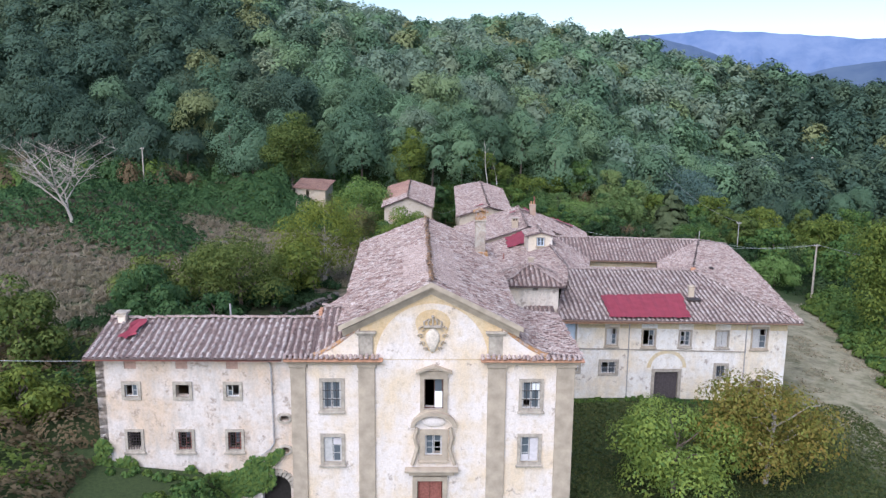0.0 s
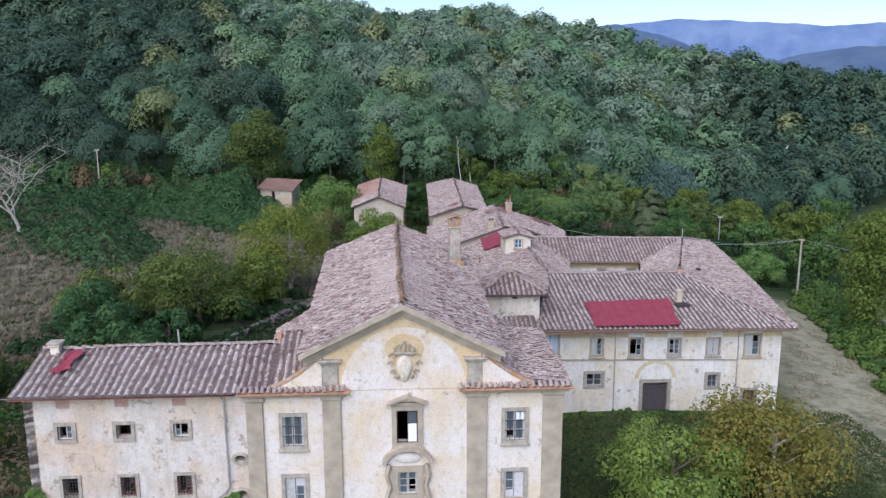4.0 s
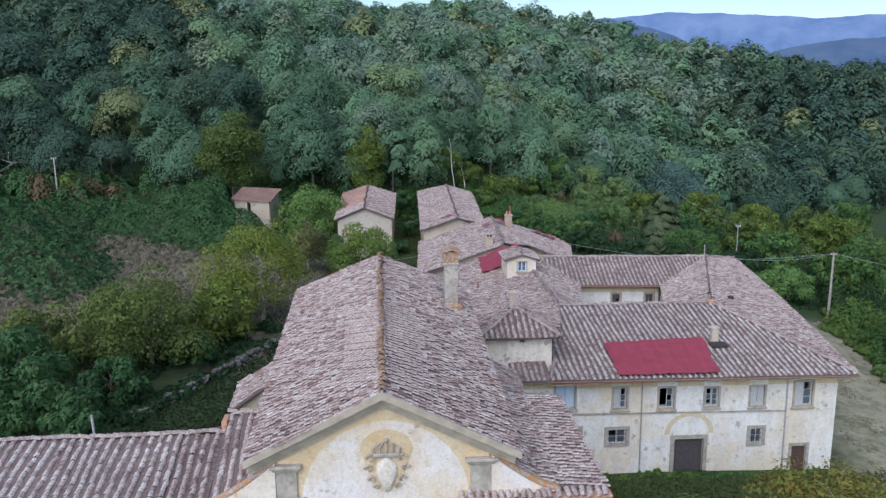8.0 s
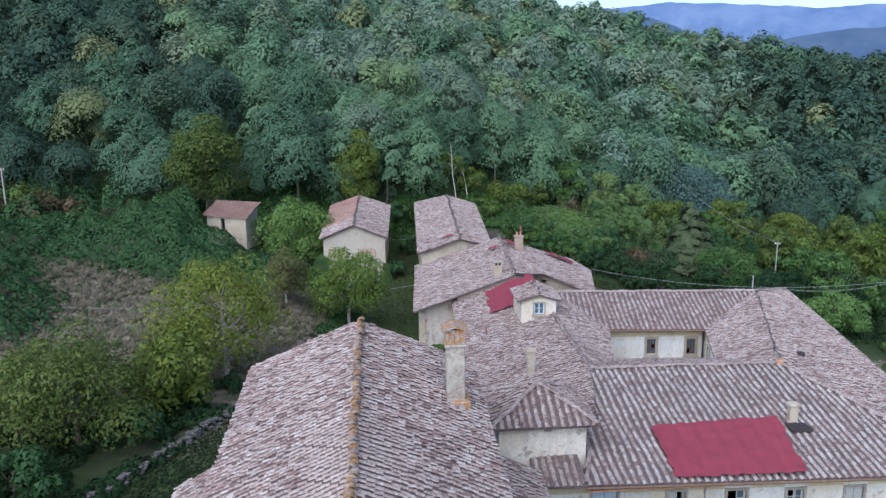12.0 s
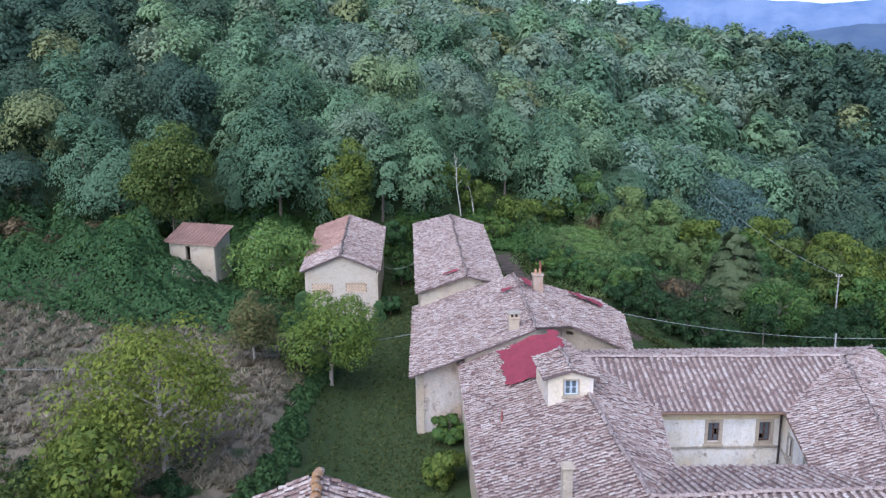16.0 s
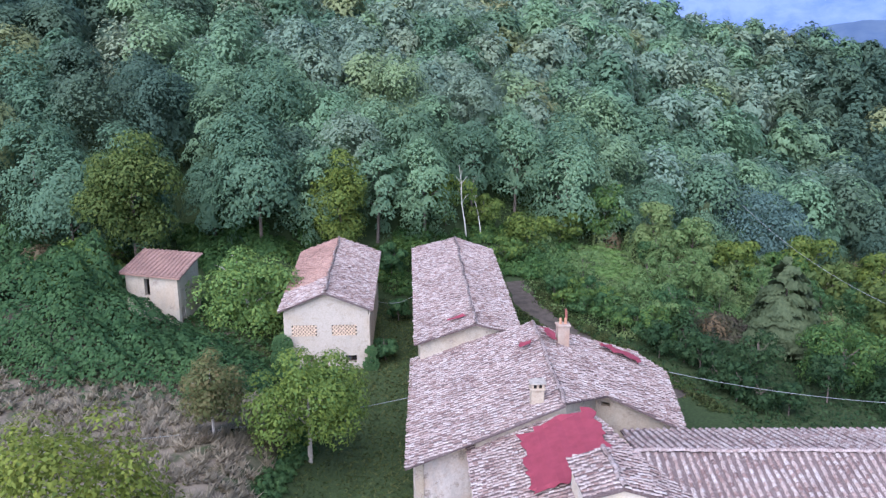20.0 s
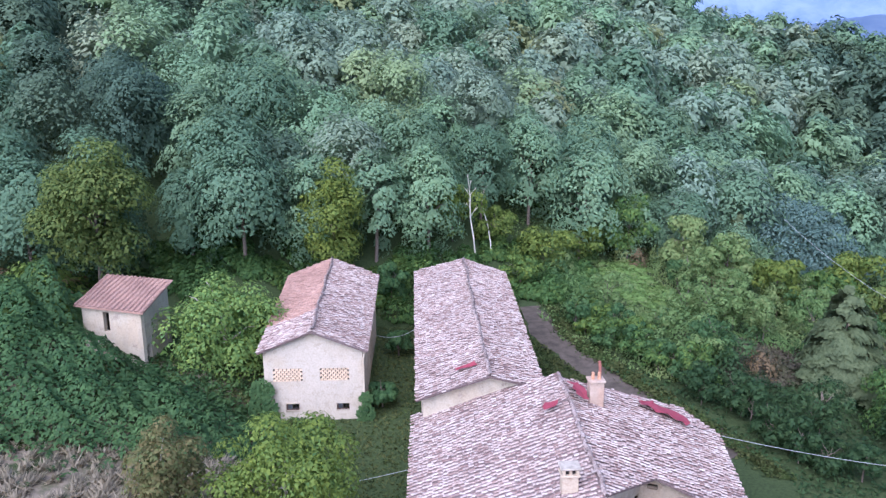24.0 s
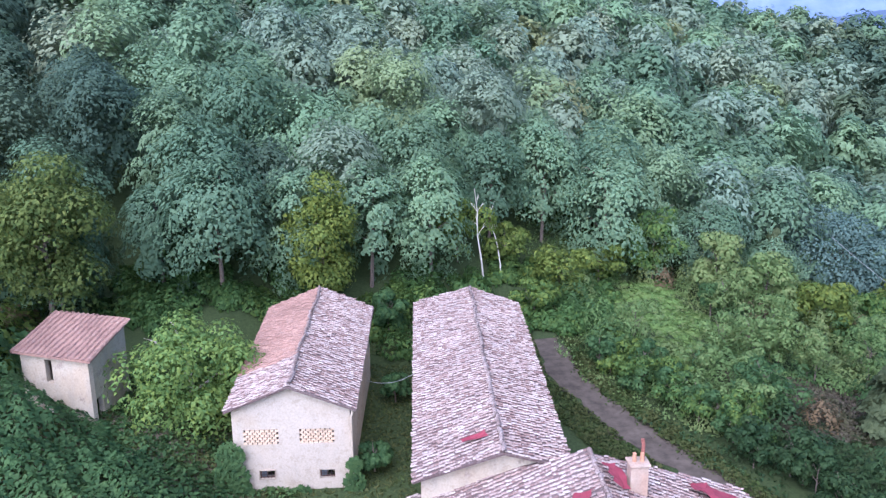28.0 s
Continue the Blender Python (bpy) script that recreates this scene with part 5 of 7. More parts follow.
bm = turned(boxes((0, 20.16, -0.07, 0.02, 0, 0.11)), pose(H0 + 0.1, YF, 1.5, 0, 1.13, 0))
ch(part("string_course", bm, STONE))
for x, zt, zb in ((17.95, 4.1, -3.4), (28.55, 4.0, -3.5)):
    ch(part("downpipe", tube([(x, YF - 0.75, zt), (x, YF - 0.1, zt - 0.35), (x, YF - 0.08, zt - 0.8), (x + 0.03, YF - 0.08, zb)], 0.05, 8), ZINC))
E1, E2 = (11.2, 21.8, 4.42), (33.0, 21.5, 4.22)
RF0, RF1 = (14.1, 32.8, 6.5), (26.7, 32.7, 6.45)
RB1, RB0 = (33.2, 50.2, 6.25), (15.6, 51.3, 6.4)
OB = (38.8, 55.7, 4.72)
CBL, CBR, CFR, CFL = (19.1, 46.0, 4.66), (26.95, 45.4, 4.6), (24.9, 38.3, 4.72), (17.4, 38.8, 4.78)
ch(roof_slope(None, [E1, E2, RF1, RF0], TILE_PALE))
ch(roof_slope(None, [E2, OB, RB1, RF1]))
ch(roof_slope(None, [RF1, RB1, CBR, CFR]))
ch(roof_slope(None, [CBL, CBR, RB1, RB0]))
ch(roof_slope(None, [OB, (16.6, 57.6, 4.6), RB0, RB1]))
ch(roof_slope(None, [RF0, RF1, CFR, CFL]))
LR = (14.0, 44.6, 6.68)
ch(roof_slope(None, [CFL, CBL, LR, RF0]))
ch(roof_slope(None, [CBL, RB0, LR]))
LE0, LE1 = (6.3, 27.0, 4.15), (7.0, 57.2, 4.3)
ch(roof_slope(None, [LE1, LE0, (13.0, 27.0, 6.15), RF0, LR, (14.3, 56.6, 6.5)]))
ch(roof_slope(None, [(14.0, 44.6, 6.68), RB0, (14.3, 56.6, 6.5)]))
for a, b2 in ((RF0, RF1), (RF1, RB1), (RB1, RB0), (RF0, LR), (E2, RF1), (OB, RB1), (E1, RF0)):
    ch(ridge(None, (a[0], a[1], a[2] + 0.07), (b2[0], b2[1], b2[2] + 0.07)))
ch(part("eave_board", boxes((11.2, 33.0, 21.72, 21.78, 4.06, 4.16)), BRICK))
ch(rafters(None, (11.4, 21.9, 4.22), (32.6, 21.7, 4.05), (0, 1.1, 0.18), 44))
ch(gutter(None, (11.2, 21.68, 4.32), (33.0, 21.4, 4.12)))
# wing walls on the lane side and round the yard
ch(part("lane_wall", wall_holes((7.3, 57.0), (6.7, 27.0), -2, -3.5, 4.0, 4.0, 0.5, []), PLASTER_FARM))
yard = [(-4.5, -4.5)]
ch(part("yard_wall", wall_holes((19.2, 46.7), (27.2, 46.2), -3, -3, 4.5, 4.4, 0.5, [hole(3.6, 2.9, 0.75, 1.35), hole(6.9, 2.85, 0.75, 1.35)]), PLASTER_COURT))
ch(part("yard_wall", wall_holes((27.2, 46.2), (25.6, 38.5), -3, -3, 4.4, 4.5, 0.5, [hole(2.1, 2.7, 0.8, 1.35), hole(5.4, 2.7, 0.8, 1.35)]), PLASTER_COURT))
ch(part("yard_wall", wall_holes((17.2, 38.8), (19.2, 46.7), -3, -3, 4.6, 4.5, 0.5, []), PLASTER_COURT))
ch(part("yard_wall", wall_holes((25.4, 38.2), (17.4, 38.4), -3, -3, 4.5, 4.6, 0.5, []), PLASTER_COURT))
wb = Vector((8.0, -0.5, 0)).normalized()
ch(part("eave_band", turned(boxes((0, 7.9, -0.012, 0.02, 3.75, 4.4)), pose(19.2, 46.7, 0, 0, 0, -3.58)), OCHRE))
for u in (3.6, 6.9):
    p = Vector((19.2, 46.7, 0)) + wb * u
    ch(window(None, pose(p.x, p.y, 2.88, 0, 0, -3.6), 0.75, 1.35, 0.2, STONE_WARM, WOOD, (2, 3), "glass", seed=int(60 + u), sill=True))
wr = Vector((-1.6, -7.7, 0)).normalized()
for u in (2.1, 5.4):
    p = Vector((27.2, 46.2, 0)) + wr * u
    ch(window(None, pose(p.x, p.y, 2.7, 0, 0, -101.7), 0.8, 1.35, 0.18, STONE, WOOD, (2, 3), "glass", seed=int(70 + u)))
for z in (1.75, 0.25):
    ch(part("string_course", turned(boxes((0, 8.0, -0.08, 0.02, z, z + 0.13)), pose(19.2, 46.7, 0, 0, 0, -3.58)), STONE))
    ch(part("string_course", turned(boxes((0, 7.86, -0.08, 0.02, z, z + 0.13)), pose(27.2, 46.2, 0, 0, 0, -101.7)), STONE))
ch(part("downpipe", tube([(27.0, 46.0, 4.4), (27.0, 46.0, -3)], 0.07, 8), IRON))
ch(gutter(None, (CBL[0], CBL[1] - 0.05, 4.55), (CBR[0], CBR[1] - 0.05, 4.5), 0.08))
ch(gutter(None, (CBR[0] - 0.05, CBR[1], 4.5), (CFR[0] - 0.05, CFR[1], 4.62), 0.08))
ch(part("yard_paving", boxes((17, 28, 38, 47, -3.2, -2.9)), STONE))
# chimneys and vents
c = ch(chimney(None, 24.6, 26.6, 4.9, 6.25, 0.5, 0.45, PLASTER_FARM, "none"))
part("flashing", boxes((24.0, 25.2, 25.3, 26.3, 5.17, 5.3)), IRON, c)
ch(chimney(None, 10.6, 35.0, 5.0, 7.1, 0.5, 0.55, PLASTER_FARM, "none"))
ch(part("vent_pipe", tube([(8.75, 44.9, 4.5), (8.75, 44.9, 5.6)], 0.07, 8), WOOD_RED))
ch(part("vent_pipe", tube([(34.2, 52.9, 5.8), (34.2, 52.9, 7.0)], 0.05, 8), ZINC))
ch(part("roof_vent", soft(boxes((29.2, 29.65, 34.8, 35.2, 5.8, 6.3)), 0.05), IRON))
ch(part("hip_block", soft(boxes((26.5, 26.95, 32.45, 32.85, 6.3, 6.75)), 0.05), BRICK))
# turret
tw = part("turret", wall_holes((6.9, 24.0), (11.75, 24.25), -1, -1, 7.0, 6.9, 0.5, [hole(2.7, 6.55, 0.4, 0.22)]), PLASTER_TURRET)
ch(tw)
for a, b2 in (((11.75, 24.25), (11.7, 28.0)), ((11.7, 28.0), (6.9, 28.0)), ((6.9, 28.0), (6.9, 24.0))):
    part("turret_wall", wall_holes(a, b2, 2, 2, 6.95, 6.95, 0.4, []), PLASTER_TURRET, tw).matrix_parent_inverse = Matrix.Identity(4)
TA = (9.35, 26.1, 8.45)
corners = [(6.35, 23.5, 7.0), (12.25, 23.75, 6.9), (12.2, 28.5, 6.95), (6.35, 28.5, 7.0)]
for k in range(4):
    ch(roof_slope(None, [corners[k], corners[(k + 1) % 4], TA]))
    ch(ridge(None, (corners[k][0], corners[k][1], corners[k][2] + 0.06), (TA[0], TA[1], TA[2] + 0.06)))
ch(roof_slope(None, [(8.6, 21.9, 4.42), (11.25, 21.8, 4.42), (11.25, 24.2, 5.0), (8.6, 24.2, 5.0)]))
# dormer
dm = ch(part("dormer", wall_holes((11.6, 45.0), (14.35, 44.8), 5.2, 6.0, 7.7, 7.7, 0.3, [hole(1.4, 7.0, 0.85, 0.95)], lambda u: 8.1 - abs(u - 1.37) * 0.3), plaster("dormer_plaster", (0.74, 0.65, 0.55), (0.70, 0.60, 0.46), (0.58, 0.54, 0.48), 0.68, 0.4)))
part("dormer_side", wall_holes((11.6, 49.0), (11.6, 45.0), 5.0, 5.0, 7.65, 7.65, 0.25, []), PLASTER_FACADE, dm)
part("dormer_side", wall_holes((14.35, 44.8), (14.35, 49.0), 5.8, 5.8, 7.65, 7.65, 0.25, []), PLASTER_FACADE, dm)
window(dm, pose(13.0, 44.9, 7.0, 0, 0, -4), 0.85, 0.95, 0.08, STONE_WARM, BLUE, (2, 2), "glass", sill=True, seed=80)
ch(roof_slope(None, [(11.25, 44.75, 7.68), (13.0, 44.65, 8.2), (13.0, 48.6, 8.2), (11.25, 48.6, 7.68)]))
ch(roof_slope(None, [(14.7, 44.55, 7.68), (14.7, 48.6, 7.68), (13.0, 48.6, 8.2), (13.0, 44.65, 8.2)]))
ch(ridge(None, (13.0, 44.65, 8.27), (13.0, 48.6, 8.27)))
# red sheets on the roofs
zf = lambda y: 4.36 + (y - 21.7) * 0.187
tarp("tarpaulin", "large faded red tarpaulin over the front roof slope", [(16.0, 21.9, zf(21.9)), (23.1, 21.9, zf(21.9)), (23.75, 26.8, zf(26.8)), (15.95, 26.4, zf(26.4))], seed=1)
zl = lambda x: 4.2 + (x - 6.8) * 0.335
tarp("tarpaulin", "faded red tarpaulin with torn edges beside the dormer", [(9.7, 49.2, zl(9.7)), (14.0, 49.4, zl(14.0)), (14.3, 56.2, zl(14.3)), (10.0, 55.4, zl(10.0))], seed=2, ragged=0.3)

# ---- rear house ----
rear = thing("rear_house", "low farmhouse with a broad sagging grey tiled roof", "house", at=(12, 62, -1))
rh = lambda ob: under(ob, rear)
HN, HF = (13.0, 56.9, 6.68), (13.25, 69.9, 7.6)
rh(roof_slope(None, [(3.3, 55.0, 3.95), HN, HF, (4.2, 71.8, 4.2)]))
rh(roof_slope(None, [HN, (16.4, 60.0, 5.72), (20.9, 57.8, 4.4), (23.0, 68.0, 4.0), (21.4, 70.6, 4.5), HF]))
rh(ridge(None, (HN[0], HN[1], HN[2] + 0.07), (HF[0], HF[1], HF[2] + 0.07)))
rh(part("front_wall", wall_holes((3.9, 56.4), (7.6, 57.2), -2.2, -2.2, 4.0, 5.1, 0.5, []), PLASTER_WING))
rh(part("lane_wall", wall_holes((4.7, 71.0), (3.9, 56.4), -1, -2.2, 4.0, 4.0, 0.5, []), PLASTER_FARM))
rh(part("end_wall", wall_holes((22.6, 68.0), (4.7, 71.4), -1, -1, 3.8, 4.0, 0.5, [], lambda u: 7.3 - abs(u - 9.3) * 0.37), PLASTER_FARM))
rh(part("side_wall", wall_holes((20.5, 59.0), (22.6, 68.0), -3, -2, 4.3, 3.8, 0.5, []), PLASTER_FARM))
rh(part("gable_wall", wall_holes((15.8, 60.9), (20.6, 58.9), 1.0, 1.0, 5.65, 4.2, 0.4, [hole(0.7, 4.95, 0.55, 0.3)]), PLASTER_FARM))
rh(part("step_wall", wall_holes((7.5, 56.15), (13.1, 57.2), 3.6, 5.6, 5.0, 6.5, 0.3, []), PLASTER_FARM))
rh(part("step_wall", wall_holes((13.1, 57.2), (15.9, 60.9), 4.6, 4.6, 6.5, 5.6, 0.3, []), PLASTER_FARM))
rh(chimney(None, 11.5, 58.3, 5.9, 7.2, 0.8, 0.65, plaster("rosy_chimney_plaster", (0.50, 0.41, 0.31), (0.47, 0.34, 0.24), (0.40, 0.34, 0.28), 0.62, 0.5), "slab"))
c = rh(chimney(None, 15.0, 67.4, 6.2, 8.1, 0.85, 0.75, plaster("chimney_plaster", (0.46, 0.37, 0.30), (0.42, 0.29, 0.22), (0.33, 0.29, 0.25), 0.6, 0.5), "pots"))
part("flue", tube([(15.25, 67.5, 8.2), (15.25, 67.5, 9.0), (15.2, 67.5, 9.3)], 0.09, 8), WOOD_RED, c)
zr = lambda x: 7.6 - (x - 13.2) * 0.365
tarp("tarpaulin", "narrow red sheet along the far eave of the roof", [(18.0, 68.2, zr(18.0)), (20.7, 67.3, zr(20.7)), (21.0, 68.5, zr(21.0)), (18.2, 69.4, zr(18.2))], seed=5, ragged=0.2)
tarp("tarpaulin", "small red patch on the old roof tiles", [(13.6, 66.2, zr(13.6)), (14.3, 66.2, zr(14.3)), (14.2, 68.4, zr(14.2)), (13.5, 68.4, zr(13.5))], seed=6, ragged=0.15)
tarp("tarpaulin", "small red patch on the old roof tiles", [(11.7, 65.6, 7.0), (12.6, 65.7, 7.3), (12.7, 66.4, 7.32), (11.8, 66.3, 7.02)], seed=7, ragged=0.15)

# ---- long barn ----
barn = thing("long_barn", "long stone barn with a pinkish weathered tiled roof", "barn", at=(9, 83, 0))
lb = lambda ob: under(ob, barn)
B = [(4.3, 70.3, 5.9), (8.95, 70.0, 7.5), (12.5, 70.0, 6.55), (13.4, 96.5, 6.9), (9.5, 97.5, 8.05), (4.75, 96.0, 7.3)]
lb(roof_slope(None, [B[0], B[1], B[4], B[5]]))
lb(roof_slope(None, [B[2], B[3], B[4], B[1]]))
lb(ridge(None, (B[1][0], B[1][1], B[1][2] + 0.07), (B[4][0], B[4][1], B[4][2] + 0.07)))
lb(part("gable_wall", wall_holes((4.75, 70.8), (12.2, 70.6), -1.5, -1.5, 5.9, 6.4, 0.5, [], lambda u: 7.2 - abs(u - 4.2) * 0.3), PLASTER_FARM))
lb(part("lane_wall", wall_holes((5.1, 95.8), (4.75, 70.8), 0, -1.5, 7.0, 5.8, 0.5, []), PLASTER_FARM))
lb(part("side_wall", wall_holes((12.2, 70.6), (13.0, 96.0), -1.5, 0, 6.4, 6.7, 0.5, []), PLASTER_FARM))
lb(part("back_wall", wall_holes((13.0, 96.0), (5.1, 95.8), 0, 0, 6.7, 7.0, 0.5, [], lambda u: 7.8 - abs(u - 3.7) * 0.2), PLASTER_FARM))
tarp("tarpaulin", "small red patch on the barn tiles", [(7.0, 71.8, 6.9), (8.3, 71.9, 7.32), (8.4, 72.4, 7.35), (7.1, 72.3, 6.93)], seed=8, ragged=0.12)

# ---- hay barn ----
hay = thing("hay_barn", "hay barn with pale plaster, brick lattice vents and tiled roof", "barn", at=(-3, 88, 0))
hb = lambda ob: under(ob, hay)
Q = [(-7.15, 79.2, 5.95), (-3.1, 79.0, 7.6), (0.95, 79.0, 5.95), (1.55, 96.0, 7.0), (-2.95, 98.5, 8.15), (-6.9, 96.0, 7.2)]
hb(roof_slope(None, [Q[0], Q[1], (-3.05, 84.0, 7.75), (-7.1, 84.0, 6.2)]))
hb(roof_slope(None, [(-7.1, 84.0, 6.2), (-3.05, 84.0, 7.75), Q[4], Q[5]], TILE_RED, bed=TILE_RED))
hb(roof_slope(None, [Q[2], Q[3], Q[4], Q[1]]))
hb(ridge(None, (Q[1][0], Q[1][1], Q[1][2] + 0.07), (Q[4][0], Q[4][1], Q[4][2] + 0.07)))
vent_l, vent_r = hole(1.75, 4.05, 2.15, 1.0), hole(5.2, 4.05, 2.15, 1.0)
hb(part("gable_wall", wall_holes((-6.75, 79.6), (0.55, 79.4), -1.0, -1.0, 5.8, 5.8, 0.4, [vent_l, vent_r, hole(2.0, 1.5, 0.95, 0.55), hole(5.75, 1.45, 0.95, 0.55)], lambda u: 7.35 - abs(u - 3.65) * 0.42), plaster("hay_plaster", (0.51, 0.445, 0.37), (0.48, 0.40, 0.31), (0.44, 0.39, 0.33), 0.72, 0.5)))
hb(part("side_wall", wall_holes((0.55, 79.4), (1.1, 95.5), -1, 0, 5.8, 6.8, 0.4, []), PLASTER_FARM))
hb(part("side_wall", wall_holes((-6.6, 95.5), (-6.75, 79.6), 1, 0, 7.0, 5.8, 0.4, []), PLASTER_FARM))
hb(part("back_wall", wall_holes((1.1, 95.5), (-6.6, 95.5), 0, 1, 6.8, 7.0, 0.4, [], lambda u: 8.0 - abs(u - 3.9) * 0.3), PLASTER_FARM))
BRICK_PALE = plain("pale_bricks", (0.62, 0.47, 0.34), 0.9, vary=0.25)
brick_me = bpy.data.meshes.new("brick")
bmb = boxes((-0.115, 0.115, 0.0, 0.12, -0.07, 0.07))
bmb.to_mesh(brick_me)
bmb.free()
brick_me.materials.append(BRICK_PALE)
for k, cu in enumerate((1.75, 5.2)):
    # dark sheet behind the bricks, painted in place of the barn's unlit inside
    lat = hb(part("lattice", boxes((-6.75 + cu - 1.08, -6.75 + cu + 1.08, 79.72, 79.75, 3.55, 4.55)), DARK))
    for row in range(6):
        for col in range(7):
            q = link("brick", brick_me, None, lat)
            q.location = (-6.75 + cu - 0.98 + 0.3 * col + 0.15 * (row % 2), 79.52, 3.63 + 0.165 * row)
for x, z in ((-4.75, 1.5), (-1.0, 1.45)):
    hb(window(None, pose(x, 79.52, z), 0.95, 0.55, 0.05, STONE_WARM, WOOD, (2, 1), "right", (3, 1), sill=False, seed=90))
hb(part("downpipe", tube([(0.75, 79.25, 5.8), (0.62, 79.25, 5.3), (0.62, 79.25, 0.5)], 0.07, 8), PLASTER_FARM))

# ---- field shed ----
shed = thing("field_shed", "small two-storey field shed with a red tiled roof", "shed", at=(-18.5, 85, 3.5))
sd = lambda ob: under(ob, shed)
S = [(-22.0, 84.6, 8.35), (-16.1, 82.6, 8.2), (-15.4, 88.6, 9.1), (-21.3, 90.3, 9.25)]
sd(roof_slope(None, S, TILE_RED, bed=TILE_RED))
ang = math.degrees(math.atan2(82.9 - 84.7, -16.4 + 21.5))
sd(part("front_wall", wall_holes((-21.5, 84.85), (-16.45, 83.1), 2.2, 2.2, 8.3, 8.15, 0.4, [hole(2.2, 7.05, 0.55, 1.6)]), PLASTER_FARM))
sd(part("side_wall", wall_holes((-16.45, 83.1), (-15.8, 88.3), 2.2, 2.5, 8.15, 9.0, 0.4, [hole(1.0, 4.3, 0.9, 1.7)]), PLASTER_FARM))
sd(part("side_wall", wall_holes((-20.9, 89.9), (-21.5, 84.85), 3, 2.5, 9.1, 8.3, 0.4, []), PLASTER_FARM))
sd(part("back_wall", wall_holes((-15.8, 88.3), (-20.9, 89.9), 3, 3, 9.0, 9.1, 0.4, []), PLASTER_FARM))
sd(part("floor_inside", boxes((-20.5, -16.5, 84.5, 88, 3.0, 3.2)), DARK))

# ---- trees round the villa ----
tree("walnut_tree", "broad walnut tree with thin yellowing leaves", -12.0, 46.0, 9.9, (6.2, 5.6, 4.4), LEAF_OLIVE, 9500, 0.21, 44, 0.55, 101, 0.28, BARK_PALE)
tree("elm_tree", "bushy elm with dark olive leaves beside the path", -19.0, 33.5, 8.0, (5.6, 5.2, 4.2), LEAF_OAK, 9500, 0.21, 40, 0.3, 102, 0.24)
tree("elm_tree", "lower olive-green elm in the meadow", -27.7, 33.0, 4.6, (4.8, 4.6, 3.2), LEAF_OAK, 5200, 0.28, 28, 0.3, 103, 0.2)
tree("elm_tree", "dense bush of dark leaves by the stone wall", -20.0, 26.5, 3.6, (2.8, 2.6, 1.9), LEAF_IVY, 1900, 0.28, 14, 0.05, 104, 0.14)
tree("elm_tree", "ragged elm with reddening leaves beside the church", -14.2, 39.5, 6.0, (3.6, 3.8, 3.0), LEAF_OLIVE, 3600, 0.28, 22, 0.3, 105, 0.16)
tree("elm_tree", "dark elm scrub under the walnut tree", -23.5, 39.5, 4.2, (4.2, 3.6, 2.2), LEAF_OAK, 2400, 0.3, 16, 0.05, 119, 0.14)
tree("elm_tree", "low elm scrub above the stone wall", -16.0, 35.0, 3.0, (2.6, 3.4, 1.6), LEAF_IVY, 1900, 0.28, 14, 0.1, 120, 0.12)
tree("elm_tree", "dark leafy elm behind the convent wing", -22.5, 21.0, 5.9, (3.6, 3.4, 2.8), LEAF_IVY, 3600, 0.28, 24, 0.25, 125, 0.16)
tree("elm_tree", "dark leafy elm behind the convent wing", -18.6, 16.0, 5.1, (1.8, 1.8, 2.0), LEAF_IVY, 1800, 0.28, 24, 0.25, 126, 0.16)
tree("elm_tree", "dark leafy elm behind the convent wing", -25.5, 25.0, 6.2, (3.8, 3.6, 3.2), LEAF_IVY, 3800, 0.28, 24, 0.25, 127, 0.16)
tree("ash_tree", "rounded ash tree beside the grassy lane", -3.2, 64.0, 8.2, (4.5, 4.2, 3.8), LEAF_GREEN, 9500, 0.2, 36, 0.55, 106, 0.2, BARK_PALE)
tree("ash_tree", "thin ragged tree with browning leaves at the edge of the brambles", -9.2, 62.5, 6.2, (2.6, 2.5, 2.8), LEAF_RUSSET, 4200, 0.19, 24, 0.3, 107, 0.12, BARK_PALE)
tree("fig_tree", "large fig tree with bright green leaves between the sheds", -10.9, 86.6, 6.6, (5.7, 4.8, 5.0), LEAF_FIG, 11000, 0.26, 46, 0.2, 108, 0.25, BARK_PALE)
tree("oak_tree", "yellow-green oak in front of the locust wood", -3.1, 103.0, 13.4, (3.6, 3.4, 5.6), LEAF_OLIVE, 7000, 0.28, 34, 0.2, 109, 0.25)
tree("oak_tree", "tall dark olive oak behind the field shed", -23.7, 95.0, 16.5, (4.9, 4.6, 8.2), LEAF_OAK, 11500, 0.3, 40, 0.1, 110, 0.3)
tree("poplar_tree", "tall feathery olive-green tree in the hedge beside the drive", 53.5, 43.0, 17.2, (4.6, 4.6, 8.0), LEAF_OLIVE, 9500, 0.3, 44, 0.2, 111, 0.35)
tree("willow_tree", "broad blue-green willow on the slope", 57.0, 125.0, 11.5, (9.2, 8.0, 6.2), LEAF_BLUE, 15000, 0.3, 50, 0.3, 112, 0.35)
tree("laurel_bush", "clipped dense laurel bush beside the house", 50.3, 66.0, 4.2, (4.2, 3.6, 2.4), LEAF_NETTLE, 6400, 0.24, 30, 0.05, 113, 0.15, category="bush")
tree("ash_tree", "round green ash behind the courtyard house", 42.0, 76.5, 5.8, (4.6, 4.0, 2.9), LEAF_GREEN, 7000, 0.22, 26, 0.05, 114, 0.2)
tree("maple_tree", "maple with olive and orange autumn leaves on the lawn", 24.2, 7.0, 8.6, (5.6, 5.2, 4.6), LEAF_AUTUMN, 13000, 0.2, 44, 0.3, 115, 0.22, BARK_PALE)
tree("maple_tree", "yellow-green maple beginning to turn on the lawn", 17.2, 6.0, 6.6, (5.4, 5.0, 3.6), LEAF_FIG, 10500, 0.2, 34, 0.55, 116, 0.2)
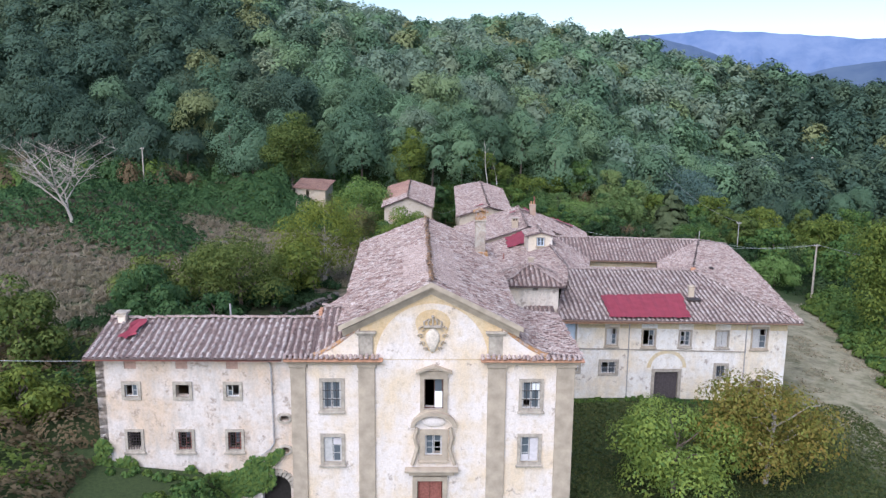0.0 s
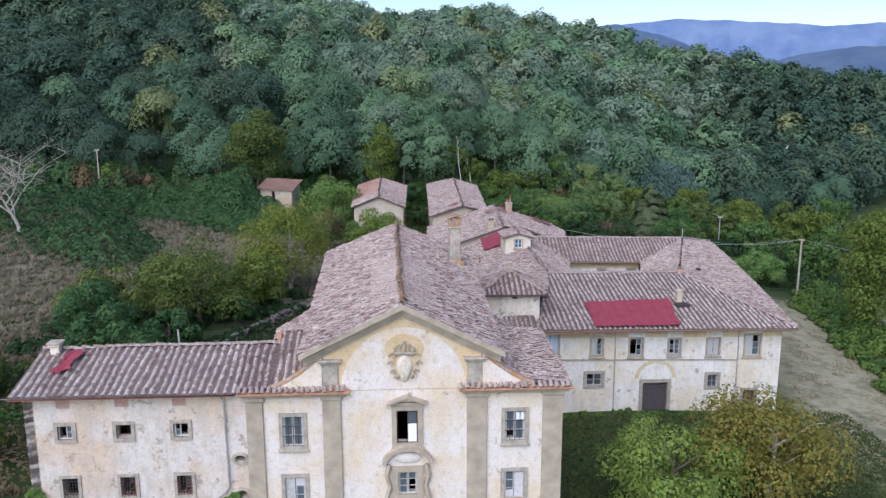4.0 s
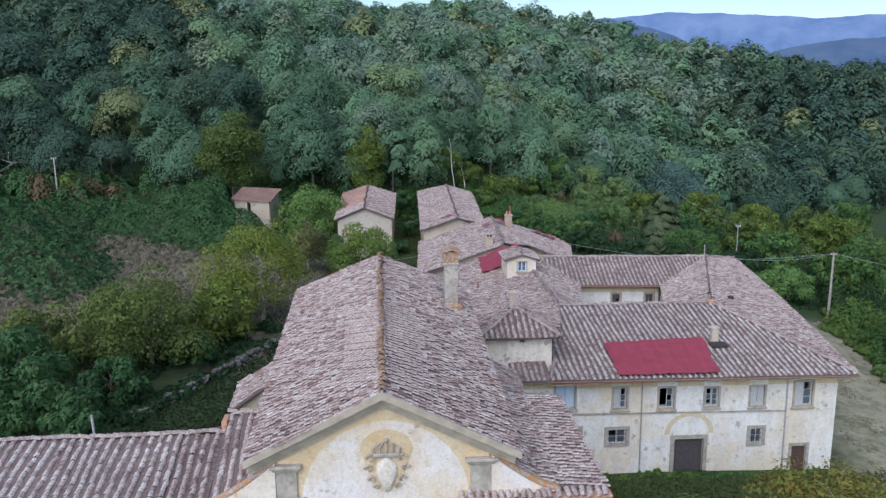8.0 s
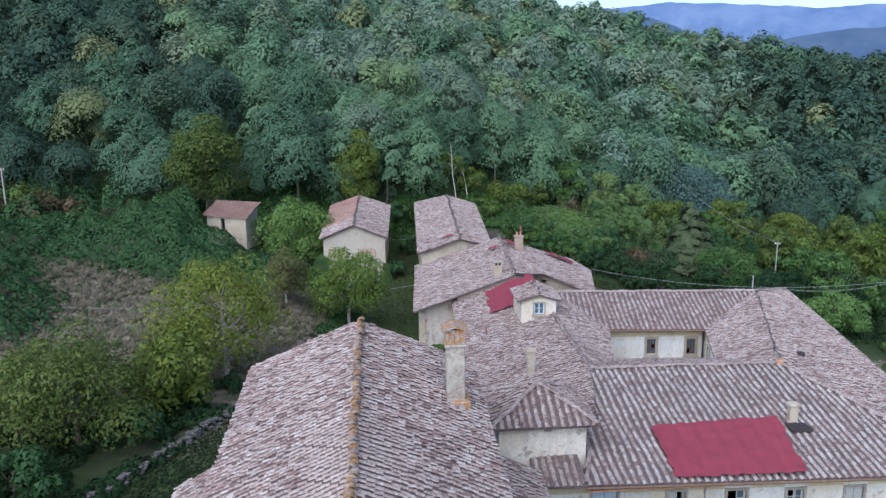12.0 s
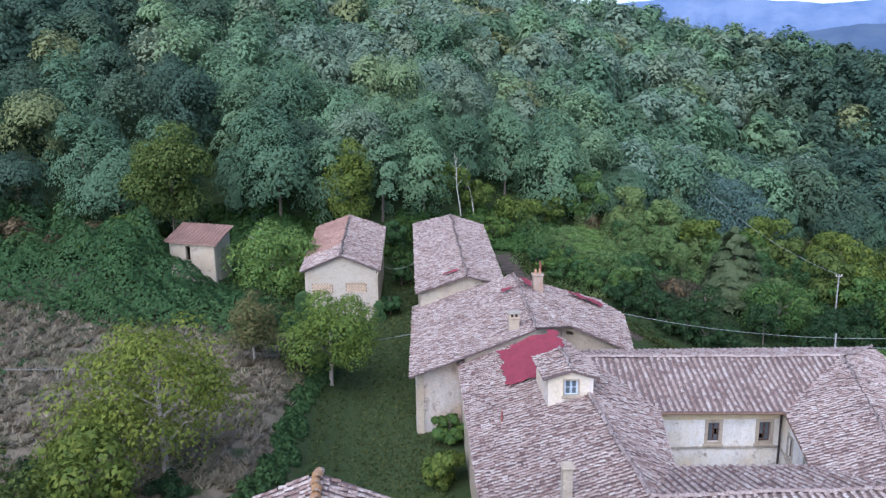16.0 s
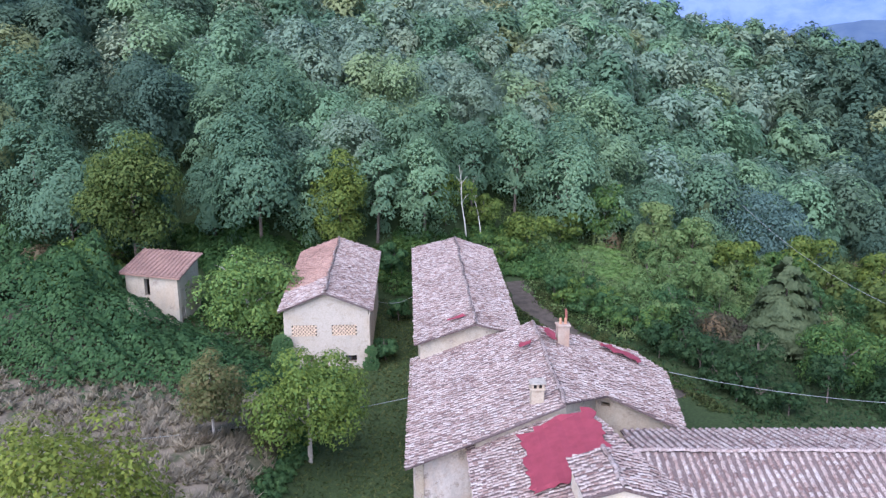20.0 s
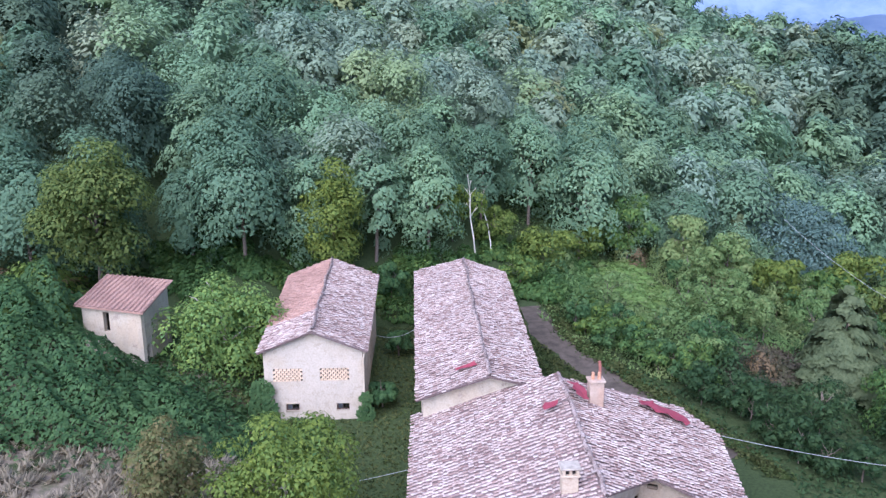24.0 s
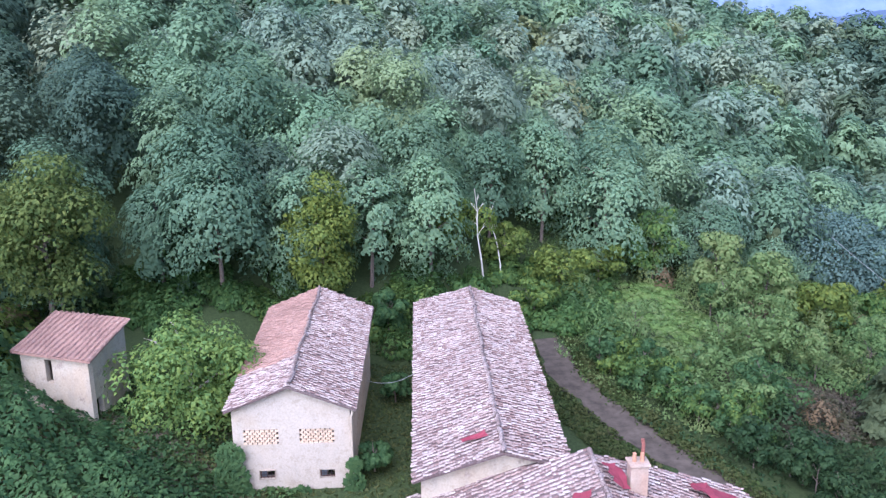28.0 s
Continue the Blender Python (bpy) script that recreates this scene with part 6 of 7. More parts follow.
tree("holm_oak", "dark ragged tree beside the convent wing", -31.0, 13.5, 7.3, (3.2, 3.4, 4.4), LEAF_OAK, 4600, 0.28, 28, 0.2, 117, 0.3)
tree("holm_oak", "spreading olive-green oak below the convent wing", -27.2, 5.0, 3.4, (3.0, 3.0, 2.6), LEAF_OLIVE, 3600, 0.26, 22, 0.3, 118, 0.16)
for k, (x, y, h, rx, rz, mt, tn) in enumerate(((36.0, 111.5, 9.0, 2.6, 3.8, LEAF_SCRUB, 0.5), (40.5, 109.0, 8.0, 2.8, 3.4, LEAF_SCRUB, 0.3), (45.0, 106.0, 7.0, 3.2, 3.0, LEAF_OLIVE, 0.1), (31.5, 118.0, 9.5, 3.4, 3.6, LEAF_GREEN, 0.15),
        (62.0, 100.0, 9.0, 4.2, 4.0, LEAF_OLIVE, 0.3), (70.0, 90.0, 9.5, 4.5, 4.2, LEAF_OLIVE, 0.2), (75.0, 78.0, 10.0, 4.5, 4.5, LEAF_OLIVE, 0.05), (58.0, 88.0, 6.0, 3.6, 2.8, LEAF_GREEN, 0.1))):
    tree("young_tree", "young green tree on the overgrown slope", x, y, h, (rx, rx, rz), mt, 2600, 0.36, 18, tn, 130 + k, 0.14, group="young trees on the slope")
r = random.Random(77)
for k in range(26):
    x, y = r.uniform(52, 92), r.uniform(68, 112)
    tree("young_tree", "self-sown tree in the scrub beyond the drive", x, y, r.uniform(5, 9.5), (r.uniform(2.6, 4.2),) * 2 + (3.0,), (LEAF_GREEN, LEAF_OLIVE, LEAF_OAK)[k % 3], 1700, 0.42, 14, 0.12, 200 + k, 0.14, group="self-sown trees beyond the drive")
for k, (x, y, h, rx, rz, mt, tn) in enumerate(((9.5, 112.0, 6.6, 3.6, 3.0, LEAF_GREEN, 0.6), (14.5, 113.5, 5.0, 2.8, 2.3, LEAF_OLIVE, 0.0), (20.0, 112.0, 5.6, 3.8, 2.8, LEAF_OLIVE, 0.1), (25.0, 116.0, 4.6, 3.0, 2.3, LEAF_OLIVE, 0.05),
        (2.6, 101.5, 3.8, 2.2, 2.0, LEAF_IVY, 0.1), (16.5, 106.5, 4.0, 2.6, 2.0, LEAF_GREEN, 0.3), (3.2, 90.5, 2.4, 1.3, 1.2, LEAF_IVY, 0.0), (1.9, 81.0, 2.4, 1.2, 1.2, LEAF_IVY, 0.0), (6.2, 55.0, 2.3, 1.5, 1.2, LEAF_GREEN, 0.2), (5.4, 49.0, 2.4, 1.6, 1.3, LEAF_OLIVE, 0.1), (5.2, 43.0, 2.2, 1.5, 1.2, LEAF_GREEN, 0.1))):
    tree("shrub", "wild leafy shrub in the rough grass", x, y, h, (rx, rx, rz), mt, 1500, 0.32, 14, tn, 160 + k, 0.08, category="shrub", group="wild shrubs")

r = random.Random(88)
k = 0
while k < 66:
    x, y = r.uniform(17, 58), r.uniform(66, 112)
    if x < 21 + 0.45 * max(0, 100 - y) or (31 < x < 45 and 75 < y < 94) or (y > 98 and x < 34) or (x > 40 and y < 70):
        continue
    # shrubs nearest the houses take the leaf colour with shade in it
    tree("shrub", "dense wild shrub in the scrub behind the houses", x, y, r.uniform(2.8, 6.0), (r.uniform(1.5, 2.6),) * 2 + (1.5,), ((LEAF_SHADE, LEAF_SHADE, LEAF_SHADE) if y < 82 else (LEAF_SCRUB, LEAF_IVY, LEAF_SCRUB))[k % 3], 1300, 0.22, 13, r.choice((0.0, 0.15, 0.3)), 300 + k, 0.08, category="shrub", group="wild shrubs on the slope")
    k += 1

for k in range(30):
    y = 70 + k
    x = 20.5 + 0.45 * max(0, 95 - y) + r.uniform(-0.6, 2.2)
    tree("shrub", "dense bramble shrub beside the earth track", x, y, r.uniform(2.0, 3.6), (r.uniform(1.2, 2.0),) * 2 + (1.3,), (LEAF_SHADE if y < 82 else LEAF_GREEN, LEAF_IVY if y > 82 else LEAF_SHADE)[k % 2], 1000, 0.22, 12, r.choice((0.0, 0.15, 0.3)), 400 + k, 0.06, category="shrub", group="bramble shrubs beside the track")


def conifer(name, label, x, y, height, radius, seed):
    z = float(ground_at(x, y))
    t = thing(name, label, "tree", at=(x, y, z))
    r = np.random.default_rng(seed)
    tris, tints = [], []
    for k in range(190):
        f = 0.05 + 0.93 * (1 - math.sqrt(r.uniform(0, 1)))
        a, reach = r.uniform(0, 6.2832), radius * (1 - f) ** 0.75 * r.uniform(0.75, 1.12) + 0.25
        n = int(60 + 62 * reach)
        q = r.uniform(0.25, 1, n) ** 0.7
        side = r.normal(0, 0.26, n) * (0.35 + reach * 0.28)
        px = x + reach * q * math.cos(a) - side * math.sin(a)
        py = y + reach * q * math.sin(a) + side * math.cos(a)
        pz = z + f * height + 0.25 * reach * q - 0.3 * reach * q**3 - np.abs(side) * 0.35 + r.normal(0, 0.1, n)
        w = np.stack([np.cos(a) * q - 0.5 * side * math.sin(a), np.sin(a) * q + 0.5 * side * math.cos(a), 0.55 + 0 * q], -1)
        w /= np.linalg.norm(w, axis=1)[:, None]
        tris.append(tuft_arrays(np.stack([px, py, pz], -1), w, 0.29, seed * 1000 + k))
        tints.append(np.clip(r.normal(0.4, 0.2, n), 0, 1))
    under(tufts_object("crown", tris, tints, LEAF_CONIFER), t)
    under(part("trunk", tube([(x, y, z - 0.3), (x, y, z + height * 0.9)], 0.2, 7, 0.2), BARK), t)
    return t


conifer("cypress_tree", "grey-green conical cypress behind the house", 40.4, 84.5, 10.2, 4.3, 7)
conifer("cypress_tree", "tall narrow cypress at the foot of the wood", 47.0, 122.0, 10.0, 2.2, 8)
# bare trees
def branching(base, height, radius, seed, spread, forks=(6, 5, 4), bole=0.6):
    """A leafless tree: trunk, limbs, branches and twigs, each fork thinner and more crooked, as one mesh."""
    r = random.Random(seed)
    bm = bmesh.new()

    def grow(p, way, length, rad, level):
        pts = [p]
        for k in range(4):
            way = (way + Vector((r.uniform(-1, 1), r.uniform(-1, 1), r.uniform(-0.6, 0.6))) * 0.25).normalized()
            pts.append(pts[-1] + way * length / 4)
        t = tube(pts, rad, 5 if level < 2 else 3, 0.35)
        me = bpy.data.meshes.new("limb")
        t.to_mesh(me)
        t.free()
        bm.from_mesh(me)
        bpy.data.meshes.remove(me)
        if level < len(forks):
            for k in range(forks[level]):
                f = r.uniform(0.35, 1.0) * 4
                i = int(min(3, f))
                q = pts[i].lerp(pts[i + 1], f - i)
                a = k * 2.4 + r.uniform(-0.6, 0.6)
                out = (Vector((math.cos(a), math.sin(a), r.uniform(-0.1, 0.55))) * spread + way).normalized()
                reach = height * (1 - bole) * r.uniform(0.7, 1.1) if level == 0 else length * r.uniform(0.4, 0.7)
                grow(q, out, reach, rad * 0.42, level + 1)

    grow(Vector(base) - Vector((0, 0, 0.3)), Vector((r.uniform(-0.1, 0.1), r.uniform(-0.1, 0.1), 1)), height * bole, radius, 0)
    return bm


for name, label, x, y, h, rad, spread, forks, seed in (("bare_tree", "leafless grey tree with spreading crooked branches", -47.0, 60.0, 13.0, 0.28, 2.0, (10, 6, 5), 3), ("bare_tree", "slender leafless birch at the edge of the wood", 12.0, 110.5, 11.5, 0.1, 0.4, (6, 4), 4),
                                                       ("bare_tree", "slender leafless birch at the edge of the wood", 13.8, 111.0, 9.0, 0.08, 0.4, (5, 4), 14),
                                                       ("bare_tree", "dead white trunk rising out of the wood", 101.0, 172.0, 15.0, 0.3, 0.6, (6, 4), 5), ("bare_tree", "thin dead sapling in the dry meadow", -17.5, 56.0, 4.6, 0.06, 0.7, (6, 4), 6)):
    z = float(ground_at(x, y))
    t = thing(name, label, "tree", at=(x, y, z))
    under(part("trunk", branching((x, y, z), h, rad, seed, spread, forks, 0.45 if spread > 1 else 0.9), BARK_WHITE if spread < 0.65 else BARK_PALE), t)


# ---- thickets, ivy and grass ----
def thicket(name, label, spots, mat, size=0.34, per=520, seed=1, flat=0.7, tint=0.15):
    """Low mounds of leaves at (x, y, radius, height), as one stuff object."""
    r = np.random.default_rng(seed)
    tris, tints = [], []
    for x, y, rad, h in spots:
        n = int(per * 1.3 * rad * rad / 4) + 150
        k = 7
        ca, cq = r.uniform(0, 6.28, k), np.sqrt(r.uniform(0, 1, k)) * 0.72
        lobe_r = rad * r.uniform(0.28, 0.5, k)
        lobe_h = h * r.uniform(0.45, 1.05, k) * (1 - 0.45 * cq)
        which = r.integers(0, k, n)
        w = r.normal(size=(n, 3))
        w[:, 2] = np.abs(w[:, 2]) - 0.25
        w /= np.linalg.norm(w, axis=1)[:, None]
        shell = r.uniform(0.7, 1.1, n)
        px = x + rad * (cq * np.cos(ca))[which] + w[:, 0] * lobe_r[which] * shell
        py = y + rad * (cq * np.sin(ca))[which] + w[:, 1] * lobe_r[which] * shell
        up = np.clip(lobe_h[which] * (0.35 + 0.65 * w[:, 2] * shell), 0.04, None)
        p = np.stack([px, py, ground_at(px, py) + up], -1)
        tris.append(tuft_arrays(p, w, size * 0.85, int(r.integers(1 << 30))))
        tints.append(np.clip(r.normal(tint, 0.15, n) + r.normal(0, 0.12), 0, 1))
    return tagged(tufts_object(name, tris, tints, mat, kind="stuff"), label, "thicket")


def blanket(name, label, mounds, mat, density, size, seed, bumps=0.3, tint=0.15):
    """A continuous blanket of climbing leaves over mounds (x, y, radius, height)."""
    r = np.random.default_rng(seed)
    m = np.array(mounds)
    lo, hi = (m[:, :2] - m[:, 2:3] * 1.7).min(0), (m[:, :2] + m[:, 2:3] * 1.7).max(0)
    n = int(density * (hi - lo).prod())
    x, y = r.uniform(lo[0], hi[0], n), r.uniform(lo[1], hi[1], n)

    def top(x, y):
        z = np.zeros_like(x)
        for cx, cy, rad, h in mounds:
            z = z + h * np.exp(-((x - cx) ** 2 + (y - cy) ** 2) / (rad * rad) * 1.3)
        return z * (1 + 0.25 * np.sin(0.9 * x + 1.7 * np.sin(0.6 * y)) * np.sin(0.8 * y + x * 0.3)) + bumps * (np.sin(2.3 * x + np.sin(1.9 * y)) * np.sin(2.1 * y + np.sin(1.3 * x)) + 0.5 * np.sin(4.7 * x + y) * np.sin(4.3 * y - x))

    z = top(x, y)
    keep = z > 0.35 + r.uniform(-0.15, 0.35, n)
    x, y, z = x[keep], y[keep], z[keep]
    w = np.stack([(z - top(x + 0.25, y)) / 0.25, (z - top(x, y + 0.25)) / 0.25, np.ones(len(x))], -1)
    w /= np.linalg.norm(w, axis=1)[:, None]
    p = np.stack([x, y, ground_at(x, y) + z + r.normal(0, 0.07, len(x))], -1)
    lump = 0.5 + 0.5 * np.sin(0.5 * x + 2) * np.sin(0.45 * y + np.sin(0.4 * x))
    return tagged(tufts_object(name, [tuft_arrays(p, w, size, seed)], [np.clip(tint * 2 * lump + r.normal(0, 0.12, len(x)), 0, 1)], mat, kind="stuff"), label, "thicket")


def bush_sheet(kinds, bushes, density, size, seed):
    """Domed bushes (x, y, radius, height, kind) grown into one another; kinds: (name, label, material, tint), one stuff object each."""
    r = np.random.default_rng(seed)
    b = np.array([q[:4] for q in bushes])
    sorts = [([], []) for _ in kinds]
    for i, (cx, cy, rad, h, kind) in enumerate(bushes):
        n = int(density * 3.14 * rad * rad * (1 + 0.5 * h / rad))
        w = r.normal(size=(n, 3))
        w[:, 2] = np.abs(w[:, 2])
        w /= np.linalg.norm(w, axis=1)[:, None]
        swell = 1 + 0.16 * np.sin(4 * np.arctan2(w[:, 1], w[:, 0]) + 3 * w[:, 2] + i) + r.normal(0, 0.07, n)
        x, y, z = cx + rad * w[:, 0] * swell, cy + rad * w[:, 1] * swell, h * w[:, 2] * swell
        near = b[(np.hypot(b[:, 0] - cx, b[:, 1] - cy) < rad + b[:, 2]) & (np.arange(len(b)) != i)]
        over = np.zeros(n)
        for ox, oy, orad, oh in near:
            over = np.maximum(over, oh * np.sqrt(np.clip(1 - ((x - ox) ** 2 + (y - oy) ** 2) / orad**2, 0, 1)))
        keep = z > over - 0.25
        p = np.stack([x, y, ground_at(x, y) + z], -1)[keep]
        up = w[keep] * np.array([1, 1, rad / h])
        sorts[kind][0].append(tuft_arrays(p, up / np.linalg.norm(up, axis=1)[:, None], size * r.uniform(0.85, 1.15), int(r.integers(1 << 30))))
        sorts[kind][1].append(np.clip(r.normal(kinds[kind][3], 0.1, len(p)) + r.normal(0, 0.15), 0, 1))
    for (name, label, mat, _), (tris, tints) in zip(kinds, sorts):
        tagged(tufts_object(name, tris, tints, mat, kind="stuff"), label, "thicket")


r = random.Random(21)
blanket("ivy_thicket", "dark green ivy and clematis mound below the shed", [(-24.5, 79.5, 5.5, 3.4), (-19.5, 80.5, 3.6, 2.2), (-29, 82, 5.0, 3.4), (-34, 80, 5.0, 2.6), (-22, 74.5, 4.5, 1.8), (-15.5, 75, 4.6, 1.6), (-9.5, 75.5, 3.4, 1.6), (-11.5, 70.5, 3.0, 1.3), (-26, 87, 4.0, 4.2), (-23.2, 84.5, 2.0, 3.0)], LEAF_IVY, 62, 0.24, 2)
blanket("bramble_thicket", "dense dark bramble blanket at the meadow edge", [(-37, 58, 6, 2.6), (-42, 66, 6, 2.6), (-50, 70, 7, 2.8), (-58, 64, 7, 3.0), (-46, 78, 6, 2.4), (-58, 78, 7, 2.8), (-40, 85, 6, 2.4), (-33, 52, 4, 1.5)], LEAF_IVY, 26, 0.34, 3, 0.4, 0.08)
belt = [(r.uniform(-78, -26), r.uniform(87, 98), r.uniform(1.6, 3.2), r.uniform(2.0, 4.6), r.choice((0, 0, 1, 2))) for _ in range(90)]
bush_sheet((("wood_edge_scrub", "dark shrubs at the foot of the wood", LEAF_IVY, 0.1), ("wood_edge_scrub", "green elder and hazel at the foot of the wood", LEAF_GREEN, 0.3), ("wood_edge_scrub", "browning shrubs at the foot of the wood", LEAF_RUST, 0.3)), belt, 26, 0.36, 31)
left = [(r.uniform(-44, -22.5), r.uniform(-9, 21), r.uniform(1.2, 2.8), r.uniform(0.6, 2.0), r.choice((0, 1, 2, 2))) for _ in range(120)]
bush_sheet((("wing_scrub", "dark brambles beside the convent wing", LEAF_IVY, 0.0), ("wing_scrub", "olive scrub beside the convent wing", LEAF_OLIVE, 0.0), ("wing_scrub", "withered brown scrub beside the convent wing", LEAF_RUST, 0.2)), left, 30, 0.24, 32)
bank = [(-5.6 + 0.11 * (y - 50) + r.uniform(-0.6, 0.3), y, r.uniform(0.7, 1.2), r.uniform(0.5, 1.3)) for y in range(36, 78)]
thicket("bank_scrub", "dark brambles along the bank of the lane", bank, LEAF_IVY, 0.24, 900, 23, tint=0.3)
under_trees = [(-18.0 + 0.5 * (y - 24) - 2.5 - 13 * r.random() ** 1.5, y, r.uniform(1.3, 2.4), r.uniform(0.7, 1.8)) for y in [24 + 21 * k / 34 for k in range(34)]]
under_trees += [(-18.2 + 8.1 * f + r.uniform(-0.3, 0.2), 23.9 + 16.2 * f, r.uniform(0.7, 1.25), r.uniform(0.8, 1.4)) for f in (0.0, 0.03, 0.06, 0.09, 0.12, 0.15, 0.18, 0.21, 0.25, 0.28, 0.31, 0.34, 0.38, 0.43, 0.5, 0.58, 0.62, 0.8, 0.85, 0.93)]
thicket("bramble_thicket", "brambles under the trees beside the church, coloured as in shade", under_trees, LEAF_SHADE, 0.26, 620, 24, tint=0.15)
edge = [(r.uniform(-24, 8), r.uniform(99, 107), r.uniform(1.8, 3), r.uniform(1.8, 3.6)) for _ in range(26)] + [(r.uniform(5, 24), r.uniform(102, 114), r.uniform(1.6, 2.8), r.uniform(1.5, 3.2)) for _ in range(28)]
thicket("undergrowth", "shaded undergrowth along the foot of the wood", edge, LEAF_GREEN, 0.34, 520, 4, tint=0.05)
right = []
while len(right) < 420:
    x, y = r.uniform(15, 92), r.uniform(62, 126)
    if y > 98 and 22 < x < 33 and y < 116:
        continue
    if x < 19.5 + 0.45 * (101 - y) * (y < 101) or (x < 30 and y < 74) or (y < 72 and x < 44) or (x > 44 and y < 66 and x < 55):
        continue
    if 31 < x < 42 and 84 < y < 93 and r.random() < 0.8 or 35.5 < x < 45 and 75 < y < 86:
        continue
    wild = r.random()
    # kind 4, mostly below y = 86, carries the shade in its leaf colour
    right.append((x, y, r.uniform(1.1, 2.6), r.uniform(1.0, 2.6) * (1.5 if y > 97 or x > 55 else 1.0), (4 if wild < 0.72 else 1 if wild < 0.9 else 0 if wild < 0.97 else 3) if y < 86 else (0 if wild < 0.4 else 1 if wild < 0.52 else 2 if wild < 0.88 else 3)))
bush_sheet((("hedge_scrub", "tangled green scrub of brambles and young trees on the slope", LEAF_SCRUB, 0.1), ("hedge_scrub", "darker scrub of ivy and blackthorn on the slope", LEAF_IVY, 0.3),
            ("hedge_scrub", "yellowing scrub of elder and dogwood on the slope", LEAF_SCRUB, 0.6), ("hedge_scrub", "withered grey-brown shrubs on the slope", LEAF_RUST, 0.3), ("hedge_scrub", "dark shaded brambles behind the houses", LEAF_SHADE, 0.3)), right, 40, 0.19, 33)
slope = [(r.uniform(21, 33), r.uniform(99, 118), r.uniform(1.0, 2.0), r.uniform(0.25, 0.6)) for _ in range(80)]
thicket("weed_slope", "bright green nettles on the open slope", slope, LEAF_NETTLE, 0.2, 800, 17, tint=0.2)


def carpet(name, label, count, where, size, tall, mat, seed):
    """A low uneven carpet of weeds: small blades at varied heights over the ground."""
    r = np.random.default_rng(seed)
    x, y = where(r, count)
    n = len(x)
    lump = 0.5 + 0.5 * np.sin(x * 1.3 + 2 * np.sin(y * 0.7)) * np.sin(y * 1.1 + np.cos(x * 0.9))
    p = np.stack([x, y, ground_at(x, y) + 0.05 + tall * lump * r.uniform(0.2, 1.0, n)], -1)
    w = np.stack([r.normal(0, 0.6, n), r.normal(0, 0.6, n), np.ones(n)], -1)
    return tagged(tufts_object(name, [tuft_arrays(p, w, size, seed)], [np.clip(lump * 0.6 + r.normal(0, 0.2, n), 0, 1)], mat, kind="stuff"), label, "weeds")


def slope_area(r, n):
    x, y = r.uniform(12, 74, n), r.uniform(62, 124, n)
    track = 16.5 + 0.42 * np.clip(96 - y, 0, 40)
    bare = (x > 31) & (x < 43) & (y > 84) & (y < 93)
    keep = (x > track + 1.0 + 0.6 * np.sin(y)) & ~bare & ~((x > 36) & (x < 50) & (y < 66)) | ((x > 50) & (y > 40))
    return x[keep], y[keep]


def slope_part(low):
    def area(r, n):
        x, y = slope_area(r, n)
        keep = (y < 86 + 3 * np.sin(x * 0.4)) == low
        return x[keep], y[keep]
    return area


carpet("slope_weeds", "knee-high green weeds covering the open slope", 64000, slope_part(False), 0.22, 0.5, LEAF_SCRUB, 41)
carpet("slope_weeds", "low brambles behind the houses, shade in their colour", 56000, slope_part(True), 0.22, 0.5, LEAF_SHADE, 46)
drive = []
for k in range(34):
    f = k / 33
    x, y = 43.5 + 9.5 * f, 16 + 45 * f
    drive += [(x + r.uniform(-0.4, 1.6), y, r.uniform(1.3, 2.2), r.uniform(1.2, 2.6)), (x + r.uniform(3, 8), y, r.uniform(2.0, 3.2), r.uniform(2.5, 5.0))]
thicket("drive_hedge", "overgrown hedge along the grass drive", drive, LEAF_GREEN, 0.34, 520, 7, tint=0.3)
foot = [(-19 + 0.75 * k + r.uniform(-0.3, 0.3), -0.9 + r.uniform(-0.5, 0.2), r.uniform(0.3, 0.55), r.uniform(0.25, 0.7)) for k in range(12)] + [(r.uniform(-24, -8.5), r.uniform(-7, -1.5), r.uniform(0.8, 1.8), r.uniform(0.3, 0.8)) for _ in range(5)]
thicket("wall_weeds", "weeds and ivy at the foot of the convent wing", foot, LEAF_GREEN, 0.2, 900, 8, tint=0.2)
foot = [(9 + 0.8 * k + r.uniform(-0.3, 0.3), 22.2 + r.uniform(-0.2, 0.2), r.uniform(0.3, 0.6), r.uniform(0.2, 0.5)) for k in range(29)]
thicket("wall_weeds", "low weeds along the foot of the house front", foot, LEAF_GREEN, 0.16, 1500, 9, tint=0.2)


def climber(name, label, spots, mat, seed):
    """Leaves over a wall face: (x, y, z, radius), lying in the xz-plane before the wall."""
    r = np.random.default_rng(seed)
    tris, tints = [], []
    for x, y, z, rad in spots:
        n = int(260 * rad * rad) + 60
        a, q = r.uniform(0, 6.28, n), np.sqrt(r.uniform(0, 1, n)) * rad
        p = np.stack([x + q * np.cos(a), y - r.uniform(0.02, 0.3, n), z + q * np.sin(a)], -1)
        tris.append(tuft_arrays(p, np.tile([0.0, -1.0, 0.2], (n, 1)), 0.22, int(r.integers(1 << 30))))
        tints.append(r.uniform(0, 0.5, n))
    return tagged(tufts_object(name, tris, tints, mat, kind="stuff"), label, "climber")


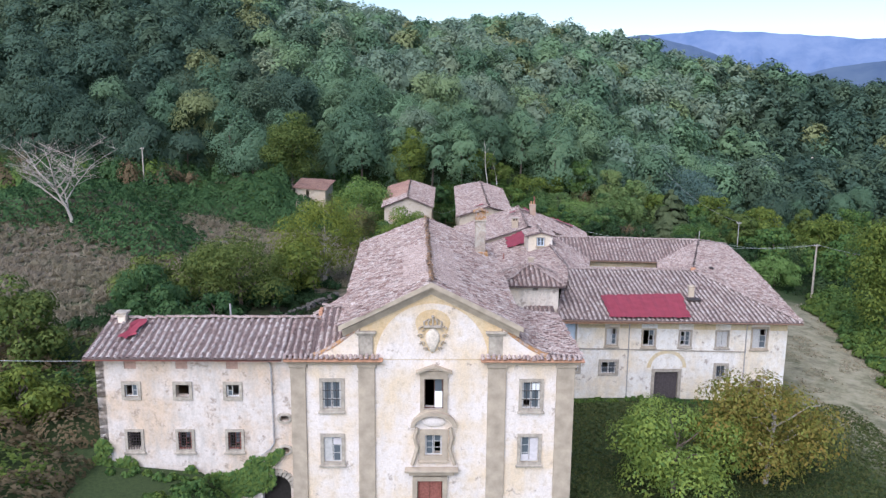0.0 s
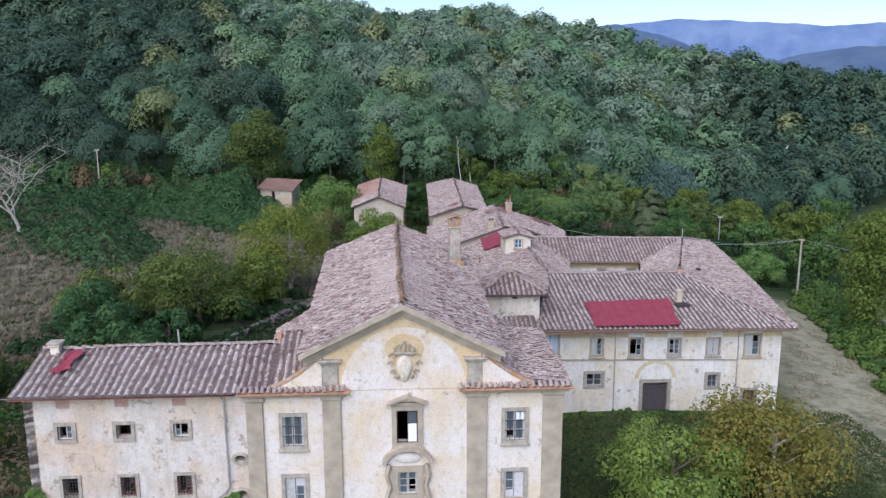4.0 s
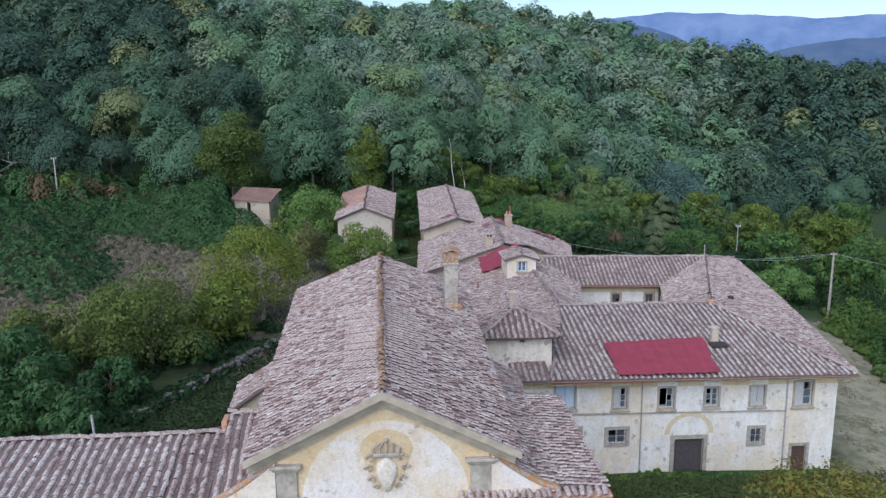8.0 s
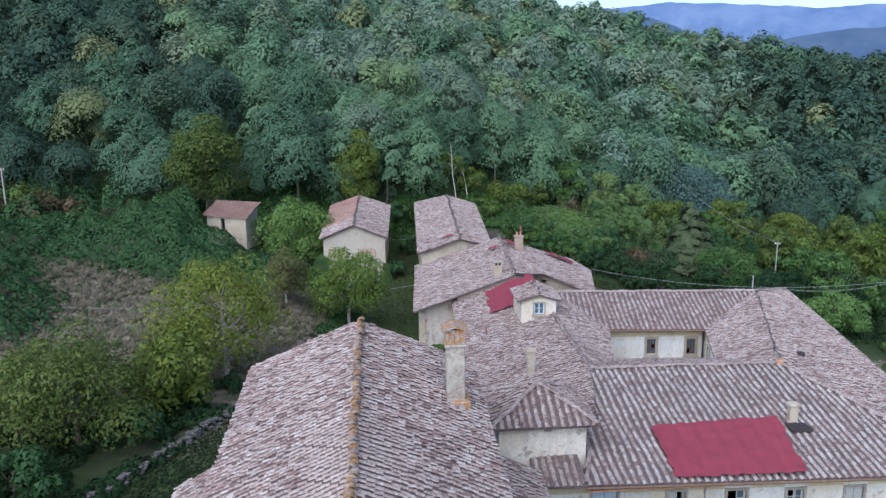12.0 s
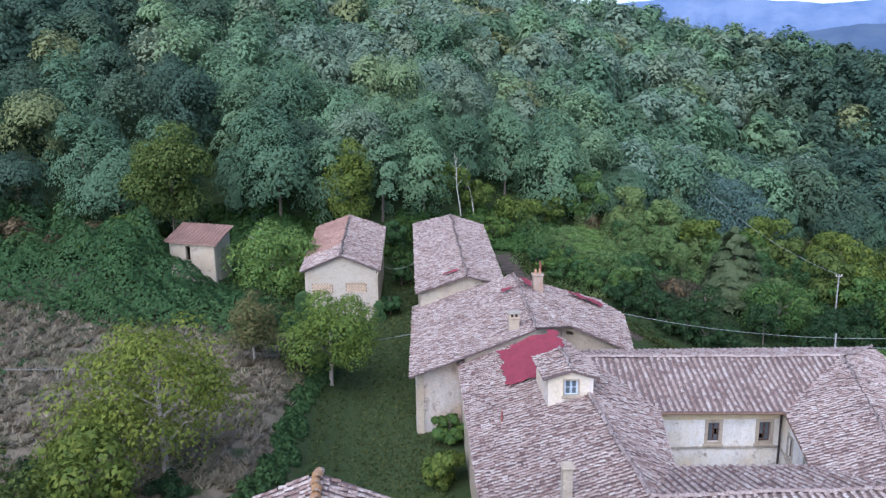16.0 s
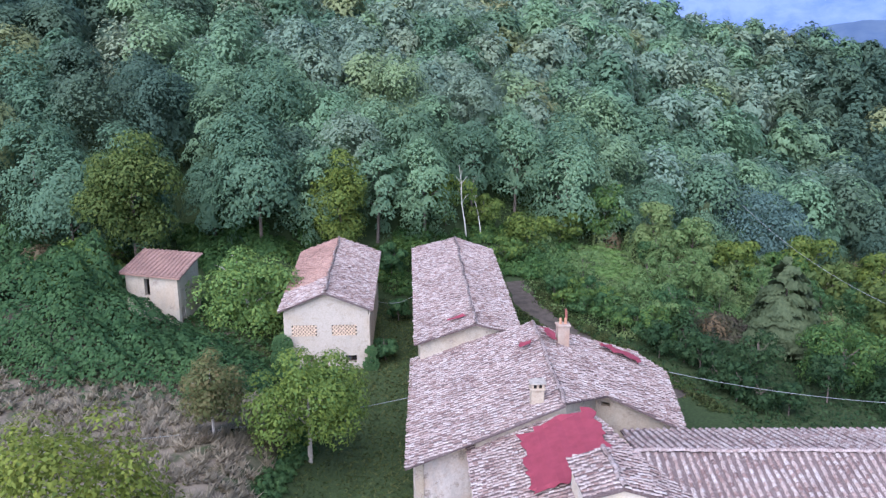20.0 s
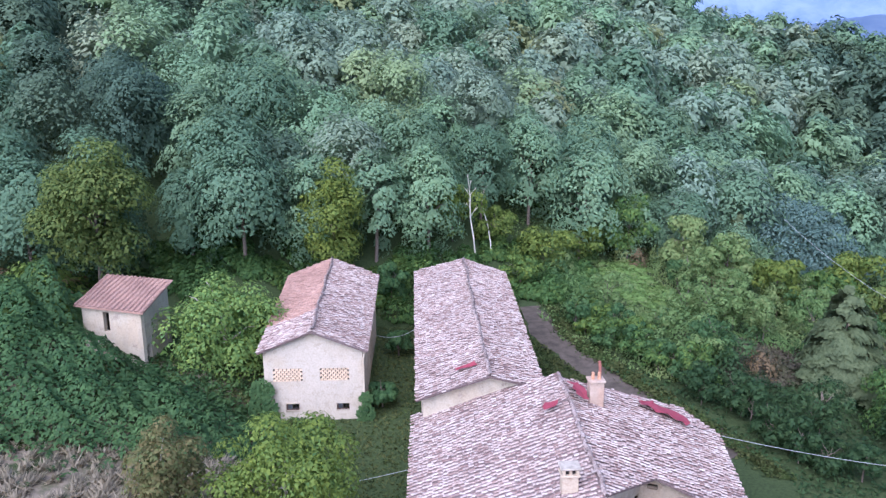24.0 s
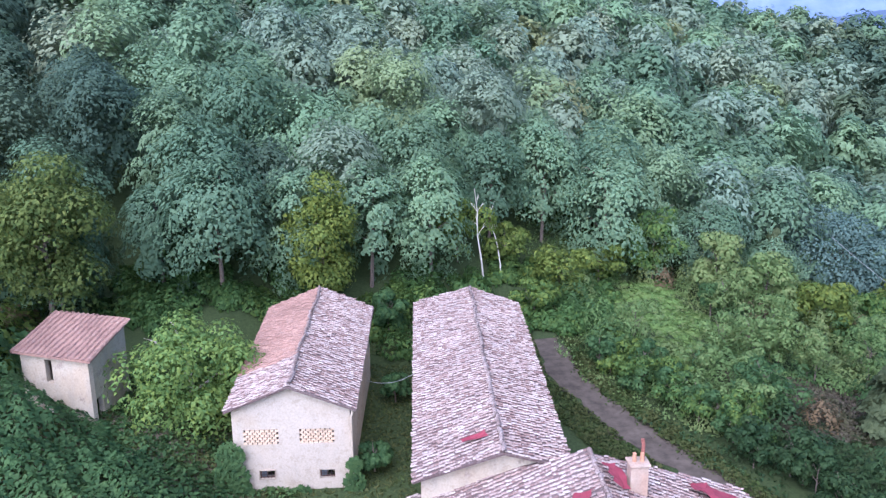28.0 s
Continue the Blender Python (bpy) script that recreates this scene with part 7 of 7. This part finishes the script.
climber("wall_ivy", "bright ivy climbing the corner of the convent wing", [(-10.3, -0.02, 0.6, 0.9), (-10.6, -0.02, 1.4, 0.7), (-11.2, -0.02, 0.4, 1.0), (-12.0, -0.02, 0.2, 0.9), (-9.6, -0.02, 1.9, 0.35), (-9.2, -0.02, 2.3, 0.25), (-13.0, -0.02, 0.2, 0.8), (-14.6, -0.02, 1.0, 0.4), (-18.5, -0.02, 1.2, 0.8), (-19.8, -0.02, 2.6, 0.5), (-20.0, -0.02, 1.4, 0.7)], LEAF_GREEN, 3)
climber("wall_ivy", "ivy climbing the corners of the hay barn", [(0.7, 79.2, 1.0, 0.7), (0.75, 79.2, 2.2, 0.5), (-6.9, 79.3, 3.0, 0.9), (-6.9, 79.3, 1.6, 1.1), (-6.5, 79.3, 0.4, 0.9), (-2.6, 79.3, 0.0, 0.8), (-3.4, 79.3, -0.2, 0.7)], LEAF_IVY, 4)


def tufts(name, label, count, where, height, mat, seed):
    """Grass blades: three-cornered, upright, leaning, where(x, y) is true."""
    r = np.random.default_rng(seed)
    x, y, keep = where(r, count)
    x, y = x[keep], y[keep]
    n = len(x)
    base = np.stack([x, y, ground_at(x, y) - 0.03], -1)
    a = r.uniform(0, 6.28, n)
    side = np.stack([np.cos(a), np.sin(a), 0 * a], -1) * r.uniform(0.06, 0.16, (n, 1))
    tip = base + np.stack([r.normal(0, 0.22, n), r.normal(0, 0.22, n), height * r.uniform(0.5, 1.4, n)], -1)
    v = np.stack([base - side, base + side, tip], 1)
    return tagged(tufts_object(name, [v], [r.uniform(0, 1, n)], mat, kind="stuff"), label, "grass")


DRY = leaf_mat("dry_grass", (0.26, 0.215, 0.15), (0.50, 0.43, 0.325), (0.32, 0.29, 0.19))
GRASS = leaf_mat("green_grass", (0.03, 0.055, 0.016), (0.075, 0.115, 0.036), (0.12, 0.13, 0.05))

WITHERED = leaf_mat("withered_stalks", (0.07, 0.06, 0.045), (0.15, 0.125, 0.095), (0.11, 0.12, 0.06))
# lane grass with the shade of trees and church put into its colour
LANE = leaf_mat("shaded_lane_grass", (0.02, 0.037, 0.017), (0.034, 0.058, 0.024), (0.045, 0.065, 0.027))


def meadow(r, n):
    x, y = r.uniform(-60, -4, n), r.uniform(22, 74, n)
    lump = np.sin(x * 0.9 + 1.3 * np.sin(y * 0.5)) * np.sin(y * 0.8 + np.cos(x * 0.6)) + 0.5 * np.sin(x * 2.1) * np.sin(y * 1.9)
    return x, y, (lump > -0.75) & (x < np.where(y < 44, -23.5 + 0.5 * (y - 24), -6.6 + 0.11 * (y - 50)))


def lawn(r, n):
    x = np.concatenate([r.uniform(-4, 6, n // 3), r.uniform(9, 38, n - n // 3)])
    y = np.concatenate([r.uniform(28, 102, n // 3), r.uniform(-4, 22, n - n // 3)])
    return x, y, np.abs(x) < 100


def beside_track(r, n):
    y = r.uniform(70, 103, n)
    track = 17.0 + 0.40 * np.clip(94 - y, 0, 40) + 0.01 * np.clip(94 - y, 0, 40) ** 0
    x = track + np.where(r.random(n) < 0.55, -r.uniform(1.5, 4.5, n), r.normal(2.0, 0.5, n))
    return x, y


carpet("shed_weeds", "rough green weeds round the field shed", 16000, lambda r, n: (r.uniform(-30, -3, n), r.uniform(71, 92, n)), 0.26, 0.45, LEAF_IVY, 44)
carpet("shed_weeds", "olive grass between the shed and the hay barn", 12000, lambda r, n: (r.uniform(-22, -2, n), r.uniform(70, 88, n)), 0.2, 0.3, GRASS, 45)
carpet("lane_grass", "grass of the lane beside the church, shade in its colour", 15000, lambda r, n: ((lambda y: (-18.2 + 0.5 * (y - 23.9) + 0.7 + 9 * r.random(n), y))(r.uniform(11, 44, n))), 0.17, 0.12, LANE, 47)
carpet("track_weeds", "ragged grass on both sides of the earth track", 15000, beside_track, 0.2, 0.35, GRASS, 43)
carpet("brown_weeds", "withered brown stalks on the bare slope", 9000, lambda r, n: (r.uniform(30, 43, n), r.uniform(83, 94, n)), 0.22, 0.4, WITHERED, 42)
def tussocks(name, label, count, where, reach, tall, mat, seed, blades=13):
    """Tussocks of long bleached grass, each a fountain of blades combed over by the wind."""
    r = np.random.default_rng(seed)
    x, y, keep = where(r, count)
    x, y = np.repeat(x[keep], blades), np.repeat(y[keep], blades)
    n = len(x)
    big = np.repeat(r.uniform(0.6, 1.3, n // blades), blades)
    comb = np.repeat(r.normal(0.6, 0.9, n // blades), blades) + r.normal(0, 1.0, n)
    a = r.uniform(0, 6.2832, n)
    bx, by = x + 0.15 * big * np.cos(a), y + 0.15 * big * np.sin(a)
    out = np.stack([np.cos(comb), np.sin(comb), 0 * a], -1) * (reach * big * r.uniform(0.5, 1.1, n))[:, None]
    base = np.stack([bx, by, ground_at(bx, by) + 0.02], -1)
    tip = base + out + np.stack([0 * a, 0 * a, tall * big * r.uniform(0.3, 1.0, n)], -1)
    side = np.stack([-np.sin(comb), np.cos(comb), 0 * a], -1) * (0.075 * big)[:, None]
    v = np.stack([base + side, base - side, tip], 1)
    up = out * 0.5 + np.array([0, 0, 1.0]) + r.normal(0, 0.25, (n, 3))
    up /= np.linalg.norm(up, axis=1)[:, None]
    v = np.concatenate([v, np.repeat(up[:, None], 3, 1)], -1).astype(np.float32)
    patch = 0.5 + 0.5 * np.sin(x * 0.35 + np.sin(y * 0.3) * 2) * np.sin(y * 0.28)
    return tagged(tufts_object(name, [v], [np.clip(0.7 * patch + r.normal(0, 0.15, n), 0, 1)], mat, kind="stuff"), label, "grass")


tussocks("dry_grass", "tall bleached dry grass of the meadow", 12500, meadow, 0.62, 0.55, DRY, 1)
def field(r, n):
    y = r.uniform(-6, 58, n)
    x = r.uniform(34, 46, n) + 0.12 * (y - 10)
    lump = np.sin(x * 0.9 + 1.3 * np.sin(y * 0.5)) * np.sin(y * 0.8 + np.cos(x * 0.6))
    return x, y, lump > 0.1


tufts("dry_grass", "short bleached grass of the field beside the house", 16000, field, 0.14, DRY, 5)
tufts("lawn_grass", "short green grass of the lane and lawn", 60000, lawn, 0.16, GRASS, 2)


# ---- paths, walls, poles and wires ----
def strip(name, label, pts, wide, mat):
    bm = bmesh.new()
    rows = []
    pts = [Vector((*p, 0)) for p in pts]
    fine = [pts[i].lerp(pts[i + 1], k / 8) for i in range(len(pts) - 1) for k in range(8)] + [pts[-1]]
    for i, p in enumerate(fine):
        d = (fine[min(i + 1, len(fine) - 1)] - fine[max(i - 1, 0)]).normalized()
        s = Vector((-d.y, d.x, 0))
        row = []
        for k in range(5):
            q = p + s * wide * ((k - 2) / 4 + (0.05 if 0 < k < 4 else 0.11) * math.sin(i * 1.7 + 2.3 * k) + (0.07 * math.sin(i * 0.63 + k) if k in (0, 4) else 0))
            row.append(bm.verts.new((q.x, q.y, float(ground_at(q.x, q.y)) + 0.05)))
        rows.append(row)
    for a, b2 in zip(rows, rows[1:]):
        for k in range(4):
            bm.faces.new((a[k], a[k + 1], b2[k + 1], b2[k]))
    bmesh.ops.recalc_face_normals(bm, faces=bm.faces)
    ob = part(name, bm, mat, kind="structure")
    ob["label"] = label
    return ob


EARTH = plain("bare_earth", (0.088, 0.072, 0.058), 0.95, vary=0.4, scale=1.2)
strip("path_earth", "bare brown earth track behind the long barn", [(16.5, 101), (17.2, 94), (19.5, 87), (23.0, 80), (27.0, 73)], 2.8, EARTH)

wall = thing("dry_stone_wall", "low dry-stone wall of grey rubble beside the path", "wall", at=(-14, 30, 1))
STONE_RUBBLE = plain("grey_rubble", (0.13, 0.12, 0.112), 0.95, vary=0.5, scale=4)
shapes = []
for k in range(6):
    bm = bmesh.new()
    bmesh.ops.create_cube(bm, size=1)
    rr = random.Random(k)
    for v in bm.verts:
        v.co = Vector((v.co.x * rr.uniform(0.7, 1.1), v.co.y * rr.uniform(0.7, 1.1), v.co.z * rr.uniform(0.6, 1.0)))
    bmesh.ops.bevel(bm, geom=bm.edges[:], offset=0.1, segments=1, affect="EDGES")
    me = bpy.data.meshes.new("stone")
    bm.to_mesh(me)
    bm.free()
    me.materials.append(STONE_RUBBLE)
    shapes.append(me)
rr = random.Random(8)
for k in range(260):
    f = rr.random()
    x, y = -18.0 + 8.1 * f + rr.uniform(-0.3, 0.3), 23.9 + 16.2 * f + rr.uniform(-0.3, 0.3)
    ob = link("stone", shapes[k % 6], None)
    s = rr.uniform(0.2, 0.42)
    ob.matrix_world = pose(x, y, float(ground_at(x, y)) + 0.05 + 0.16 * (k % 4), 0, 0, rr.uniform(0, 360)) @ Matrix.Diagonal((s, s, s * 0.7, 1))
    under(ob, wall)


def pole(name, label, x, y, height, radius, mat):
    z = float(ground_at(x, y))
    t = thing(name, label, "utility pole", "utility poles", (x, y, z))
    under(part("shaft", tube([(x, y, z - 0.5), (x, y, z + height)], radius, 8, 0.65), mat), t)
    under(part("crossarm", boxes((x - 0.35, x + 0.35, y - 0.05, y + 0.05, z + height - 0.3, z + height - 0.2)), mat), t)
    for s in (-1, 1):
        under(part("insulator", tube([(x + s * 0.3, y, z + height - 0.2), (x + s * 0.3, y, z + height - 0.05)], 0.05, 6), PLASTER_FACADE), t)
    return Vector((x, y, z + height - 0.1))


P1 = pole("utility_pole", "grey concrete utility pole beside the drive", 53.1, 60.4, 8.2, 0.17, STONE)
P2 = pole("utility_pole", "thin steel utility pole in the scrub", 50.0, 80.0, 7.4, 0.09, ZINC)
pole("utility_pole", "old timber utility pole among the brambles", -47.0, 88.0, 7.5, 0.14, BARK_PALE)


def wire(label, a, b, sag, radius=0.018):
    a, b = Vector(a), Vector(b)
    pts = [a.lerp(b, k / 16) - Vector((0, 0, 4 * sag * (k / 16) * (1 - k / 16))) for k in range(17)]
    return tagged(part("overhead_wire", tube(pts, radius, 5), WIRE), label, "cable", "overhead cables")


WIRE = plain("grey_cable", (0.30, 0.32, 0.32), 0.6)
wire("pale overhead cable from the pole to the house", P1, (38.0, 55.5, 4.9), 0.6)
wire("pale overhead cable running off past the poplar", P1, (75.0, 36.0, 3.0), 0.7)
wire("pale overhead cable between two poles", P2, (46.0, 108.0, 9.0), 1.2)
wire("pale overhead cable over the courtyard roof", (22.8, 67.0, 4.4), P1, 1.3)
wire("slack cable hung between the two barns", (1.2, 88.0, 4.0), (4.9, 88.5, 4.4), 0.5)
wire("long slack cable over the lane and meadow", (4.3, 66.0, 3.6), (-32.0, 58.0, 4.8), 1.2)
wire("pale overhead cable reaching the convent wing", (-20.0, 2.0, 7.4), (-55.0, 6.0, 8.5), 0.8)
